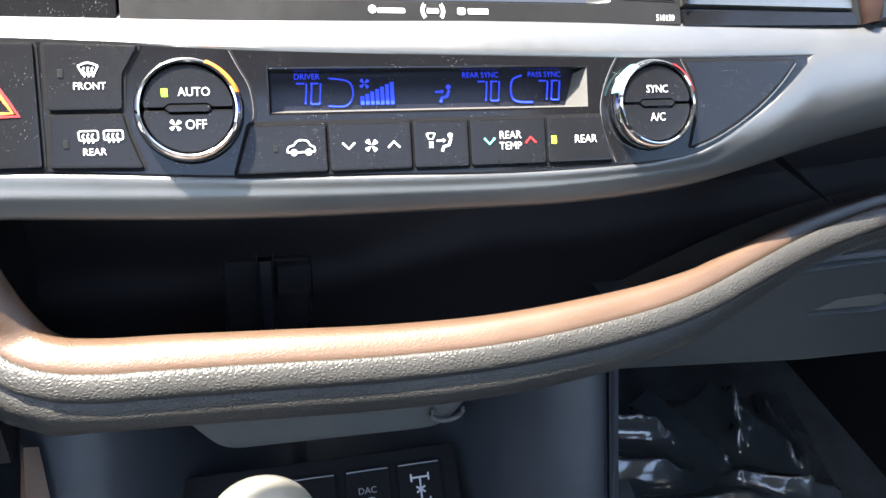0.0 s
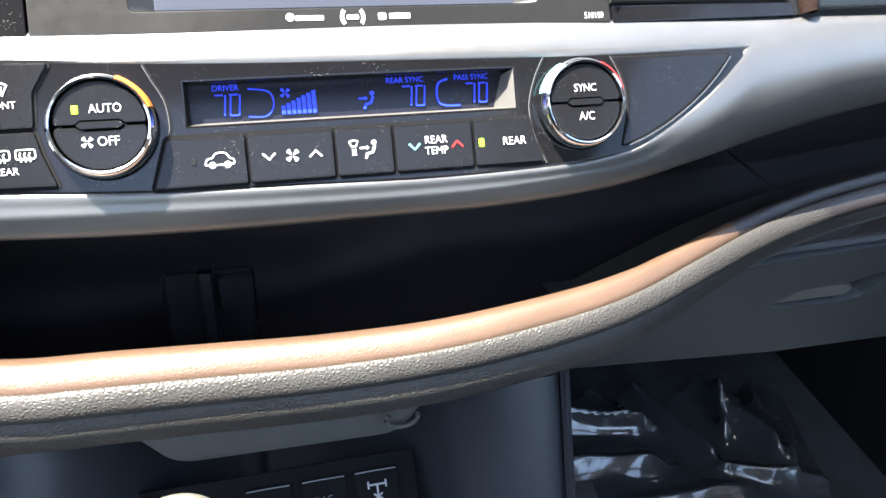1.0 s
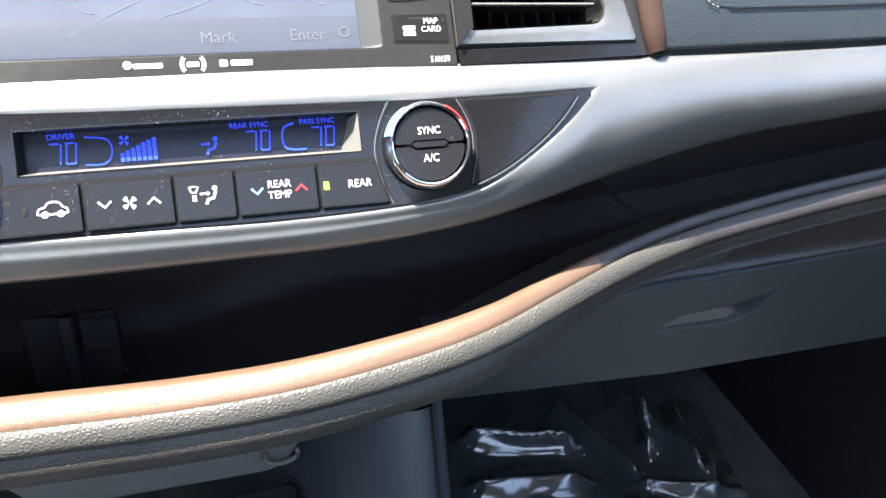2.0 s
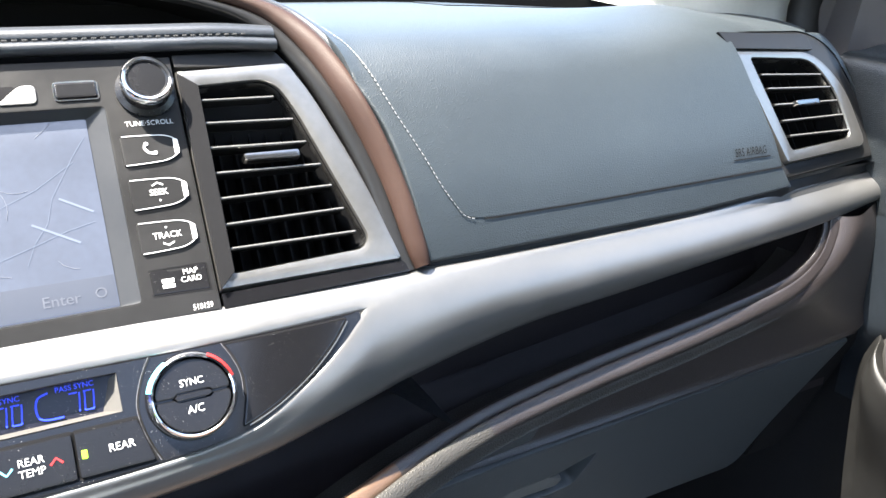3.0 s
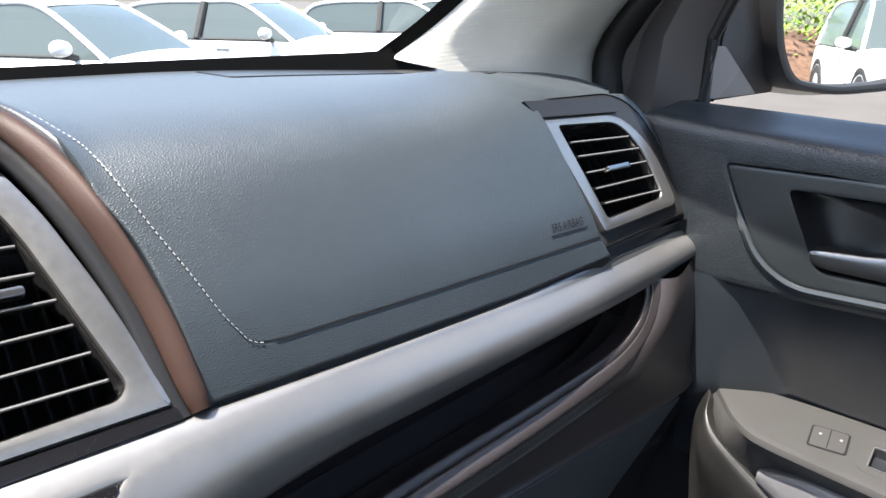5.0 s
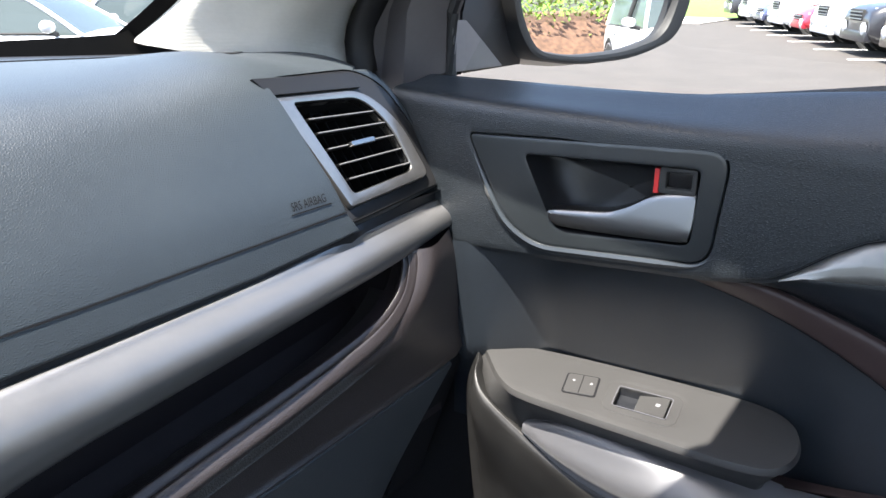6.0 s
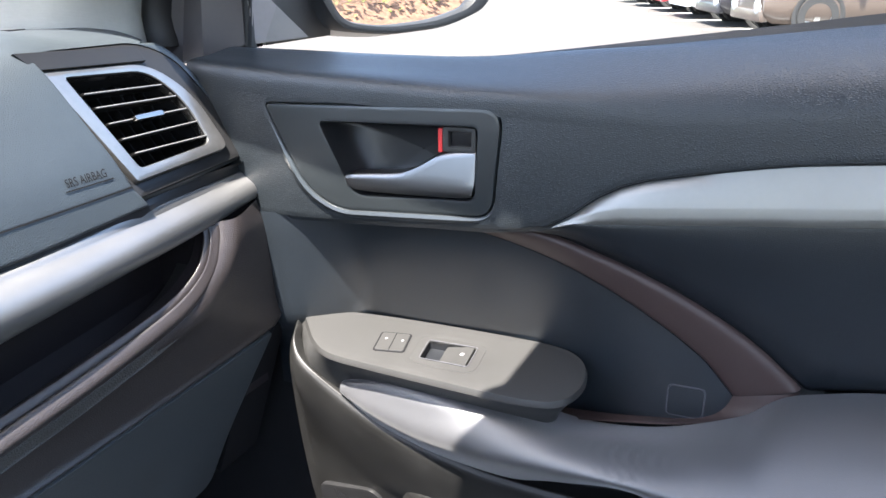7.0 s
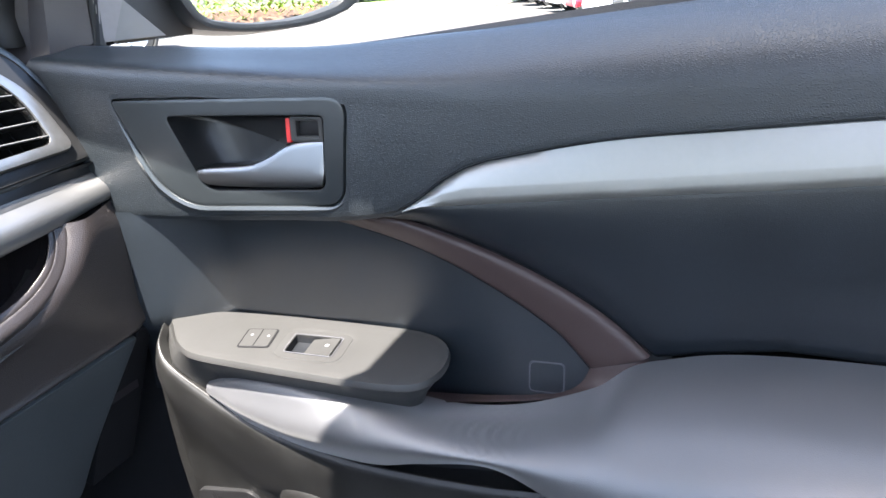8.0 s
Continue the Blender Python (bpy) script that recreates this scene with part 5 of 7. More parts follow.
for u, kz, a, b, marks in ((-0.0018, 1.0992, "AUTO", "OFF", ((18, 68, ORANGE),)), (0.2265, 1.0975, "SYNC", "A/C", ((120, 165, CYAN), (15, 62, RED)))):
    c = np.array((u, 0.330 + 0.6 * (kz - 1.070) + (0.0003 if u > 0.1 else 0), kz)) - nrm * 0.0120
    kb = part("knob", spin([(0.0236, -0.004), (0.0236, 0.0030), (0.0226, 0.0050), (0.0195, 0.0060)], c, nrm, 56), PIANO, cl, "round control knob")
    part("knob_ring", spin([(0.0222, 0.0030), (0.0230, 0.0060), (0.0228, 0.0095), (0.0218, 0.0125), (0.0207, 0.0138), (0.0200, 0.0134), (0.0196, 0.0118), (0.0195, 0.0090)], c, nrm, 64), CHROME, kb, "chrome ring")
    dk = lambda p, q, w, c=c: c + np.array((p, 0, 0)) + np.array((0, 0.5145, 0.8575)) * q + nrm * (w + 0.0118)
    for s in (1, -1):
        half = [(x, s * y) for x, y in [(-0.0182, 0.0006), (-0.0100, 0.0006), (-0.0080, 0.0022), (0.0080, 0.0022), (0.0100, 0.0006), (0.0182, 0.0006)]] + [(0.0191 * math.cos(radians(t)), s * 0.0191 * math.sin(radians(t))) for t in np.linspace(8, 172, 24)]
        part("knob_key", sheet(np.array(half), dk, h=0.003, edge=0.0006, step=0.02), BUTTON, kb)
    part("knob_bridge", sheet(rounded([(-0.0098, 0.0), (-0.0080, -0.0016), (0.0080, -0.0016), (0.0098, 0.0), (0.0080, 0.0016), (-0.0080, 0.0016)], 0.0004), dk, h=0.003, edge=0.0005, step=0.02, w=0.0008), BUTTON, kb)
    off = 0.0028 if u < 0.1 else 0.0
    part("key_print", words(a, 0.0054, dk, off, 0.0070, 0.0004, 0.90), WHITE, kb)
    part("key_print", words(b, 0.0058, dk, off, -0.0072, 0.0004, 0.90), WHITE, kb)
    if u < 0.1:
        part("key_lamp", sheet(rect(-0.0108, 0.0052, -0.0082, 0.0088, 0.0004), dk, h=0.001, edge=0.0003, step=0.01, w=0.0003), GREENLED, kb, "green lit indicator")
        fan(-0.0058, -0.0072, 0.0030, dk, 0.0004, WHITE, "key_print")
    for a0, a1, m in marks:
        band = [[c + np.array((r * math.cos(radians(q)), 0, 0)) + np.array((0, 0.5145, 0.8575)) * r * math.sin(radians(q)) + nrm * h_ for r, h_ in ((0.02330, 0.0060), (0.02325, 0.0085), (0.0230, 0.0104), (0.0222, 0.0126), (0.0212, 0.0136))] for q in np.linspace(a0, a1, 12)]
        part("temperature_mark", loft(band), m, kb, "coloured temperature mark")
for line in ([(0.0172, 0.0555), (0.0204, 0.0486), (0.0252, 0.0387), (0.0264, 0.0278), (0.0253, 0.0235)], [(0.2092, 0.0515), (0.2040, 0.0421), (0.1999, 0.0300), (0.1999, 0.0202), (0.2026, 0.0089), (0.2068, -0.0020)], [(0.2467, 0.0508), (0.2514, 0.0412), (0.2541, 0.0310), (0.2535, 0.0200)]):
    part("panel_joint", ribbon([spline(line, 5)], 0.0010, clim_flat, 0.0004), SHADE, cl)
    # bevel highlight beside the joint, drawn as a thin grey line
    part("joint_edge", ribbon([spline([(p[0] - 0.0007, p[1]) for p in line], 5)], 0.0003, clim_flat, 0.0004), GREYPRINT, cl)
blank = rounded([(0.2476, 0.0498, 0.001), (0.3205, 0.0480, 0.002), (0.3100, 0.0372), (0.2982, 0.0275), (0.2865, 0.0198), (0.2739, 0.0131), (0.2630, 0.0082), (0.2500, 0.0040, 0.001), (0.2545, 0.0200), (0.2551, 0.0310), (0.2524, 0.0412)], 0.003)
part("panel_insert", sheet(blank, clim_flat, h=0.003, edge=0.0006, step=0.02, w=0.0008), PIANO, cl, "glossy black blank insert")
part("insert_gap", ribbon([np.concatenate([blank, blank[:2]])], 0.0014, clim_flat, 0.0005), SHADE, cl)
part("insert_edge", ribbon([spline([(0.2530, 0.0036), (0.2640, 0.0072), (0.2750, 0.0120), (0.2875, 0.0188), (0.2992, 0.0265), (0.3110, 0.0362), (0.3205, 0.0462)], 5)], 0.0006, clim_flat, 0.0012), SILVER, cl, "thin silver line")


# ---- passenger's door ----
XU = table((-0.70, 0.905), (-0.30, 0.897), (-0.10, 0.892), (0.09, 0.886), (0.15, 0.882), (0.37, 0.863), (0.46, 0.856))
XL = table((-0.70, 0.925), (0.0, 0.922), (0.05, 0.916), (0.18, 0.905), (0.30, 0.893), (0.40, 0.884), (0.46, 0.88))


def door_up(u, v, w=0.0):
    """Upper door trim: u forwards, v up, w into the cabin; it swells gently."""
    k = 1 - ((v - 1.155) / 0.075) ** 2
    return np.array((XU(u) - 0.004 * k - w, u, v))


def door_low(u, v, w=0.0):
    return np.array((XL(u) - w, u, v))


door = thing("car_door", (0.9, 0.0, 0.6), "closed black passenger door with silver, brown and leather trim", "car door")
ZF = table((-0.70, 1.262), (-0.30, 1.250), (-0.10, 1.236), (0.09, 1.217), (0.18, 1.216), (0.263, 1.219), (0.366, 1.223), (0.46, 1.228))
ZG = table((-0.70, 1.310), (-0.30, 1.287), (-0.141, 1.274), (-0.044, 1.263), (0.04, 1.254), (0.134, 1.244), (0.185, 1.2395), (0.275, 1.238), (0.361, 1.239), (0.46, 1.240))
ZB = table((-0.70, 1.230), (-0.30, 1.2050), (-0.155, 1.1885), (-0.060, 1.1765), (-0.019, 1.1680), (0.015, 1.1600), (0.039, 1.1535), (0.065, 1.139), (0.098, 1.113), (0.137, 1.103), (0.216, 1.097), (0.321, 1.091), (0.384, 1.089), (0.46, 1.090))
bezel_line = rounded([(0.3725, 1.1985, 0.006), (0.1445, 1.2055, 0.020), (0.1535, 1.1125, 0.018), (0.303, 1.1040, 0.035), (0.333, 1.122, 0.02)], 0.006, 8)
cup_line = rounded([(0.3160, 1.1855, 0.006), (0.1660, 1.1890, 0.006), (0.1690, 1.1265, 0.008), (0.2840, 1.1205, 0.012)], 0.006, 7)
ys = np.linspace(0.46, -0.70, 60)
rolled = lambda y: (lambda k: k * k * (3 - 2 * k))(min(1, max(0, (0.15 - y) / 0.25)))
drop = lambda y: min(0.030, (ZF(y) - ZB(y)) * 0.45)
face = np.array([(y, ZB(y)) for y in ys] + [(y, ZF(y) - drop(y) * rolled(y)) for y in ys[::-1]])
upper = sheet(face, door_up, h=0.02, edge=0.005, step=0.018, holes=[bezel_line])
rows = []
for y in ys:
    f = door_up(y, ZF(y) - 0.001)
    g = np.array((0.922 + 0.05 * (0.446 - y) if y > -0.14 else 0.951 + 0.02 * (-0.14 - y), y, ZG(y)))
    k = rolled(y)
    ridge_ = spline([door_up(y, ZF(y) - 0.017, 0.0001), door_up(y, ZF(y) - 0.009, 0.0004), f + np.array((0.0006, 0, 0.0003)), f + np.array((0.008, 0, 0.0070)), (f + g) / 2 + np.array((0, 0, 0.002)), g, g + np.array((0.004, 0, -0.004))], 3)
    a, b, c = door_up(y, ZF(y) - drop(y) - 0.0095, 0.0001), door_up(y, ZF(y) - drop(y), 0.0001), door_up(y, ZF(y) + 0.008, 0.0005)
    roll = [a] + [b * (1 - t) ** 2 + c * 2 * t * (1 - t) + g * t * t for t in np.linspace(0, 1, len(ridge_) - 2)] + [g + np.array((0.004, 0, -0.004))]
    rows.append([p * (1 - k) + q * k for p, q in zip(ridge_, np.array(roll))])
loft(rows, bm=upper)
part("upper_trim", upper, DOORBLACK, door, "grained black upper trim", 0.9)
rows = [[door_up(y, ZB(y) + 0.003, -0.002), door_up(y, ZB(y) - 0.003, -0.004), (XL(y) + 0.004, y, ZB(y) - 0.006)] for y in ys]
part("upper_trim_edge", loft(rows), DOORBLACK, door)
seal_rows = []
for y in ys:
    if y < 0.185:
        x0, k = (0.924 + 0.05 * (0.446 - y) if y > -0.14 else 0.953 + 0.02 * (-0.14 - y)), min(1, (0.185 - y) / 0.30)
        seal_rows.append([(x0, y, ZG(y) - 0.003), (x0 + 0.006, y, ZG(y) - 0.001 + 0.008 * k), (x0 + 0.02, y, ZG(y) - 0.002 + 0.005 * k)])
part("window_seal", loft(seal_rows), RUBBER, door)

# handle in its dished bezel
bz = part("handle_bezel", sheet(bezel_line, door_up, h=0.008, edge=0.0025, step=0.015, holes=[cup_line], w=0.0008), SMOOTH, door, "smooth dark grey handle surround")
swell = np.array([door_up(*q, -0.0012) for q in inset(dense(bezel_line if area2(bezel_line) > 0 else bezel_line[::-1], 0.008), -0.0035)])
swell = [tuple(q) for q in swell if q[2] < 1.19 and q[1] > 0.150]
swell_r = tuple(0.0006 + 0.0036 * min(1, i / 8, (len(swell) - 1 - i) / 5) for i in range(len(swell)))
part("bezel_swell", tube(swell, swell_r), SMOOTH, door, "rounded edge round the handle surround")
cd = dense(cup_line, 0.01)
ctr = cd.mean(0)
rows = [[door_up(*q, w_) for q in ctr + (cd - ctr) * f_] for f_, w_ in ((1.0, 0.001), (0.99, -0.008), (0.96, -0.018), (0.90, -0.027), (0.80, -0.033), (0.62, -0.037), (0.35, -0.039), (0.02, -0.040))]
cup = loft([r + r[:1] for r in rows])
part("handle_cup", cup, BLACK2, bz, "black handle recess", 1.2)
lever_line = spline([(0.2905, 1.1395), (0.2700, 1.1420), (0.2440, 1.1445), (0.2320, 1.1475), (0.2200, 1.1530), (0.2080, 1.1605), (0.1990, 1.1645), (0.1850, 1.1670), (0.1670, 1.1680), (0.1665, 1.1500), (0.1690, 1.1330), (0.1760, 1.1275), (0.2300, 1.1250), (0.2760, 1.1245), (0.2870, 1.1270), (0.2920, 1.1330)], 4, True)
part("lever", sheet(lever_line, lambda u, v, w: door_up(u, v, w + 0.0025 + 0.22 * max(0, v - 1.137) * -1.0 * (u < 9)), h=0.016, edge=0.0042, step=0.007), SATIN, bz, "satin metal door lever", 0.9)
lk = part("lock_slide", sheet(rect(0.1690, 1.1655, 0.1995, 1.1875, 0.003), door_up, h=0.012, edge=0.0015, step=0.02, holes=[rect(0.1735, 1.1705, 0.1935, 1.1835, 0.001)], w=-0.004), POD, bz, "grey lock slide with a red mark")
part("lock_dish", sheet(rect(0.1725, 1.1695, 0.1945, 1.1845), door_up, h=0.001, edge=0.0003, step=0.02, w=-0.0085), BUTTON, lk)
part("lock_mark", sheet(rect(0.1995, 1.1650, 0.2035, 1.1855, 0.0006), door_up, h=0.010, edge=0.0006, step=0.02, w=-0.0045), RED, lk, "red unlocked mark")

# lower skin, brown bow, leather insert and silver strip
def pocket(y, z):
    """Depth of the pocket wall: flush with the trim above it at the hinge, hollow towards the grip."""
    k = np.clip((y - 0.300) / 0.085, 0, 1)
    k = k * k * (3 - 2 * k)
    hollow = -0.028 * min(1, max(0, (y - 0.01) / 0.12)) * min(1, max(0, (1.085 - z) / 0.14)) ** 1.3
    return hollow * (1 - k) + 0.026 * k * np.clip((z - 0.935) / 0.04, 0, 1)


part("lower_trim", loft([[door_low(y, z, pocket(y, z)) for z in np.linspace(0.885, ZB(y) + 0.004, 20)] for y in np.linspace(0.405, -0.12, 44)]), DOORLEATHER, door, "smooth black door pocket wall", 1.2)
bow_o = spline([(0.184, 1.0945), (0.124, 1.0985), (0.069, 1.084), (0.021, 1.066), (-0.028, 1.042), (-0.068, 1.017), (-0.103, 0.987)], 5)
bow_i = spline([(0.184, 1.0915), (0.119, 1.075), (0.068, 1.055), (0.018, 1.027), (-0.022, 0.999), (-0.040, 0.980), (-0.052, 0.966)], 5)
rows = []
for a, b in zip(bow_o, bow_i):
    rows.append(spline([door_low(*a, 0.001), door_low(*(a * 0.92 + b * 0.08), 0.010), door_low(*(a * 0.5 + b * 0.5), 0.008), door_low(*(a * 0.06 + b * 0.94), 0.003), door_low(*b, -0.001)], 3))
part("brown_bow", loft(rows), BOWBROWN, door, "curved brown leather strip", 1.2)
for edge_ in (bow_o, bow_i):
    part("bow_seam", ribbon([edge_[2:]], 0.0014, door_low, 0.0042 if edge_ is bow_o else 0.0012), SHADE, door)
foot_o = spline([(-0.103, 0.987), (-0.090, 0.969), (-0.072, 0.957), (-0.045, 0.9465), (-0.010, 0.9385), (0.040, 0.9315), (0.110, 0.9215)], 5)
foot_i = spline([(-0.052, 0.966), (-0.047, 0.953), (-0.036, 0.942), (-0.015, 0.934), (0.03, 0.9275), (0.07, 0.924), (0.110, 0.9215)], 5)
rows = [spline([door_low(*b, 0.0), door_low(*(a * 0.3 + b * 0.7), 0.006 + 0.008 * s), door_low(*(a * 0.8 + b * 0.2), 0.012 + 0.010 * s), door_low(*a, 0.010 + 0.012 * s)], 3) for a, b, s in zip(foot_o, foot_i, np.linspace(0.0, 1, len(foot_o)))]
part("brown_foot", loft(rows), BOWBROWN, door, "brown foot of the curved strip", 1.2)
rows = []
for y in np.linspace(0.150, -0.70, 44):
    lo_ = float(np.interp(-y, -bow_o[:, 0], bow_o[:, 1])) if y > -0.103 else 0.987 + 0.02 * min(1, (-0.103 - y) / 0.1)
    hi_ = ZB(y) - 0.036 - 0.002 * (0.1 - y) if y < 0.06 else max(lo_ + 0.001, ZB(y) - 0.036 * min(1, max(0, (0.100 - y) / 0.040)))
    if y < 0.0985:
        hi_ = min(ZB(y) - 0.0005, 1.1160 + 0.120 * (0.093 - y)) + 0.001
    hi_ = max(hi_, lo_ + 0.0005)
    rows.append(spline([(XL(y) + 0.003, y, lo_ - 0.004), (XL(y) - 0.003, y, lo_ + 0.001), (XL(y) - 0.016, y, lo_ * 0.7 + hi_ * 0.3), (XL(y) - 0.024, y, lo_ * 0.3 + hi_ * 0.7), (XL(y) - 0.022, y, hi_ - 0.001), (XL(y) - 0.012, y, hi_ + 0.001)], 3))
part("leather_insert", loft(rows), INSERT, door, "padded black leather insert", 1.2)
rows = []
for y in np.linspace(0.0985, -0.70, 46):
    t_ = ZB(y) - 0.0005
    b_ = min(t_ - 0.0005, 1.1160 + 0.120 * (0.093 - y))
    m_ = min(b_ + 0.0135, t_ * 0.5 + b_ * 0.5)
    rows.append([(XU(y) + 0.004, y, t_ + 0.001), (XU(y) - 0.0010, y, t_ - 0.0005), (XU(y) - 0.0050, y, t_ * 0.55 + m_ * 0.45), (XU(y) - 0.0085, y, m_ + 0.001), (XU(y) - 0.0088, y, m_ - 0.0006), (XU(y) - 0.0094, y, (m_ + b_) / 2), (XU(y) - 0.0098, y, b_ + 0.0008), (XU(y) - 0.0090, y, b_), (XU(y) + 0.006, y, b_ + 0.001)])
part("silver_strip", loft(rows), DOORSILVER, door, "satin silver strip", 0.9)
part("pocket_cap", sheet(rect(-0.0295, 0.9370, 0.0005, 0.9660, 0.005), door_low, h=0.004, edge=0.0008, step=0.02, w=0.0010), DOORLEATHER, door, "small square blanking cap")
part("cap_edge", ribbon([np.concatenate([rect(-0.0302, 0.9362, 0.0012, 0.9668, 0.005), rect(-0.0302, 0.9362, 0.0012, 0.9668, 0.005)[:1]])], 0.0008, door_low, 0.0008), GREYPRINT, door)

# switch pod
pod_line = spline([(0.890, 0.366), (0.905, 0.330), (0.918, 0.250), (0.927, 0.136), (0.925, 0.100), (0.915, 0.080), (0.898, 0.068), (0.870, 0.062), (0.845, 0.066), (0.831, 0.077), (0.825, 0.095), (0.8215, 0.125), (0.8195, 0.190), (0.8185, 0.250), (0.8190, 0.284), (0.824, 0.304), (0.838, 0.325), (0.862, 0.349), (0.876, 0.362)], 5, True)
pod_top = lambda u, v, w: np.array((u, v, 0.9785 + w))
hole_ = [(0.8820, 0.2180), (0.8870, 0.1710), (0.8525, 0.1655), (0.8490, 0.2110)]
well = rounded(hole_, 0.003)
pod = part("switch_pod", sheet(pod_line, pod_top, h=0.006, edge=0.0065, step=0.014, holes=[inset(well if area2(well) > 0 else well[::-1], -0.0065)]), POD, door, "smooth grey switch pod", 0.9)
part("well_rim", sheet(inset(well if area2(well) > 0 else well[::-1], -0.0095), pod_top, h=0.003, edge=0.0004, step=0.01, holes=[well], w=-0.0002), POD, pod)
ring_ = dense(pod_line if area2(pod_line) > 0 else pod_line[::-1], 0.008)
into = (inset(ring_, 0.001) - ring_) / 0.001
nose_ = np.clip((ring_[:, 1] - 0.285) / 0.045, 0, 1)[:, None] * (ring_[:, 0] < 0.882)[:, None]
rows = []
for d_, e_, w_ in ((0.0003, 0.0, -0.0045), (0.0030, -0.0025, -0.0085), (0.0105, -0.0055, -0.018), (0.0190, -0.0055, -0.030), (0.026, 0.0040, -0.050)):
    r = ring_ + into * (d_ * (1 - nose_) + e_ * nose_)
    rows.append([pod_top(*q, w_) for q in list(r) + [r[0]]])
part("pod_side", loft(rows), POD, pod, "grey side of the pod", 1.2)
sw = part("lock_switch", sheet(rounded([(0.8768, 0.2670), (0.8840, 0.2400), (0.8515, 0.2305), (0.8440, 0.2570)], 0.003), pod_top, h=0.002, edge=0.0006, step=0.02, w=0.0012), POD, pod, "lock rocker with two marks")
part("switch_gap", ribbon([np.concatenate([g := rounded([(0.8775, 0.2680), (0.8850, 0.2395), (0.8508, 0.2295), (0.8430, 0.2575)], 0.003), g[:1]])], 0.0017, pod_top, 0.0006), SHADE, pod)
part("rocker_joint", ribbon([[(0.8805, 0.2535), (0.8640, 0.2485), (0.8478, 0.2438)]], 0.0008, pod_top, 0.0015), SHADE, sw)
for q in ((0.8665, 0.2570), (0.8690, 0.2405)):
    part("switch_print", patch(rect(q[0] - 0.0013, q[1] - 0.0011, q[0] + 0.0013, q[1] + 0.0011, 0.0005), pod_top, 0.0017), PALE, sw)
part("window_switch_well", loft([[pod_top(*q, w_) for q in list(r) + [r[0]]] for r, w_ in ((well, 0.0), (well, -0.008), (well * 0.02 + well.mean(0) * 0.98, -0.0085))]), BLACK2, pod, "dark well of the window switch")
part("well_edge", ribbon([np.concatenate([g := rounded([(0.8828, 0.2190), (0.8880, 0.1700), (0.8518, 0.1645), (0.8482, 0.2118)], 0.003), g[:1]])], 0.0005, pod_top, 0.0009), GREYPRINT, pod)
ws_ = part("window_switch", sheet(rounded([(0.8818, 0.1990), (0.8858, 0.1722), (0.8533, 0.1668), (0.8508, 0.1930)], 0.002), lambda u, v, w: np.array((u, v, 0.9795 + w - 0.16 * max(0, v - 0.180))), h=0.006, edge=0.001, step=0.006), POD, pod, "window switch")
part("switch_print", patch(rect(0.8672, 0.1760, 0.8715, 0.1795, 0.0005), pod_top, 0.0015), PALE, ws_)

# armrest with its grip and hollow, and the lower skin
arm = [
    (0.290, ((0.840, 0.940), (0.834, 0.940), (0.831, 0.9365), (0.830, 0.932), (0.833, 0.928))),
    (0.250, ((0.845, 0.952), (0.834, 0.949), (0.828, 0.938), (0.824, 0.922), (0.832, 0.907))),
    (0.200, ((0.850, 0.955), (0.834, 0.951), (0.826, 0.937), (0.819, 0.915), (0.831, 0.895))),
    (0.155, ((0.865, 0.950), (0.836, 0.9515), (0.823, 0.9410), (0.813, 0.919), (0.826, 0.895))),
    (0.105, ((0.882, 0.938), (0.840, 0.9490), (0.818, 0.9445), (0.805, 0.928), (0.816, 0.904))),
    (0.060, ((0.903, 0.922), (0.848, 0.944), (0.816, 0.9465), (0.801, 0.937), (0.808, 0.921))),
    (0.000, ((0.904, 0.9330), (0.852, 0.948), (0.815, 0.949), (0.799, 0.943), (0.806, 0.932))),
    (-0.060, ((0.910, 0.957), (0.856, 0.961), (0.820, 0.957), (0.799, 0.944), (0.797, 0.918))),
    (-0.110, ((0.915, 0.989), (0.868, 0.983), (0.824, 0.970), (0.796, 0.950), (0.788, 0.915))),
    (-0.250, ((0.925, 1.006), (0.870, 0.996), (0.824, 0.983), (0.793, 0.957), (0.784, 0.915))),
    (-0.700, ((0.930, 1.010), (0.870, 1.000), (0.824, 0.986), (0.791, 0.960), (0.782, 0.915)))]
cols = [spline([(a[1][k][0], a[0], a[1][k][1]) for a in arm], 24) for k in range(5)]
rows = []
for i in range(len(cols[0])):
    row = spline([c[i] for c in cols], 6)
    for j, p in enumerate(row):
        f = math.exp(-((p[1] - 0.012) / 0.026) ** 2) * math.exp(-((j - 12) / 6.0) ** 2)
        g_ = p[1] + 0.010 * math.sin(j * 0.5)
        row[j] = p + np.array((-0.6, 0, 0.8)) * 0.0013 * f * (math.sin(g_ * 610) + 0.6 * math.sin(g_ * 930 + 1.3))
    rows.append(row)
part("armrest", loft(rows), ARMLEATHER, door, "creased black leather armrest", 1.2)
ledge = spline([(0.873, 0.369, 0.973), (0.856, 0.358, 0.974), (0.841, 0.350, 0.965), (0.833, 0.333, 0.950), (0.832, 0.293, 0.927), (0.832, 0.255, 0.909), (0.832, 0.218, 0.898), (0.832, 0.150, 0.887), (0.832, 0.087, 0.886), (0.832, 0.014, 0.890), (0.832, -0.053, 0.897), (0.830, -0.20, 0.900), (0.830, -0.70, 0.902)], 7)
rows = []
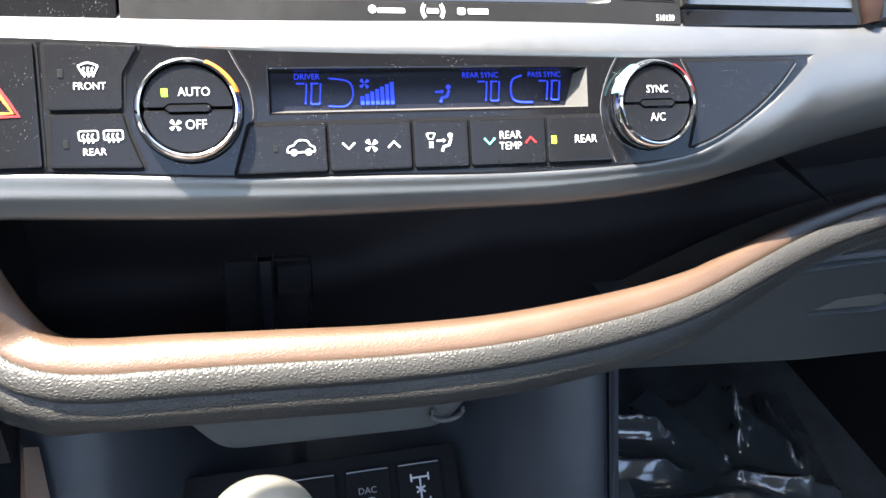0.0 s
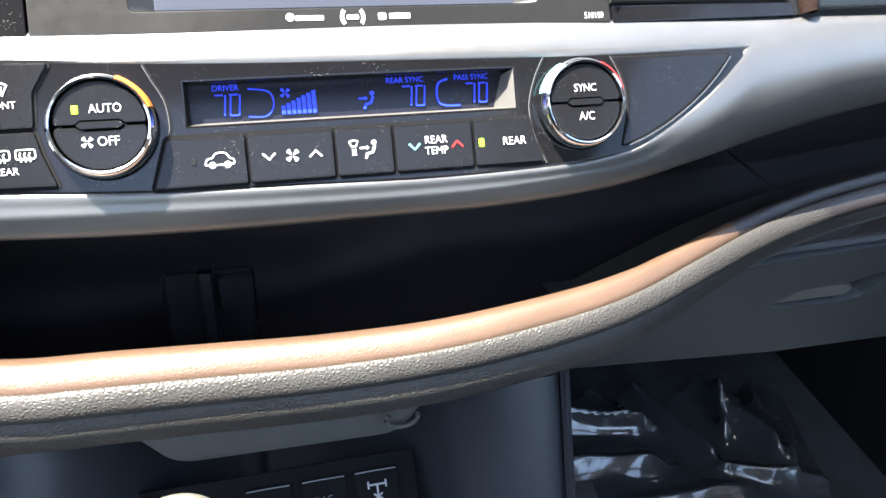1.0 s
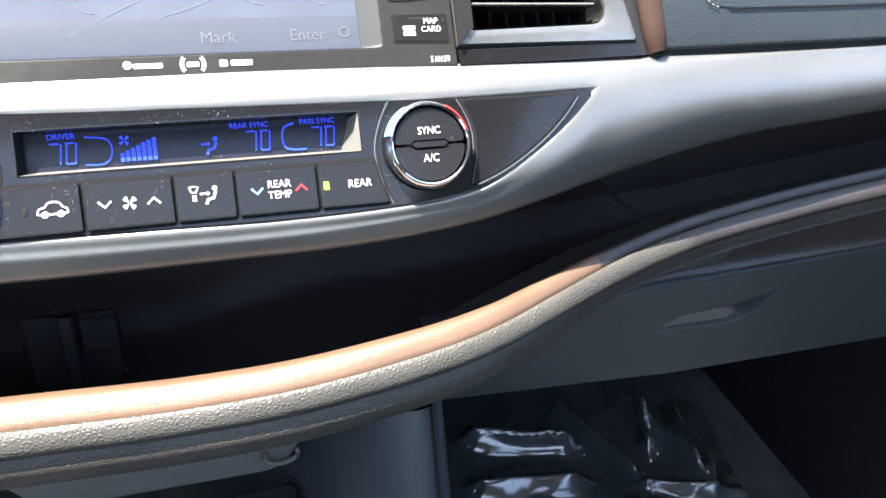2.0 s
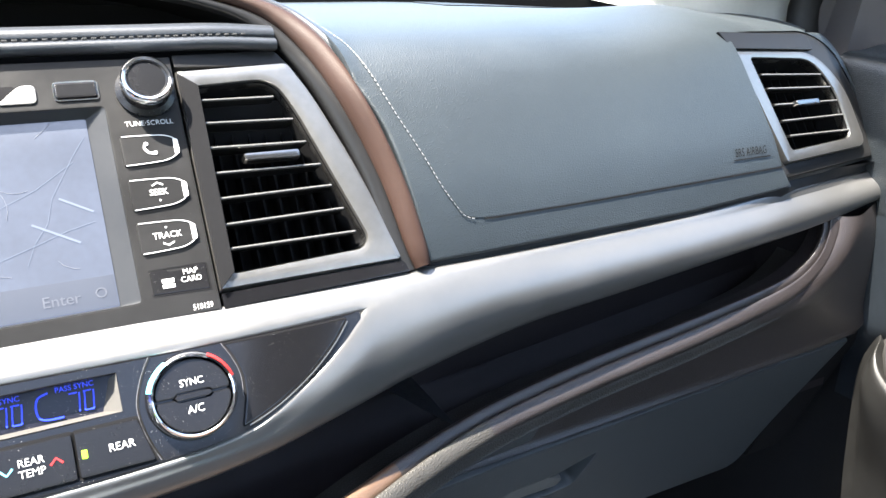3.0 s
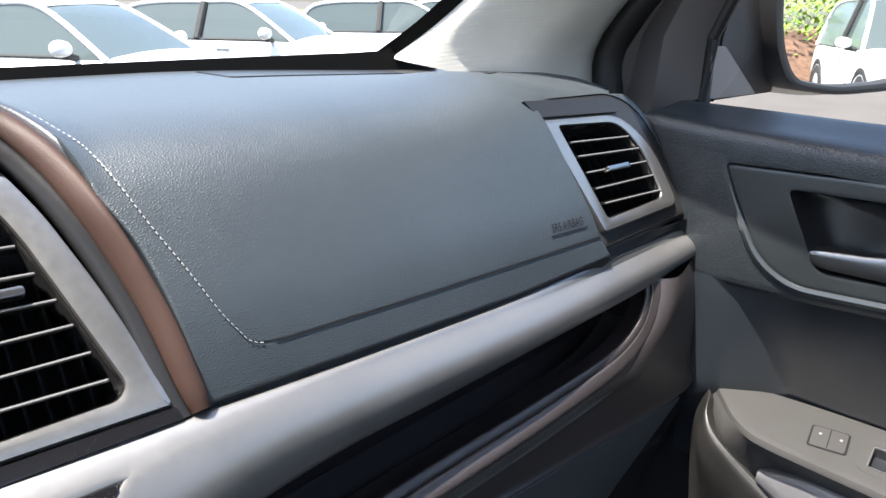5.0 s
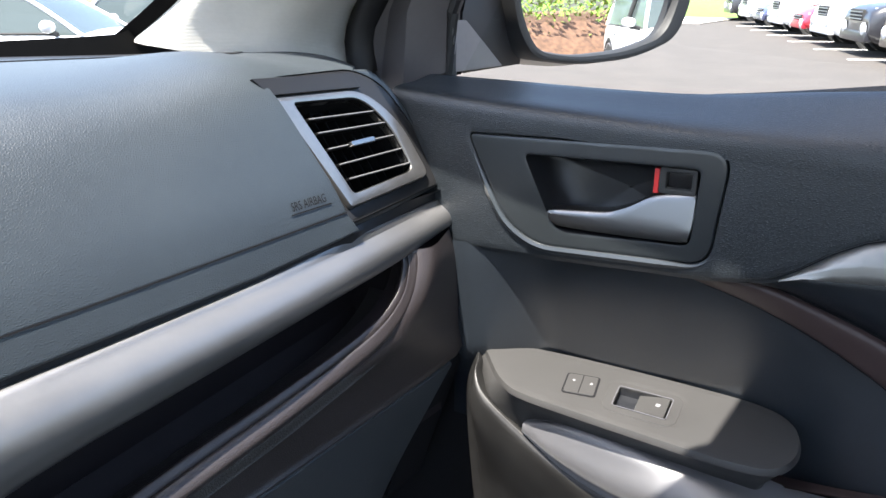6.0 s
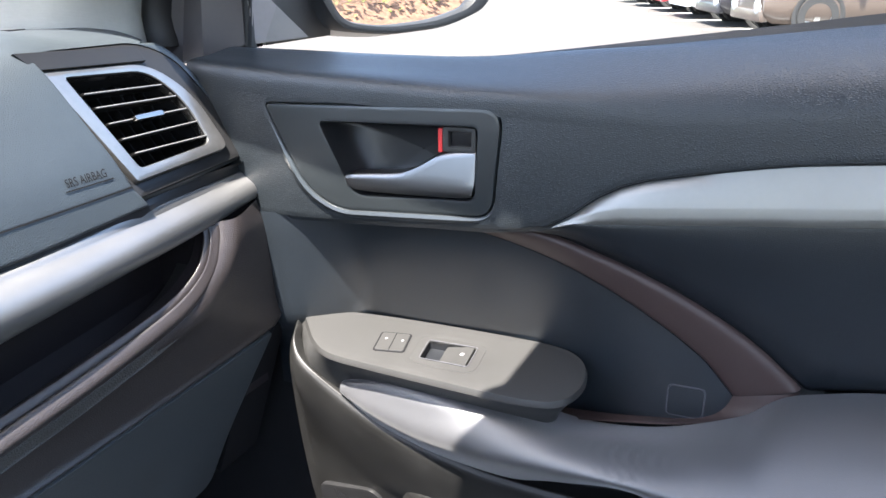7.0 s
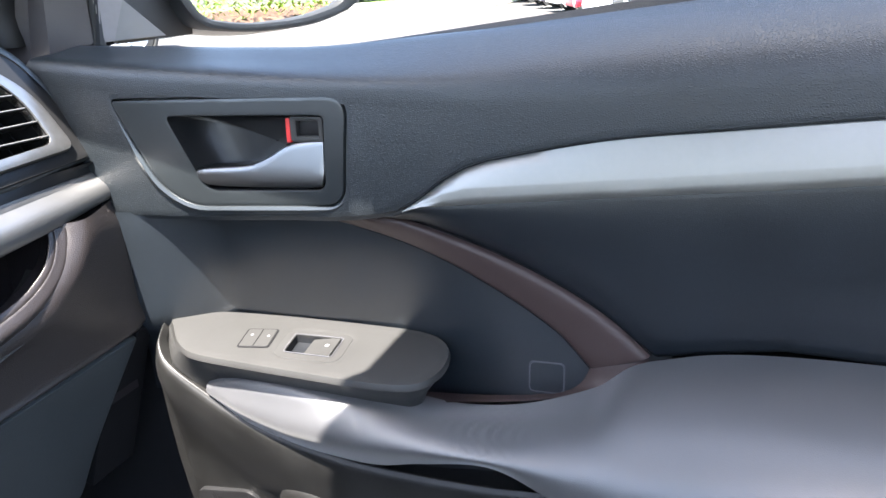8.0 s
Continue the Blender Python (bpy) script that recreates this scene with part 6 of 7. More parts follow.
for p in ledge:
    f = min(1, max(0, (0.37 - p[1]) / 0.06))
    g = min(1, max(0, (p[1] - 0.27) / 0.06))
    inx = 0.006 + 0.024 * f
    rows.append(spline([p + np.array((inx, 0, -0.004)), p + np.array((0.004, 0, 0.001)), p, p + np.array((-0.003, 0.001, -0.007)), (p[0] * 0.7 + 0.838 * 0.3 - 0.002, p[1] + 0.004 * g, p[2] - 0.033), (p[0] * 0.3 + 0.846 * 0.7, p[1] - 0.002 * g, p[2] - 0.078), (0.853, p[1] - 0.016 * g, 0.785), (0.866, p[1] - 0.040 * g, 0.62), (0.876, p[1] - 0.055 * g, 0.45)], 3))
part("lower_skin", loft(rows), SKIN, door, "scuffed grey lower door skin", 1.2)
part("pull_hollow", loft([[(0.884, y, 0.914), (0.872, y, 0.905), (0.868, y, 0.885), (0.840, y, 0.884)] for y in np.linspace(0.30, -0.70, 20)]), INNER, door, "dark hollow of the grip")
grille_face = lambda u, v, w: np.array((0.846 + 0.06 * (0.80 - v) - w, u, v))
grille = part("speaker_grille", sheet(rounded([(0.340, 0.797), (0.268, 0.812), (0.215, 0.74), (0.25, 0.64), (0.32, 0.68)], 0.012), grille_face, h=0.006, edge=0.002, step=0.02), BEZEL, door, "fine speaker grille")
part("grille_holes", ribbon([[(0.318 - 0.0032 * k, 0.797 - 0.001 * k), (0.310 - 0.0032 * k, 0.775 - 0.001 * k), (0.302 - 0.0032 * k, 0.753 - 0.001 * k)] for k in range(24)], 0.0013, grille_face, 0.0005), SHADE, grille)
part("bottle_holder", loft([[(0.850 - 0.016 * math.sin(t) * f, 0.190 - 0.046 * math.cos(t), z) for t in np.linspace(0, math.pi, 15)] for z, f in ((0.842, 0.1), (0.838, 0.75), (0.828, 1.0), (0.76, 1.05), (0.62, 1.0))]), SKIN, door, "rounded bulge of the bottle holder", 1.2)
part("outer_panel", loft([[(0.99, y, 1.225), (1.02, y, 1.15), (1.035, y, 0.95), (1.03, y, 0.55), (0.99, y, 0.35)] for y in np.linspace(0.47, -0.70, 8)]), BEZEL, door)

# corner inside the window and the frame's rubber
part("corner_trim", loft([[(0.900, 0.60, 1.222), (0.926, 0.535, 1.222), (0.912, 0.492, 1.216), (0.918, 0.470, 1.230), (0.928, 0.448, 1.242), (0.945, 0.444, 1.244)], [(0.902, 0.585, 1.30), (0.928, 0.52, 1.30), (0.914, 0.485, 1.30), (0.918, 0.467, 1.30), (0.928, 0.446, 1.30), (0.945, 0.442, 1.30)], [(0.895, 0.51, 1.40), (0.918, 0.45, 1.40), (0.906, 0.43, 1.40), (0.908, 0.412, 1.40), (0.916, 0.395, 1.40), (0.935, 0.39, 1.40)], [(0.80, 0.25, 1.58), (0.81, 0.20, 1.58), (0.805, 0.18, 1.58), (0.812, 0.16, 1.58), (0.82, 0.14, 1.58), (0.84, 0.14, 1.58)]]), TAUPE, door, "dark corner trim of the window frame", 0.5)
part("corner_inner", loft([[(0.94, 0.57, 1.215), (0.949, 0.443, 1.238)], [(0.94, 0.56, 1.32), (0.949, 0.441, 1.32)], [(0.93, 0.50, 1.43), (0.936, 0.39, 1.41)]]), RUBBER, door)
part("frame_rubber", tube([(0.932, 0.444, 1.238), (0.932, 0.442, 1.30), (0.920, 0.39, 1.40), (0.825, 0.14, 1.585), (0.805, 0.05, 1.60)], 0.006), RUBBER, door)


# ---- cabin shell ----
def pill(t):
    """Edges of the pillar beside the windscreen, from its foot up."""
    return spline([(0.757, 0.715, 1.270), (0.771, 0.640, 1.315), (0.768, 0.500, 1.400), (0.725, 0.280, 1.517), (0.700, 0.137, 1.590)], 5)[t], spline([(0.908, 0.566, 1.238), (0.908, 0.556, 1.30), (0.903, 0.435, 1.42), (0.845, 0.250, 1.53), (0.790, 0.137, 1.59)], 5)[t]


def pillar(s, name):
    fx = lambda p: (p[0] if s > 0 else 2 * MID - p[0], p[1], p[2])
    rows = []
    for t in range(21):
        a, b = pill(t)
        a, b = np.array(a), np.array(b)
        m = (a + b) / 2 + np.array((-0.012, -0.045, -0.006)) * (1 - 0.4 * t / 20)
        rows.append([fx(q) for q in spline([a + (0.012, 0.03, 0.004), a, a * 0.7 + m * 0.3 + (-0.004, -0.012, 0), m, b * 0.7 + m * 0.3 + (-0.002, -0.008, 0), b, b + (0.05, 0.012, 0)], 4)])
    p = setting(name, loft(rows), FABRIC, "light grey fabric windscreen pillar trim", "pillar", 1.2)
    seal = loft([[fx(np.array(pill(t)[1]) + (0.016 + 0.0185 * math.cos(a), -0.012 + 0.0185 * math.sin(a), 0.0)) for a in np.linspace(0, math.tau, 14)[:-1]] for t in range(21)], True, ends=True)
    setting(name + "_seal", seal, RUBBER, "black rubber door seal", "seal")
    return p


pillar(1, "pillar_right")
pillar(-1, "pillar_left")
# windscreen with its black border
ws = setting("windscreen", loft([[(MID + k * (0.66 - 0.02 * t), 0.80 - 0.70 * t + (0.05 + 0.11 * t) * (1 - k * k), 1.243 + 0.365 * t + 0.012 * math.sin(math.pi * t)) for k in np.linspace(-1, 1, 13)] for t in np.linspace(0, 1, 9)]), GLASS, "clear curved windscreen", "windscreen")
ws.visible_shadow = False
setting("windscreen_border", loft([[(MID + k * 0.655, 0.715 + 0.03 * (1 - k * k), 1.245), (MID + k * 0.655, 0.722 + 0.03 * max(0, 1 - k * k), 1.2785 + 4.2 * max(0, abs(k) * 0.655 - 0.618) ** 2)] for k in np.linspace(-1.07, 1.07, 41)]), FRIT, "black border of the windscreen", "windscreen")
edge_r = [np.array(pill(t)[0]) + (0.002, 0.012, 0.002) for t in range(21)]
for s in (1, -1):
    line = [(q[0] if s > 0 else 2 * MID - q[0], q[1], q[2]) for q in edge_r]
    setting("windscreen_edge", loft([[(q[0] + s * 0.03, q[1] + 0.02, q[2]), q, (q[0] - s * 0.010, q[1] + 0.012, q[2] + 0.006)] for i, q in enumerate(line)]), FRIT, "black border of the windscreen", "windscreen")
setting("cowl", loft([[(x, 0.72, 1.255), (x, 0.86, 1.22), (x, 1.0, 1.19)] for x in np.linspace(-0.72, 0.94, 8)]), RUBBER, "black cowl below the windscreen", "cowl")
def header(x0, x1, y0, z0, z1, back_):
    """Front of the roof, bowed forwards over the windscreen; its unseen edge is set to shade the gear knob and sill."""
    xs = np.linspace(x0, x1, 25)
    fr = [0.137 - back_ + 0.135 * max(0, 1 - ((x - MID) / 0.45) ** 4) + 0.04 * max(0, (x - 0.70) / 0.1) for x in xs]
    return loft([[(x, y0, z0), (x, f - 0.006, z0), (x, f, z0 + 0.006), (x, f, z1), (x, y0, z1)] for x, f in zip(xs, fr)], True, ends=True)


# unseen roof; the opening in it is added to let sky light reach the armrest
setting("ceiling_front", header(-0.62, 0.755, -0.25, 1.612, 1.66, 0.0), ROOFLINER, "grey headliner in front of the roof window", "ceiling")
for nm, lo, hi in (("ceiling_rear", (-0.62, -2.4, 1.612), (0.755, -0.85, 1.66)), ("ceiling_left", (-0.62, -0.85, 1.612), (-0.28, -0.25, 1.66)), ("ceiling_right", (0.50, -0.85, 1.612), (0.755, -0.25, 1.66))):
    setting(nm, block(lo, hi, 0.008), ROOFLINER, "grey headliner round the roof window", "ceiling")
CARPAINT = mat("grey_car_paint", (0.10, 0.095, 0.09), 0.25, metal=0.6, coat=0.8)
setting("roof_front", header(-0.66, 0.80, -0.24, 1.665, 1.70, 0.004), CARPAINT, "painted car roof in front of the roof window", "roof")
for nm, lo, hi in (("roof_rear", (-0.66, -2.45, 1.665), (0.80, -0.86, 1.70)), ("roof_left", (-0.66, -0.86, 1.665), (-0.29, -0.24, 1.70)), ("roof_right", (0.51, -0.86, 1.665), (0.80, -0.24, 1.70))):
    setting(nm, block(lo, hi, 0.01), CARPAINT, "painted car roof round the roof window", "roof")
setting("floor", block((-0.80, -2.4, 0.36), (1.02, 1.15, 0.40)), CARPET, "black carpeted car floor", "floor")
setting("firewall", loft([[(x, 1.12, 0.40), (x, 0.98, 0.44), (x, 0.90, 0.62), (x, 0.86, 0.86), (x, 0.70, 1.02)] for x in np.linspace(-0.80, 0.98, 6)]), CARPET, "black carpeted bulkhead", "bulkhead")
setting("kick_panel", loft([[(0.925, 0.25, z), (0.905, 0.36, z), (0.905, 0.47, z), (0.93, 1.12, z)] for z in (0.38, 0.8, 1.05, 1.215)]), RUBBER, "black panel beside the footwell", "wall")
setting("wall_rear", block((-0.78, -2.46, 0.36), (1.0, -2.40, 1.15)), INNER, "rear wall of the cabin", "wall")
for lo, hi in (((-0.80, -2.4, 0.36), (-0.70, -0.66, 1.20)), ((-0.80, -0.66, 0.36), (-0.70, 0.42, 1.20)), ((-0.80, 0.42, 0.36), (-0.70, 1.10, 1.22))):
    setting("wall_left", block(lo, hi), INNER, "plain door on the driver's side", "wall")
setting("wall_right", block((0.95, -2.4, 0.36), (1.0, -0.68, 1.22)), INNER, "plain rear door", "wall")
for x0, x1, nm in ((-0.72, -0.62, "left"), (0.845, 0.945, "right")):
    setting("pillar_middle_" + nm, loft([[(x0, -0.72, 1.2), (x1, -0.72, 1.2), (x1, -0.55, 1.2), (x0, -0.55, 1.2), (x0, -0.72, 1.2)], [(x0 * 0.88 + 0.013, -0.76, 1.63), (x1 * 0.88 + 0.013, -0.76, 1.63), (x1 * 0.88 + 0.013, -0.62, 1.63), (x0 * 0.88 + 0.013, -0.62, 1.63), (x0 * 0.88 + 0.013, -0.76, 1.63)]]), ROOFLINER, "grey middle pillar", "pillar")
gl = setting("window_right", loft([[(0.950 - 0.155 * t, y, 1.225 + 0.385 * t) for y in np.linspace(0.45 - 0.33 * t, -0.66, 4)] for t in np.linspace(0, 1, 5)]), GLASS, "clear side window", "window")
gl.visible_shadow = False

# ---- centre console ----
con = thing("centre_console", (MID, 0.35, 0.7), "black centre console with leather wings and a switch row", "console")
CY = table((-0.115, 0.376), (-0.098, 0.366), (-0.078, 0.362), (-0.055, 0.372), (-0.035, 0.398), (-0.015, 0.445), (0.02, 0.490), (0.10, 0.490), (0.130, 0.462), (0.152, 0.420), (0.172, 0.383), (0.192, 0.360), (0.212, 0.347), (0.228, 0.343), (0.236, 0.345))
rows = []
for x in np.linspace(-0.112, 0.236, 60):
    rows.append([(x + 0.02 * max(0, 0.92 - z) * (1 if x > 0.1 else -1) * abs(x - MID) / 0.12, CY(x) + 0.45 * (z - 0.922) + 0.10 * max(0, 0.87 - z) * (abs(x - MID) < 0.06), z) for z in np.linspace(0.916, 0.60, 10)])
part("console_skin", loft(rows), CONSOLE, con, "smooth black leather console wings", 1.2)
ridge = [(0.236 + 0.02 * max(0, 0.92 - z), 0.341 + 0.45 * (z - 0.922), z) for z in np.linspace(0.945, 0.60, 10)]
part("ridge", loft([[(p[0] - 0.001, p[1] - 0.001, p[2]), (p[0] + 0.0005, p[1] - 0.0002, p[2]), (p[0] + 0.0018, p[1] - 0.0030, p[2]), (p[0] + 0.0050, p[1] - 0.0022, p[2]), (p[0] + 0.0062, p[1] + 0.001, p[2]), (p[0] + 0.007, p[1] + 0.004, p[2])] for p in ridge]), CONSOLE, con, "piped edge of the console wing", 1.0)
part("console_side", loft([[(p[0] + 0.006, p[1] + 0.002, p[2]), (0.262, 0.50, p[2]), (0.27, 0.95, p[2])] for p in ridge]), CARPET, con)
part("stowage_box", sheet(rounded([(-0.006, 0.8485, 0.014), (0.143, 0.8435, 0.016), (0.162, 0.885), (-0.032, 0.895)], 0.006), lambda u, v, w: np.array((u, 0.382 - w + 0.15 * (0.85 - v), v)), h=0.10, edge=0.005, step=0.02, w=0.004), GREYBOX, con, "grey plastic underside of the tray")
part("wire_loop", tube([(0.142 + 0.011 * math.cos(t), 0.372, 0.866 + 0.008 * math.sin(t)) for t in np.linspace(2.6, 6.6, 16)], 0.0016), GREYBOX, con, "loop of grey cable")
swf = lambda u, v, w: np.array((u, 0.366 - 1.0 * v * 0.75 - 0.66 * w, 0.827 - v * 0.66 + 0.75 * w))
for u0, kind in ((0.035, 0), (0.0715, 1), (0.107, 2)):
    k = part("switch", sheet(rect(u0, 0.0, u0 + 0.030, 0.040, 0.002), swf, h=0.006, edge=0.001, step=0.02, w=0.003), SHADE, con, "black console switch")
    # highlight on the switch's edge, drawn as a pale line
    part("switch_edge", ribbon([[(u0 + 0.001, 0.001), (u0 + 0.015, 0.0008), (u0 + 0.029, 0.001)]], 0.0008, swf, 0.0036), PALE, k)
    flip = lambda u, v, w: swf(u, -v, w)
    if kind == 1:
        part("switch_print", words("DAC", 0.0060, flip, u0 + 0.014, -0.014, 0.0036), PALE, k)
        part("switch_print", ribbon([arc((u0 + 0.016, -0.024), 0.005, 30, 200)], 0.001, flip, 0.0036), LABEL, k)
    if kind == 2:
        part("switch_print", ribbon([[(u0 + 0.009, -0.010), (u0 + 0.015, -0.010), (u0 + 0.021, -0.010)], [(u0 + 0.009, -0.026), (u0 + 0.015, -0.026), (u0 + 0.021, -0.026)], [(u0 + 0.015, -0.010), (u0 + 0.015, -0.018), (u0 + 0.015, -0.026)], [(u0 + 0.012, -0.016), (u0 + 0.015, -0.018), (u0 + 0.018, -0.020)], [(u0 + 0.012, -0.020), (u0 + 0.015, -0.018), (u0 + 0.018, -0.016)]] + [[(u0 + q, r), (u0 + q, r - 0.002), (u0 + q, r - 0.005)] for q in (0.009, 0.021) for r in (-0.0075, -0.0235)], 0.0012, flip, 0.0036), LABEL, k)
part("switch_bed", sheet(rect(-0.045, -0.010, 0.150, 0.06, 0.004), swf, h=0.01, edge=0.001, step=0.03), SHADE, con)
shift = thing("gear_lever", (0.015, 0.24, 0.80), "beige gear lever knob standing on the console", "gear lever")
part("knob", spin([(0.0, 0.0281), (0.008, 0.0275), (0.015, 0.0245), (0.0205, 0.018), (0.0235, 0.009), (0.024, 0.0), (0.022, -0.010), (0.016, -0.022), (0.010, -0.03)], (0.017, 0.215, 0.971), (0.06, -0.12, 1.0), 36), KNOB, shift)
part("shaft", tube([(0.017, 0.208, 0.975), (0.015, 0.225, 0.88), (0.012, 0.245, 0.765)], 0.009), CHROME, shift)
part("console_top", loft([[(x, 0.345, 0.80), (x, 0.10, 0.74), (x, -0.5, 0.72)] for x in np.linspace(-0.06, 0.28, 6)]), BLACK2, con)

# ---- footwell ----
film = bmesh.new()
vs = {}
NX, NY = 170, 130
# folds: two ends, height and half width
FOLDS = (((0.60, 0.80), (0.66, 0.62), 0.020, 0.009), ((0.70, 0.80), (0.745, 0.60), 0.026, 0.010), ((0.74, 0.78), (0.70, 0.66), 0.018, 0.008), ((0.44, 0.74), (0.60, 0.70), 0.024, 0.013), ((0.42, 0.66), (0.58, 0.63), 0.016, 0.016), ((0.80, 0.74), (0.76, 0.58), 0.020, 0.010), ((0.52, 0.80), (0.56, 0.72), 0.018, 0.007), ((0.66, 0.60), (0.80, 0.55), 0.012, 0.012), ((0.50, 0.58), (0.68, 0.56), 0.010, 0.015))
for i in range(NX + 1):
    for j in range(NY + 1):
        y = 0.44 + (0.355 - 0.050 * i / NX) * j / NY
        x = 0.275 + (0.525 + 0.27 * (y - 0.54)) * i / NX
        p = Vector((x * 6, y * 8, 0.3))
        z = 0.414 + 0.010 * noise.noise(p) + 0.004 * noise.noise(p * 3.1)
        for (ax, ay), (bx, by), h_, wd in FOLDS:
            q = Vector((x - ax + 0.012 * noise.noise(p * 1.5), y - ay))
            ab = Vector((bx - ax, by - ay))
            t_ = q.dot(ab) / ab.length_squared
            off_ = abs(q.x * ab.y - q.y * ab.x) / ab.length
            z += 1.7 * h_ * math.exp(-((off_ / wd) ** 1.3)) * math.exp(-max(0, abs(t_ - 0.5) - 0.4) ** 2 * 40)
        vs[i, j] = film.verts.new((x + 0.006 * noise.noise(p * 2 + Vector((3, 0, 0))), y + 0.006 * noise.noise(p * 2.2), z))
for i in range(NX):
    for j in range(NY):
        film.faces.new((vs[i, j], vs[i + 1, j], vs[i + 1, j + 1], vs[i, j + 1]))
tagged(new("plastic_sheet", finish(film, "plastic_sheet", FILM, 3)), "crumpled glossy plastic floor protector lying in the footwell", "plastic sheet")
part("console_edge", loft([[(-0.108, 0.352, 0.905), (-0.106, 0.348, 0.905), (-0.100, 0.352, 0.900)], [(-0.112, 0.335, 0.870), (-0.108, 0.330, 0.870), (-0.096, 0.334, 0.866)], [(-0.118, 0.318, 0.830), (-0.112, 0.312, 0.830), (-0.090, 0.316, 0.826)], [(-0.126, 0.29, 0.77), (-0.118, 0.285, 0.77), (-0.084, 0.288, 0.766)]]), RIMBROWN, con, "brown leather edge of the console")


# ---- outdoors ----
# the car park lies a little lower than the zero of the cabin
LOW = -0.19
ASPHALT = mat("sunlit_asphalt", (0.050, 0.0430, 0.0375), 0.9, grain=(120, 2.0, "fine"), var=0.12, var_scale=1.5)
ground = setting("ground", block((-120, -120, LOW - 0.4), (160, 160, LOW)), ASPHALT, "pale worn asphalt of a car park", "ground")
LINE = mat("white_road_paint", (0.75, 0.74, 0.70), 0.8, var=0.1)
TINT = mat("tinted_car_glass", (0.055, 0.070, 0.070), 0.10, spec=0.35)
TYRE = mat("tyre_rubber", (0.02, 0.02, 0.02), 0.8)
ALLOY = mat("alloy_rim", (0.45, 0.45, 0.46), 0.3, metal=1.0)
LAMP = mat("headlamp_glass", (0.55, 0.56, 0.58), 0.08, coat=1.0)


def paint(name, c):
    return mat(name, c, 0.35, coat=0.4, rvar=0.02)


def car(name, label, colour, suv=False, group="parked cars"):
    """A parked car along +x, its nose at +x, standing on the ground at the origin."""
    c = thing(name, (0, 0, 0), label, "car", group)
    m = paint(name + "_paint_" + str(len(bpy.data.materials)), colour)
    ln, hw = (4.9, 0.98) if suv else (4.8, 0.91)
    hb, hr = (1.12, 1.85) if suv else (0.95, 1.45)
    hood = 1.08 if suv else 0.90
    k = ln / 4.8
    body = []
    prof = [(-2.4, 0.55, hb - 0.10), (-2.3, 0.35, hb), (-1.7, 0.25, hb + 0.02), (-0.6, 0.25, hb), (0.6, 0.25, hb - 0.01), (1.05, 0.25, hood + 0.03), (1.7, 0.25, hood - 0.02 + 0.02 * suv), (2.2, 0.28, hood - 0.14 + 0.08 * suv), (2.38, 0.36, hood - 0.30 + 0.14 * suv), (2.42, 0.45, hood - 0.42 + 0.1 * suv)]
    for x, z0, z1 in prof:
        w = hw * (1 - 0.10 * max(0, (abs(x) - 1.6) / 0.8) ** 2)
        body.append(spline([(x * k, -w * 0.90, z0), (x * k, -w, z0 + 0.2 * (z1 - z0)), (x * k, -w, z0 + 0.7 * (z1 - z0)), (x * k, -w * 0.93, z1 - 0.02), (x * k, -w * 0.6, z1 + 0.02), (x * k, 0, z1 + 0.035), (x * k, w * 0.6, z1 + 0.02), (x * k, w * 0.93, z1 - 0.02), (x * k, w, z0 + 0.7 * (z1 - z0)), (x * k, w, z0 + 0.2 * (z1 - z0)), (x * k, w * 0.90, z0)], 2))
    part("body", loft(body, ends=False), m, c, "", 0.9)
    part("nose", loft([body[-1], [(2.42 * k, 0, 0.5)] * len(body[-1])]), m, c)
    part("tail", loft([body[0], [(-2.4 * k, 0, 0.6)] * len(body[0])]), m, c)
    ro = (-1.65, -1.35, -0.2, 0.35, 1.10) if not suv else (-2.15, -1.95, -0.2, 0.35, 1.0)
    rx = np.array(ro) * k
    zz = (hb, hr - 0.07, hr, hr - 0.05, hood + 0.04)
    arch = spline(list(zip(rx, zz)), 6)
    half = lambda z: hw * (0.91 - 0.23 * max(0, min(1, (z - hb) / (hr - hb))))
    g = bmesh.new()
    loft([[(x, -half(z), z - 0.012), (x, -half(z) * 0.6, z + 0.004), (x, 0, z + 0.012), (x, half(z) * 0.6, z + 0.004), (x, half(z), z - 0.012)] for x, z in arch], bm=g)
    for s in (-1, 1):
        loft([[(x, s * hw * 0.91, min(hb - 0.03, z - 0.02)), (x, s * half(z), z - 0.012)] for x, z in arch], bm=g)
    part("glasshouse", g, TINT, c, "dark tinted windows", 0.5)
    top = [(x, z) for x, z in arch if rx[1] - 0.15 < x < rx[3] + 0.10]
    part("roof", loft([[(x, y * half(z) * 1.02, z + 0.016 - 0.02 * abs(y) ** 3) for y in np.linspace(-1, 1, 9)] for x, z in top]), m, c, "", 1.0)
    for s in (-1, 1):
        part("roof_rail", tube([(x, s * half(z) * 1.0, z - 0.02) for x, z in arch], 0.030), m, c, "painted pillars and roof rail")
        part("door_pillar", tube([(-0.25 * k, s * hw * 0.70, hr - 0.03), (-0.30 * k, s * hw * 0.92, hb)], 0.05), TYRE, c, "dark door pillar")
        mi = part("mirror", tube([(0.80 * k - 0.02 * q, s * (hw + 0.02 + 0.21 * q), hb + 0.075 + 0.02 * q) for q in (0.0, 0.08, 0.25, 0.5, 0.75, 0.92, 1.0)], (0.03, 0.055, 0.072, 0.078, 0.074, 0.055, 0.02), 12), m, c, "painted door mirror")
        part("mirror_foot", tube([(0.80 * k, s * (hw - 0.06), hb - 0.01), (0.80 * k, s * (hw + 0.10), hb + 0.02)], 0.035), TYRE, mi, "black mirror foot")
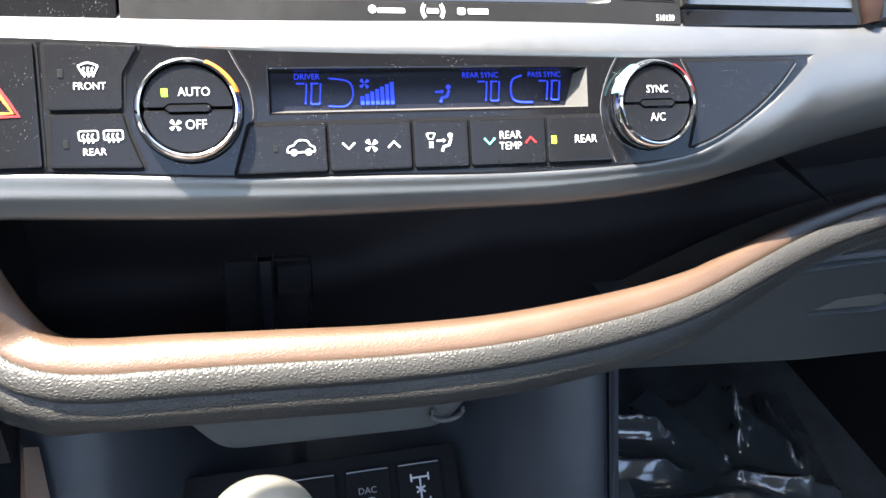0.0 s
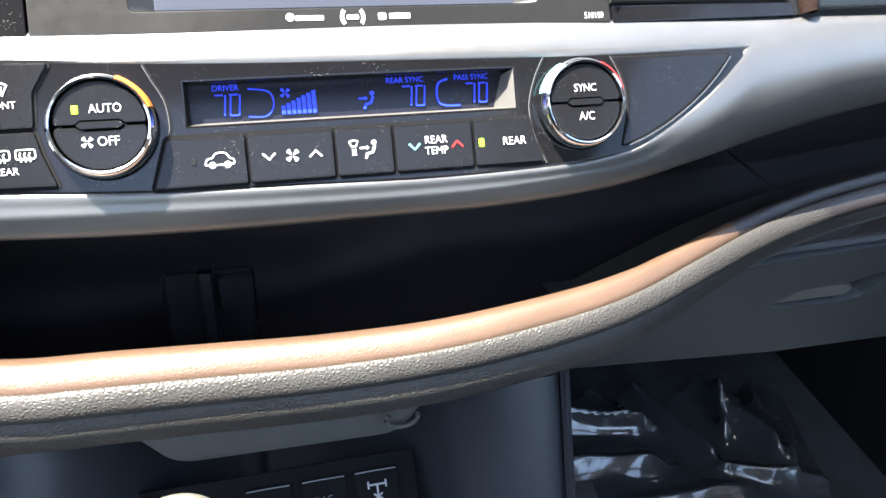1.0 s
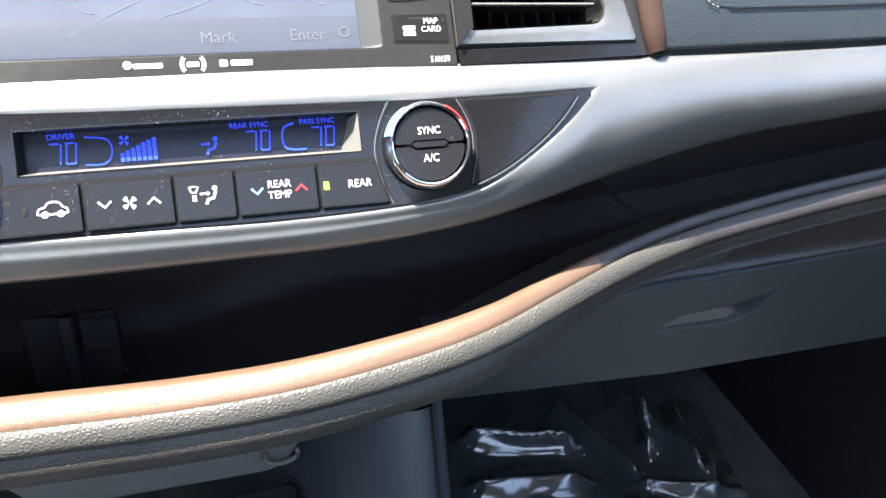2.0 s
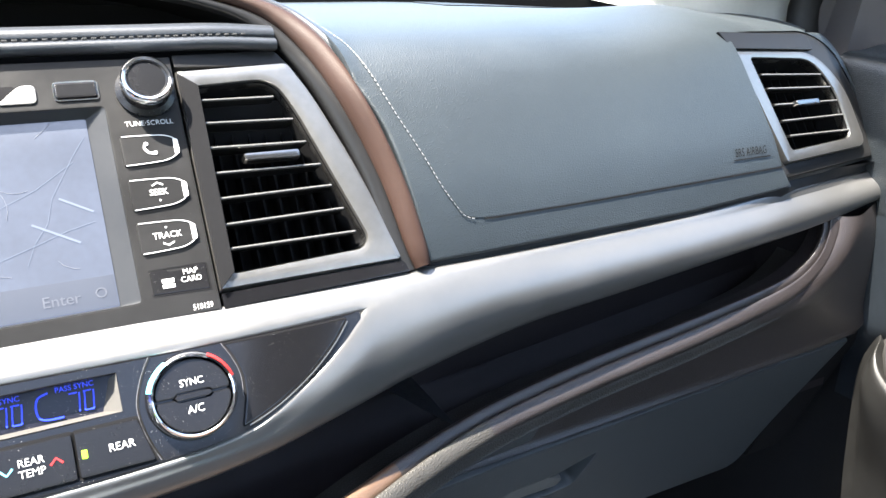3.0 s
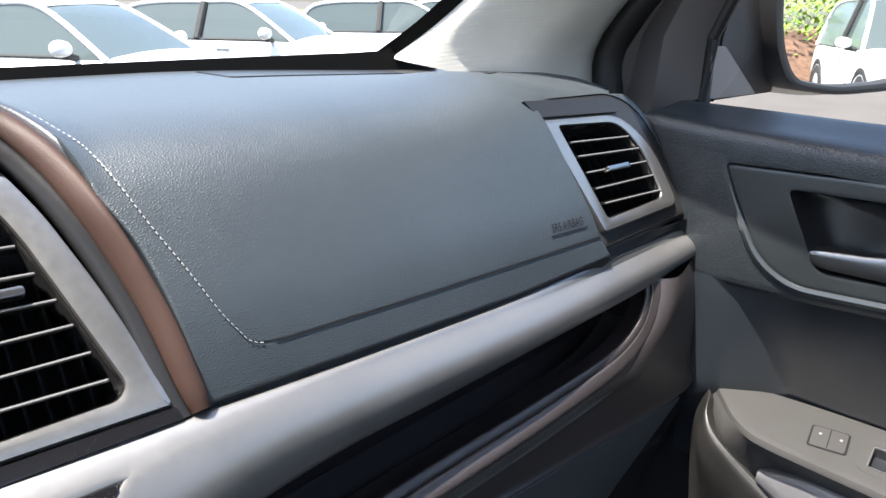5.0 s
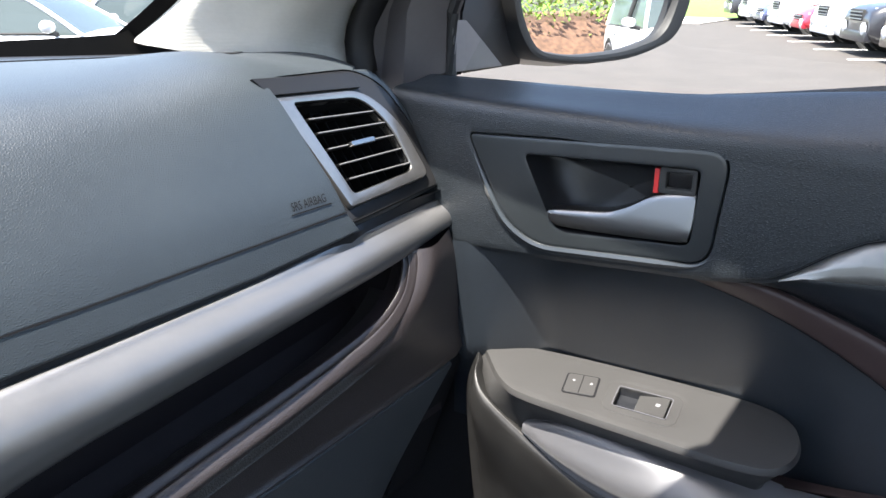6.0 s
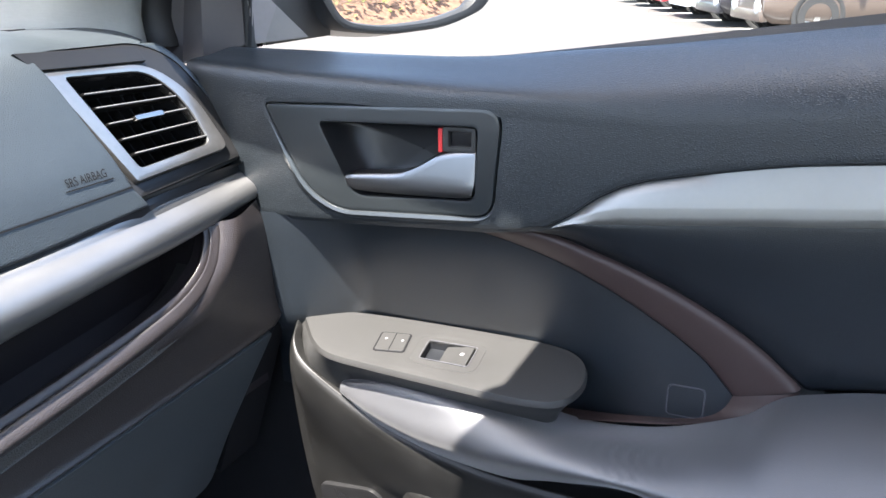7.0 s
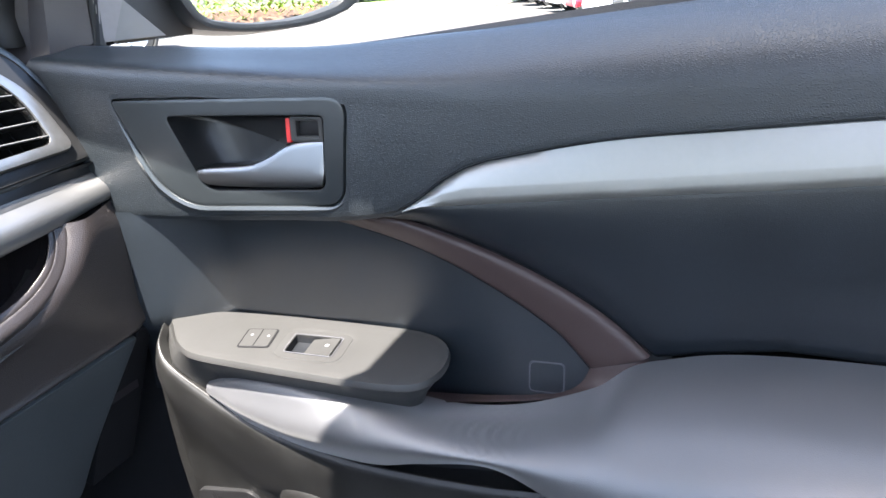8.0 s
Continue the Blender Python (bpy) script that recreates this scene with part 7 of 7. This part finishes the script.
        part("window_sill", tube([(x, s * hw * 0.925, hb - 0.005) for x in np.linspace(rx[0] + 0.25, rx[4] - 0.35, 6)], 0.016, 6), TYRE, c, "dark window sill strip")
        part("headlight", spin([(0.001, -0.05), (0.10, -0.02), (0.13, 0.05), (0.12, 0.12)], (2.28 * k, s * hw * 0.68, hood - 0.28 + 0.1 * suv), (-1, 0, -0.2), 12), LAMP, c, "clear headlight")
        for y in (0.1, -0.95):
            part("door_handle", block((y * k - 0.10, s * hw - 0.02, hb - 0.13), (y * k + 0.10, s * hw + 0.025, hb - 0.10), 0.01), m, c)
        for x in (-1.42, 1.45):
            r = 0.40 if suv else 0.34
            wh = part("wheel", spin([(r * 0.62, -0.11), (r * 0.95, -0.11), (r, -0.07), (r, 0.07), (r * 0.95, 0.11), (r * 0.62, 0.11)], (x * k, s * (hw - 0.10), r), (0, 1, 0), 28), TYRE, c)
            part("wheel_arch", spin([(r * 1.02, -0.06), (r * 1.20, -0.05), (r * 1.24, 0.012), (r * 1.10, 0.022), (r * 1.0, 0.0)], (x * k, s * hw, r), (0, s, 0), 28), TYRE, c, "dark wheel arch")
            part("rim", spin([(r * 0.66, 0.10), (r * 0.60, 0.06), (r * 0.25, 0.05), (r * 0.12, 0.09), (0.001, 0.09)], (x * k, s * (hw - 0.10), r), (0, s, 0), 20), ALLOY, wh)
    for s in (-1, 1):
        part("fog_lamp", spin([(0.001, -0.02), (0.085, -0.02), (0.13, 0.0), (0.15, 0.04)], (2.475 * k, s * hw * 0.66, 0.56 if suv else 0.42), (-1, 0, 0.1), 14), LAMP, c, "pale fog lamp surround")
    for q in range(3):
        part("grille_bar", block((2.43 * k, -hw * 0.40, hood - 0.43 + 0.1 * suv + 0.07 * q), (2.455 * k, hw * 0.40, hood - 0.405 + 0.1 * suv + 0.07 * q), 0.008), ALLOY, c, "bright grille bar")
    part("grille", block((2.36 * k, -hw * 0.42, hood - 0.46 + 0.1 * suv), (2.44 * k, hw * 0.42, hood - 0.24 + 0.12 * suv), 0.03), TYRE, c, "dark grille")
    part("bumper", block((2.30 * k, -hw * 0.86, 0.30), (2.47 * k, hw * 0.86, 0.52), 0.05), m, c)
    return c


def put(c, x, y, turn):
    c.matrix_basis = pose(x, y, LOW, 0, 0, turn)
    return c


# white saloons across the lane ahead
sal = put(car("saloon", "white saloon parked nose out in a row", (0.62, 0.62, 0.615)), 2.5, 9.0, -52)
for x, y, a in ((5.4, 10.6, -52), (8.6, 11.2, -36), (-0.9, 7.6, -52), (12.6, 13.4, -36), (-4.2, 9.5, -52)):
    copy_thing(sal, pose(x, y, LOW, 0, 0, a))
# cars in the row beyond the lane, nose to the lane
BACK = np.array((0.43, -0.90))
row_cars = [((0.075, 0.056, 0.045), True, "brown utility car parked in a row"), ((0.022, 0.022, 0.027), True, "dark grey pickup parked in a row"), ((0.75, 0.75, 0.75), True, "tall white utility car parked in a row"), ((0.50, 0.02, 0.04), False, "red saloon parked in a row"), ((0.62, 0.62, 0.62), True, "silver utility car parked in a row"), ((0.05, 0.055, 0.11), False, "dark blue saloon parked in a row"), ((0.62, 0.63, 0.64), True, "pale silver utility car parked in a row"), ((0.03, 0.03, 0.035), True, "black utility car parked by the lawn")]
for n_, (c, s, l) in enumerate(row_cars):
    q = np.array((16.85, 2.06)) + (n_ + 0.35 * (n_ == 7)) * np.array((2.30, 1.10)) + BACK * 2.9
    put(car("utility_car" if s else "saloon", l, c, s), q[0], q[1], 115.5)
for k in range(8):
    x, y = 13.44 + 2.30 * k, 0.42 + 1.10 * k
    line = setting("parking_line", block((0, -0.06, 0.002), (5.0, 0.06, 0.006)), LINE, "white painted bay line", "road marking")
    line.matrix_basis = pose(x, y, LOW, 0, 0, -64.5)
CONCRETE = mat("pale_concrete", (0.36, 0.34, 0.30), 0.9, grain=(60, 1.0, "fine"), var=0.1, var_scale=2)
setting("pavement", block((30.0, 9.6, LOW), (35.0, 70.0, LOW + 0.05), 0.02), CONCRETE, "pale concrete pavement beside the car park", "pavement")
LAWN = mat("lawn", (0.10, 0.16, 0.03), 0.9, grain=(20, 10, "fine"), var=0.35, var_scale=3)
setting("lawn", block((35.0, 9.6, LOW), (70.0, 70.0, LOW + 0.06), 0.02), LAWN, "sunlit lawn behind the pavement", "lawn")


def bush(name, x0, x1, y0, y1, h, n, seed, colour, label):
    rng = random.Random(seed)
    m = mat(name + "_leaf_" + str(seed), colour, 0.6, var=0.4, var_scale=6)
    verts, faces = [], []
    for _ in range(n):
        x, y = rng.uniform(x0, x1), rng.uniform(y0, y1)
        z = h * (0.25 + 0.75 * rng.random() ** 0.6) * (0.8 + 0.2 * math.sin(x * 2.1) * math.cos(y * 1.7))
        a, b, s = rng.uniform(0, 6.28), rng.uniform(-0.9, 0.9), rng.uniform(0.05, 0.11)
        d = Vector((math.cos(a) * math.cos(b), math.sin(a) * math.cos(b), math.sin(b))) * s
        e = d.cross(Vector((0, 0, 1))).normalized() * s * 0.45
        o = Vector((x, y, z + LOW))
        k = len(verts)
        verts += [o - d, o + e, o + d, o - e]
        faces.append((k, k + 1, k + 2, k + 3))
    me = bpy.data.meshes.new(name)
    me.from_pydata([tuple(v) for v in verts], [], faces)
    me.materials.append(m)
    return tagged(new(name, me), label, "shrub", kind="stuff")


MULCH = mat("bark_mulch", (0.10, 0.052, 0.030), 0.95, grain=(30, 12, "fine"), var=0.5, var_scale=8)
bush("hedge", 0.5, 16.0, -21.0, -13.6, 3.1, 14000, 3, (0.16, 0.30, 0.02), "bright green hedge behind the car park")
setting("mulch_bed", loft([[(x, -7.6, LOW), (x, -8.2, 0.12), (x, -11.0, 0.45), (x, -14.0, 0.95), (x, -24.0, 1.1)] for x in np.linspace(0.3, 5.0, 12)] + [[(x, -12.6, LOW), (x, -12.8, 0.12), (x, -13.4, 0.45), (x, -14.0, 0.95), (x, -24.0, 1.1)] for x in np.linspace(5.6, 18, 12)]), MULCH, "brown bark mulch bank under the hedge", "flower bed")
put(car("utility_car", "white utility car parked beside a hedge", (0.78, 0.78, 0.77), True), 9.0, -9.6, 112)
put(car("utility_car", "dark utility car parked by the lawn", (0.03, 0.03, 0.035), True), 36.0, 18.5, 170)
# far trees that close the car park
for k, (x, y) in enumerate(((-14, 44), (2, 50), (18, 48), (36, 40), (48, 24), (52, 6))):
    tr = thing("tree", (x, y, LOW), "leafy green tree at the edge of the car park", "tree", "far trees")
    part("trunk", tube([(x, y, LOW), (x + 0.2, y, 2.0), (x, y + 0.2, 4.0), (x + 0.1, y, 5.5)], (0.25, 0.2, 0.14, 0.06)), mat("bark_%d" % k, (0.12, 0.09, 0.07), 0.9, var=0.3), tr)
    b = bush("crown", x - 3.5, x + 3.5, y - 3.5, y + 3.5, 7.5, 2500, 20 + k, (0.06, 0.13, 0.025), "")
    b.parent = tr
    b.matrix_parent_inverse = world_of(tr).inverted()

# ---- door mirror ----
mir = thing("door_mirror", (1.12, 0.46, 1.24), "black door mirror with a curved glass and chrome edge", "door mirror")
mf = lambda u, v, w: np.array((u - 0.287 * w, 0.43 - 0.30 * (u - 1.05) - 0.958 * w, v))
glass_line = rounded([(1.030, 1.40, 0.03), (1.038, 1.32), (1.047, 1.286), (1.067, 1.255, 0.02), (1.126, 1.245), (1.21, 1.247), (1.281, 1.262, 0.03), (1.304, 1.306), (1.312, 1.40, 0.03)], 0.03, 7)
shell = rounded([(1.014, 1.42, 0.03), (1.025, 1.321), (1.036, 1.278), (1.060, 1.245, 0.025), (1.128, 1.234), (1.232, 1.236), (1.306, 1.256, 0.03), (1.330, 1.300), (1.338, 1.42, 0.03)], 0.04, 8)
part("housing", sheet(shell, mf, h=0.045, edge=0.006, step=0.03, holes=[glass_line], w=0.008), RUBBER, mir, "black plastic housing")
MIRROR = mat("mirror_glass", (0.92, 0.93, 0.93), 0.01, metal=1.0)
part("mirror_glass", sheet(inset(glass_line if area2(glass_line) > 0 else glass_line[::-1], -0.002), lambda u, v, w: mf(u, v, w) + np.array((0, 0.02 * (v - 1.3), 0)), h=0.003, edge=0.0005, step=0.03, w=-0.004), MIRROR, mir, "mirror glass")
CAPGREY = mat("silver_mirror_paint", (0.45, 0.44, 0.43), 0.3, metal=0.5, coat=0.6)
sh = dense(shell if area2(shell) > 0 else shell[::-1], 0.02)
mid_ = sh.mean(0)
rows = [[mf(*q, w_) for q in (lambda r: list(r) + [r[0]])(mid_ + (sh - mid_) * k_)] for k_, w_ in ((1.0, -0.030), (1.06, -0.036), (1.07, -0.06), (0.98, -0.10), (0.75, -0.135), (0.2, -0.15))]
part("cap", loft(rows), CAPGREY, mir, "silver painted cap", 1.2)
arm_x = lambda d: [(0.952 + d, 0.452, 1.335), (0.952 + d, 0.445, 1.290), (0.965 + d * 0.9, 0.452, 1.237), (0.965 + d * 0.9, 0.52, 1.237), (0.952 + d, 0.52, 1.335)]
part("arm", loft([arm_x(0.0), arm_x(0.06), arm_x(0.13)]), RUBBER, mir, "black mirror arm", 0.5)
part("arm_cover", sheet(rounded([(0.928, 1.2925), (0.953, 1.2915), (1.024, 1.2405), (0.934, 1.2415)], 0.002), lambda u, v, w: np.array((u, 0.4425 - w, v)), h=0.004, edge=0.001, step=0.02, w=0.003), COVER, mir, "dark grey cover of the arm")
part("sail", loft([[(0.952, 0.520, 1.300), (0.955, 0.445, 1.300)], [(0.954, 0.52, 1.42), (0.957, 0.42, 1.40)]]), RUBBER, mir)
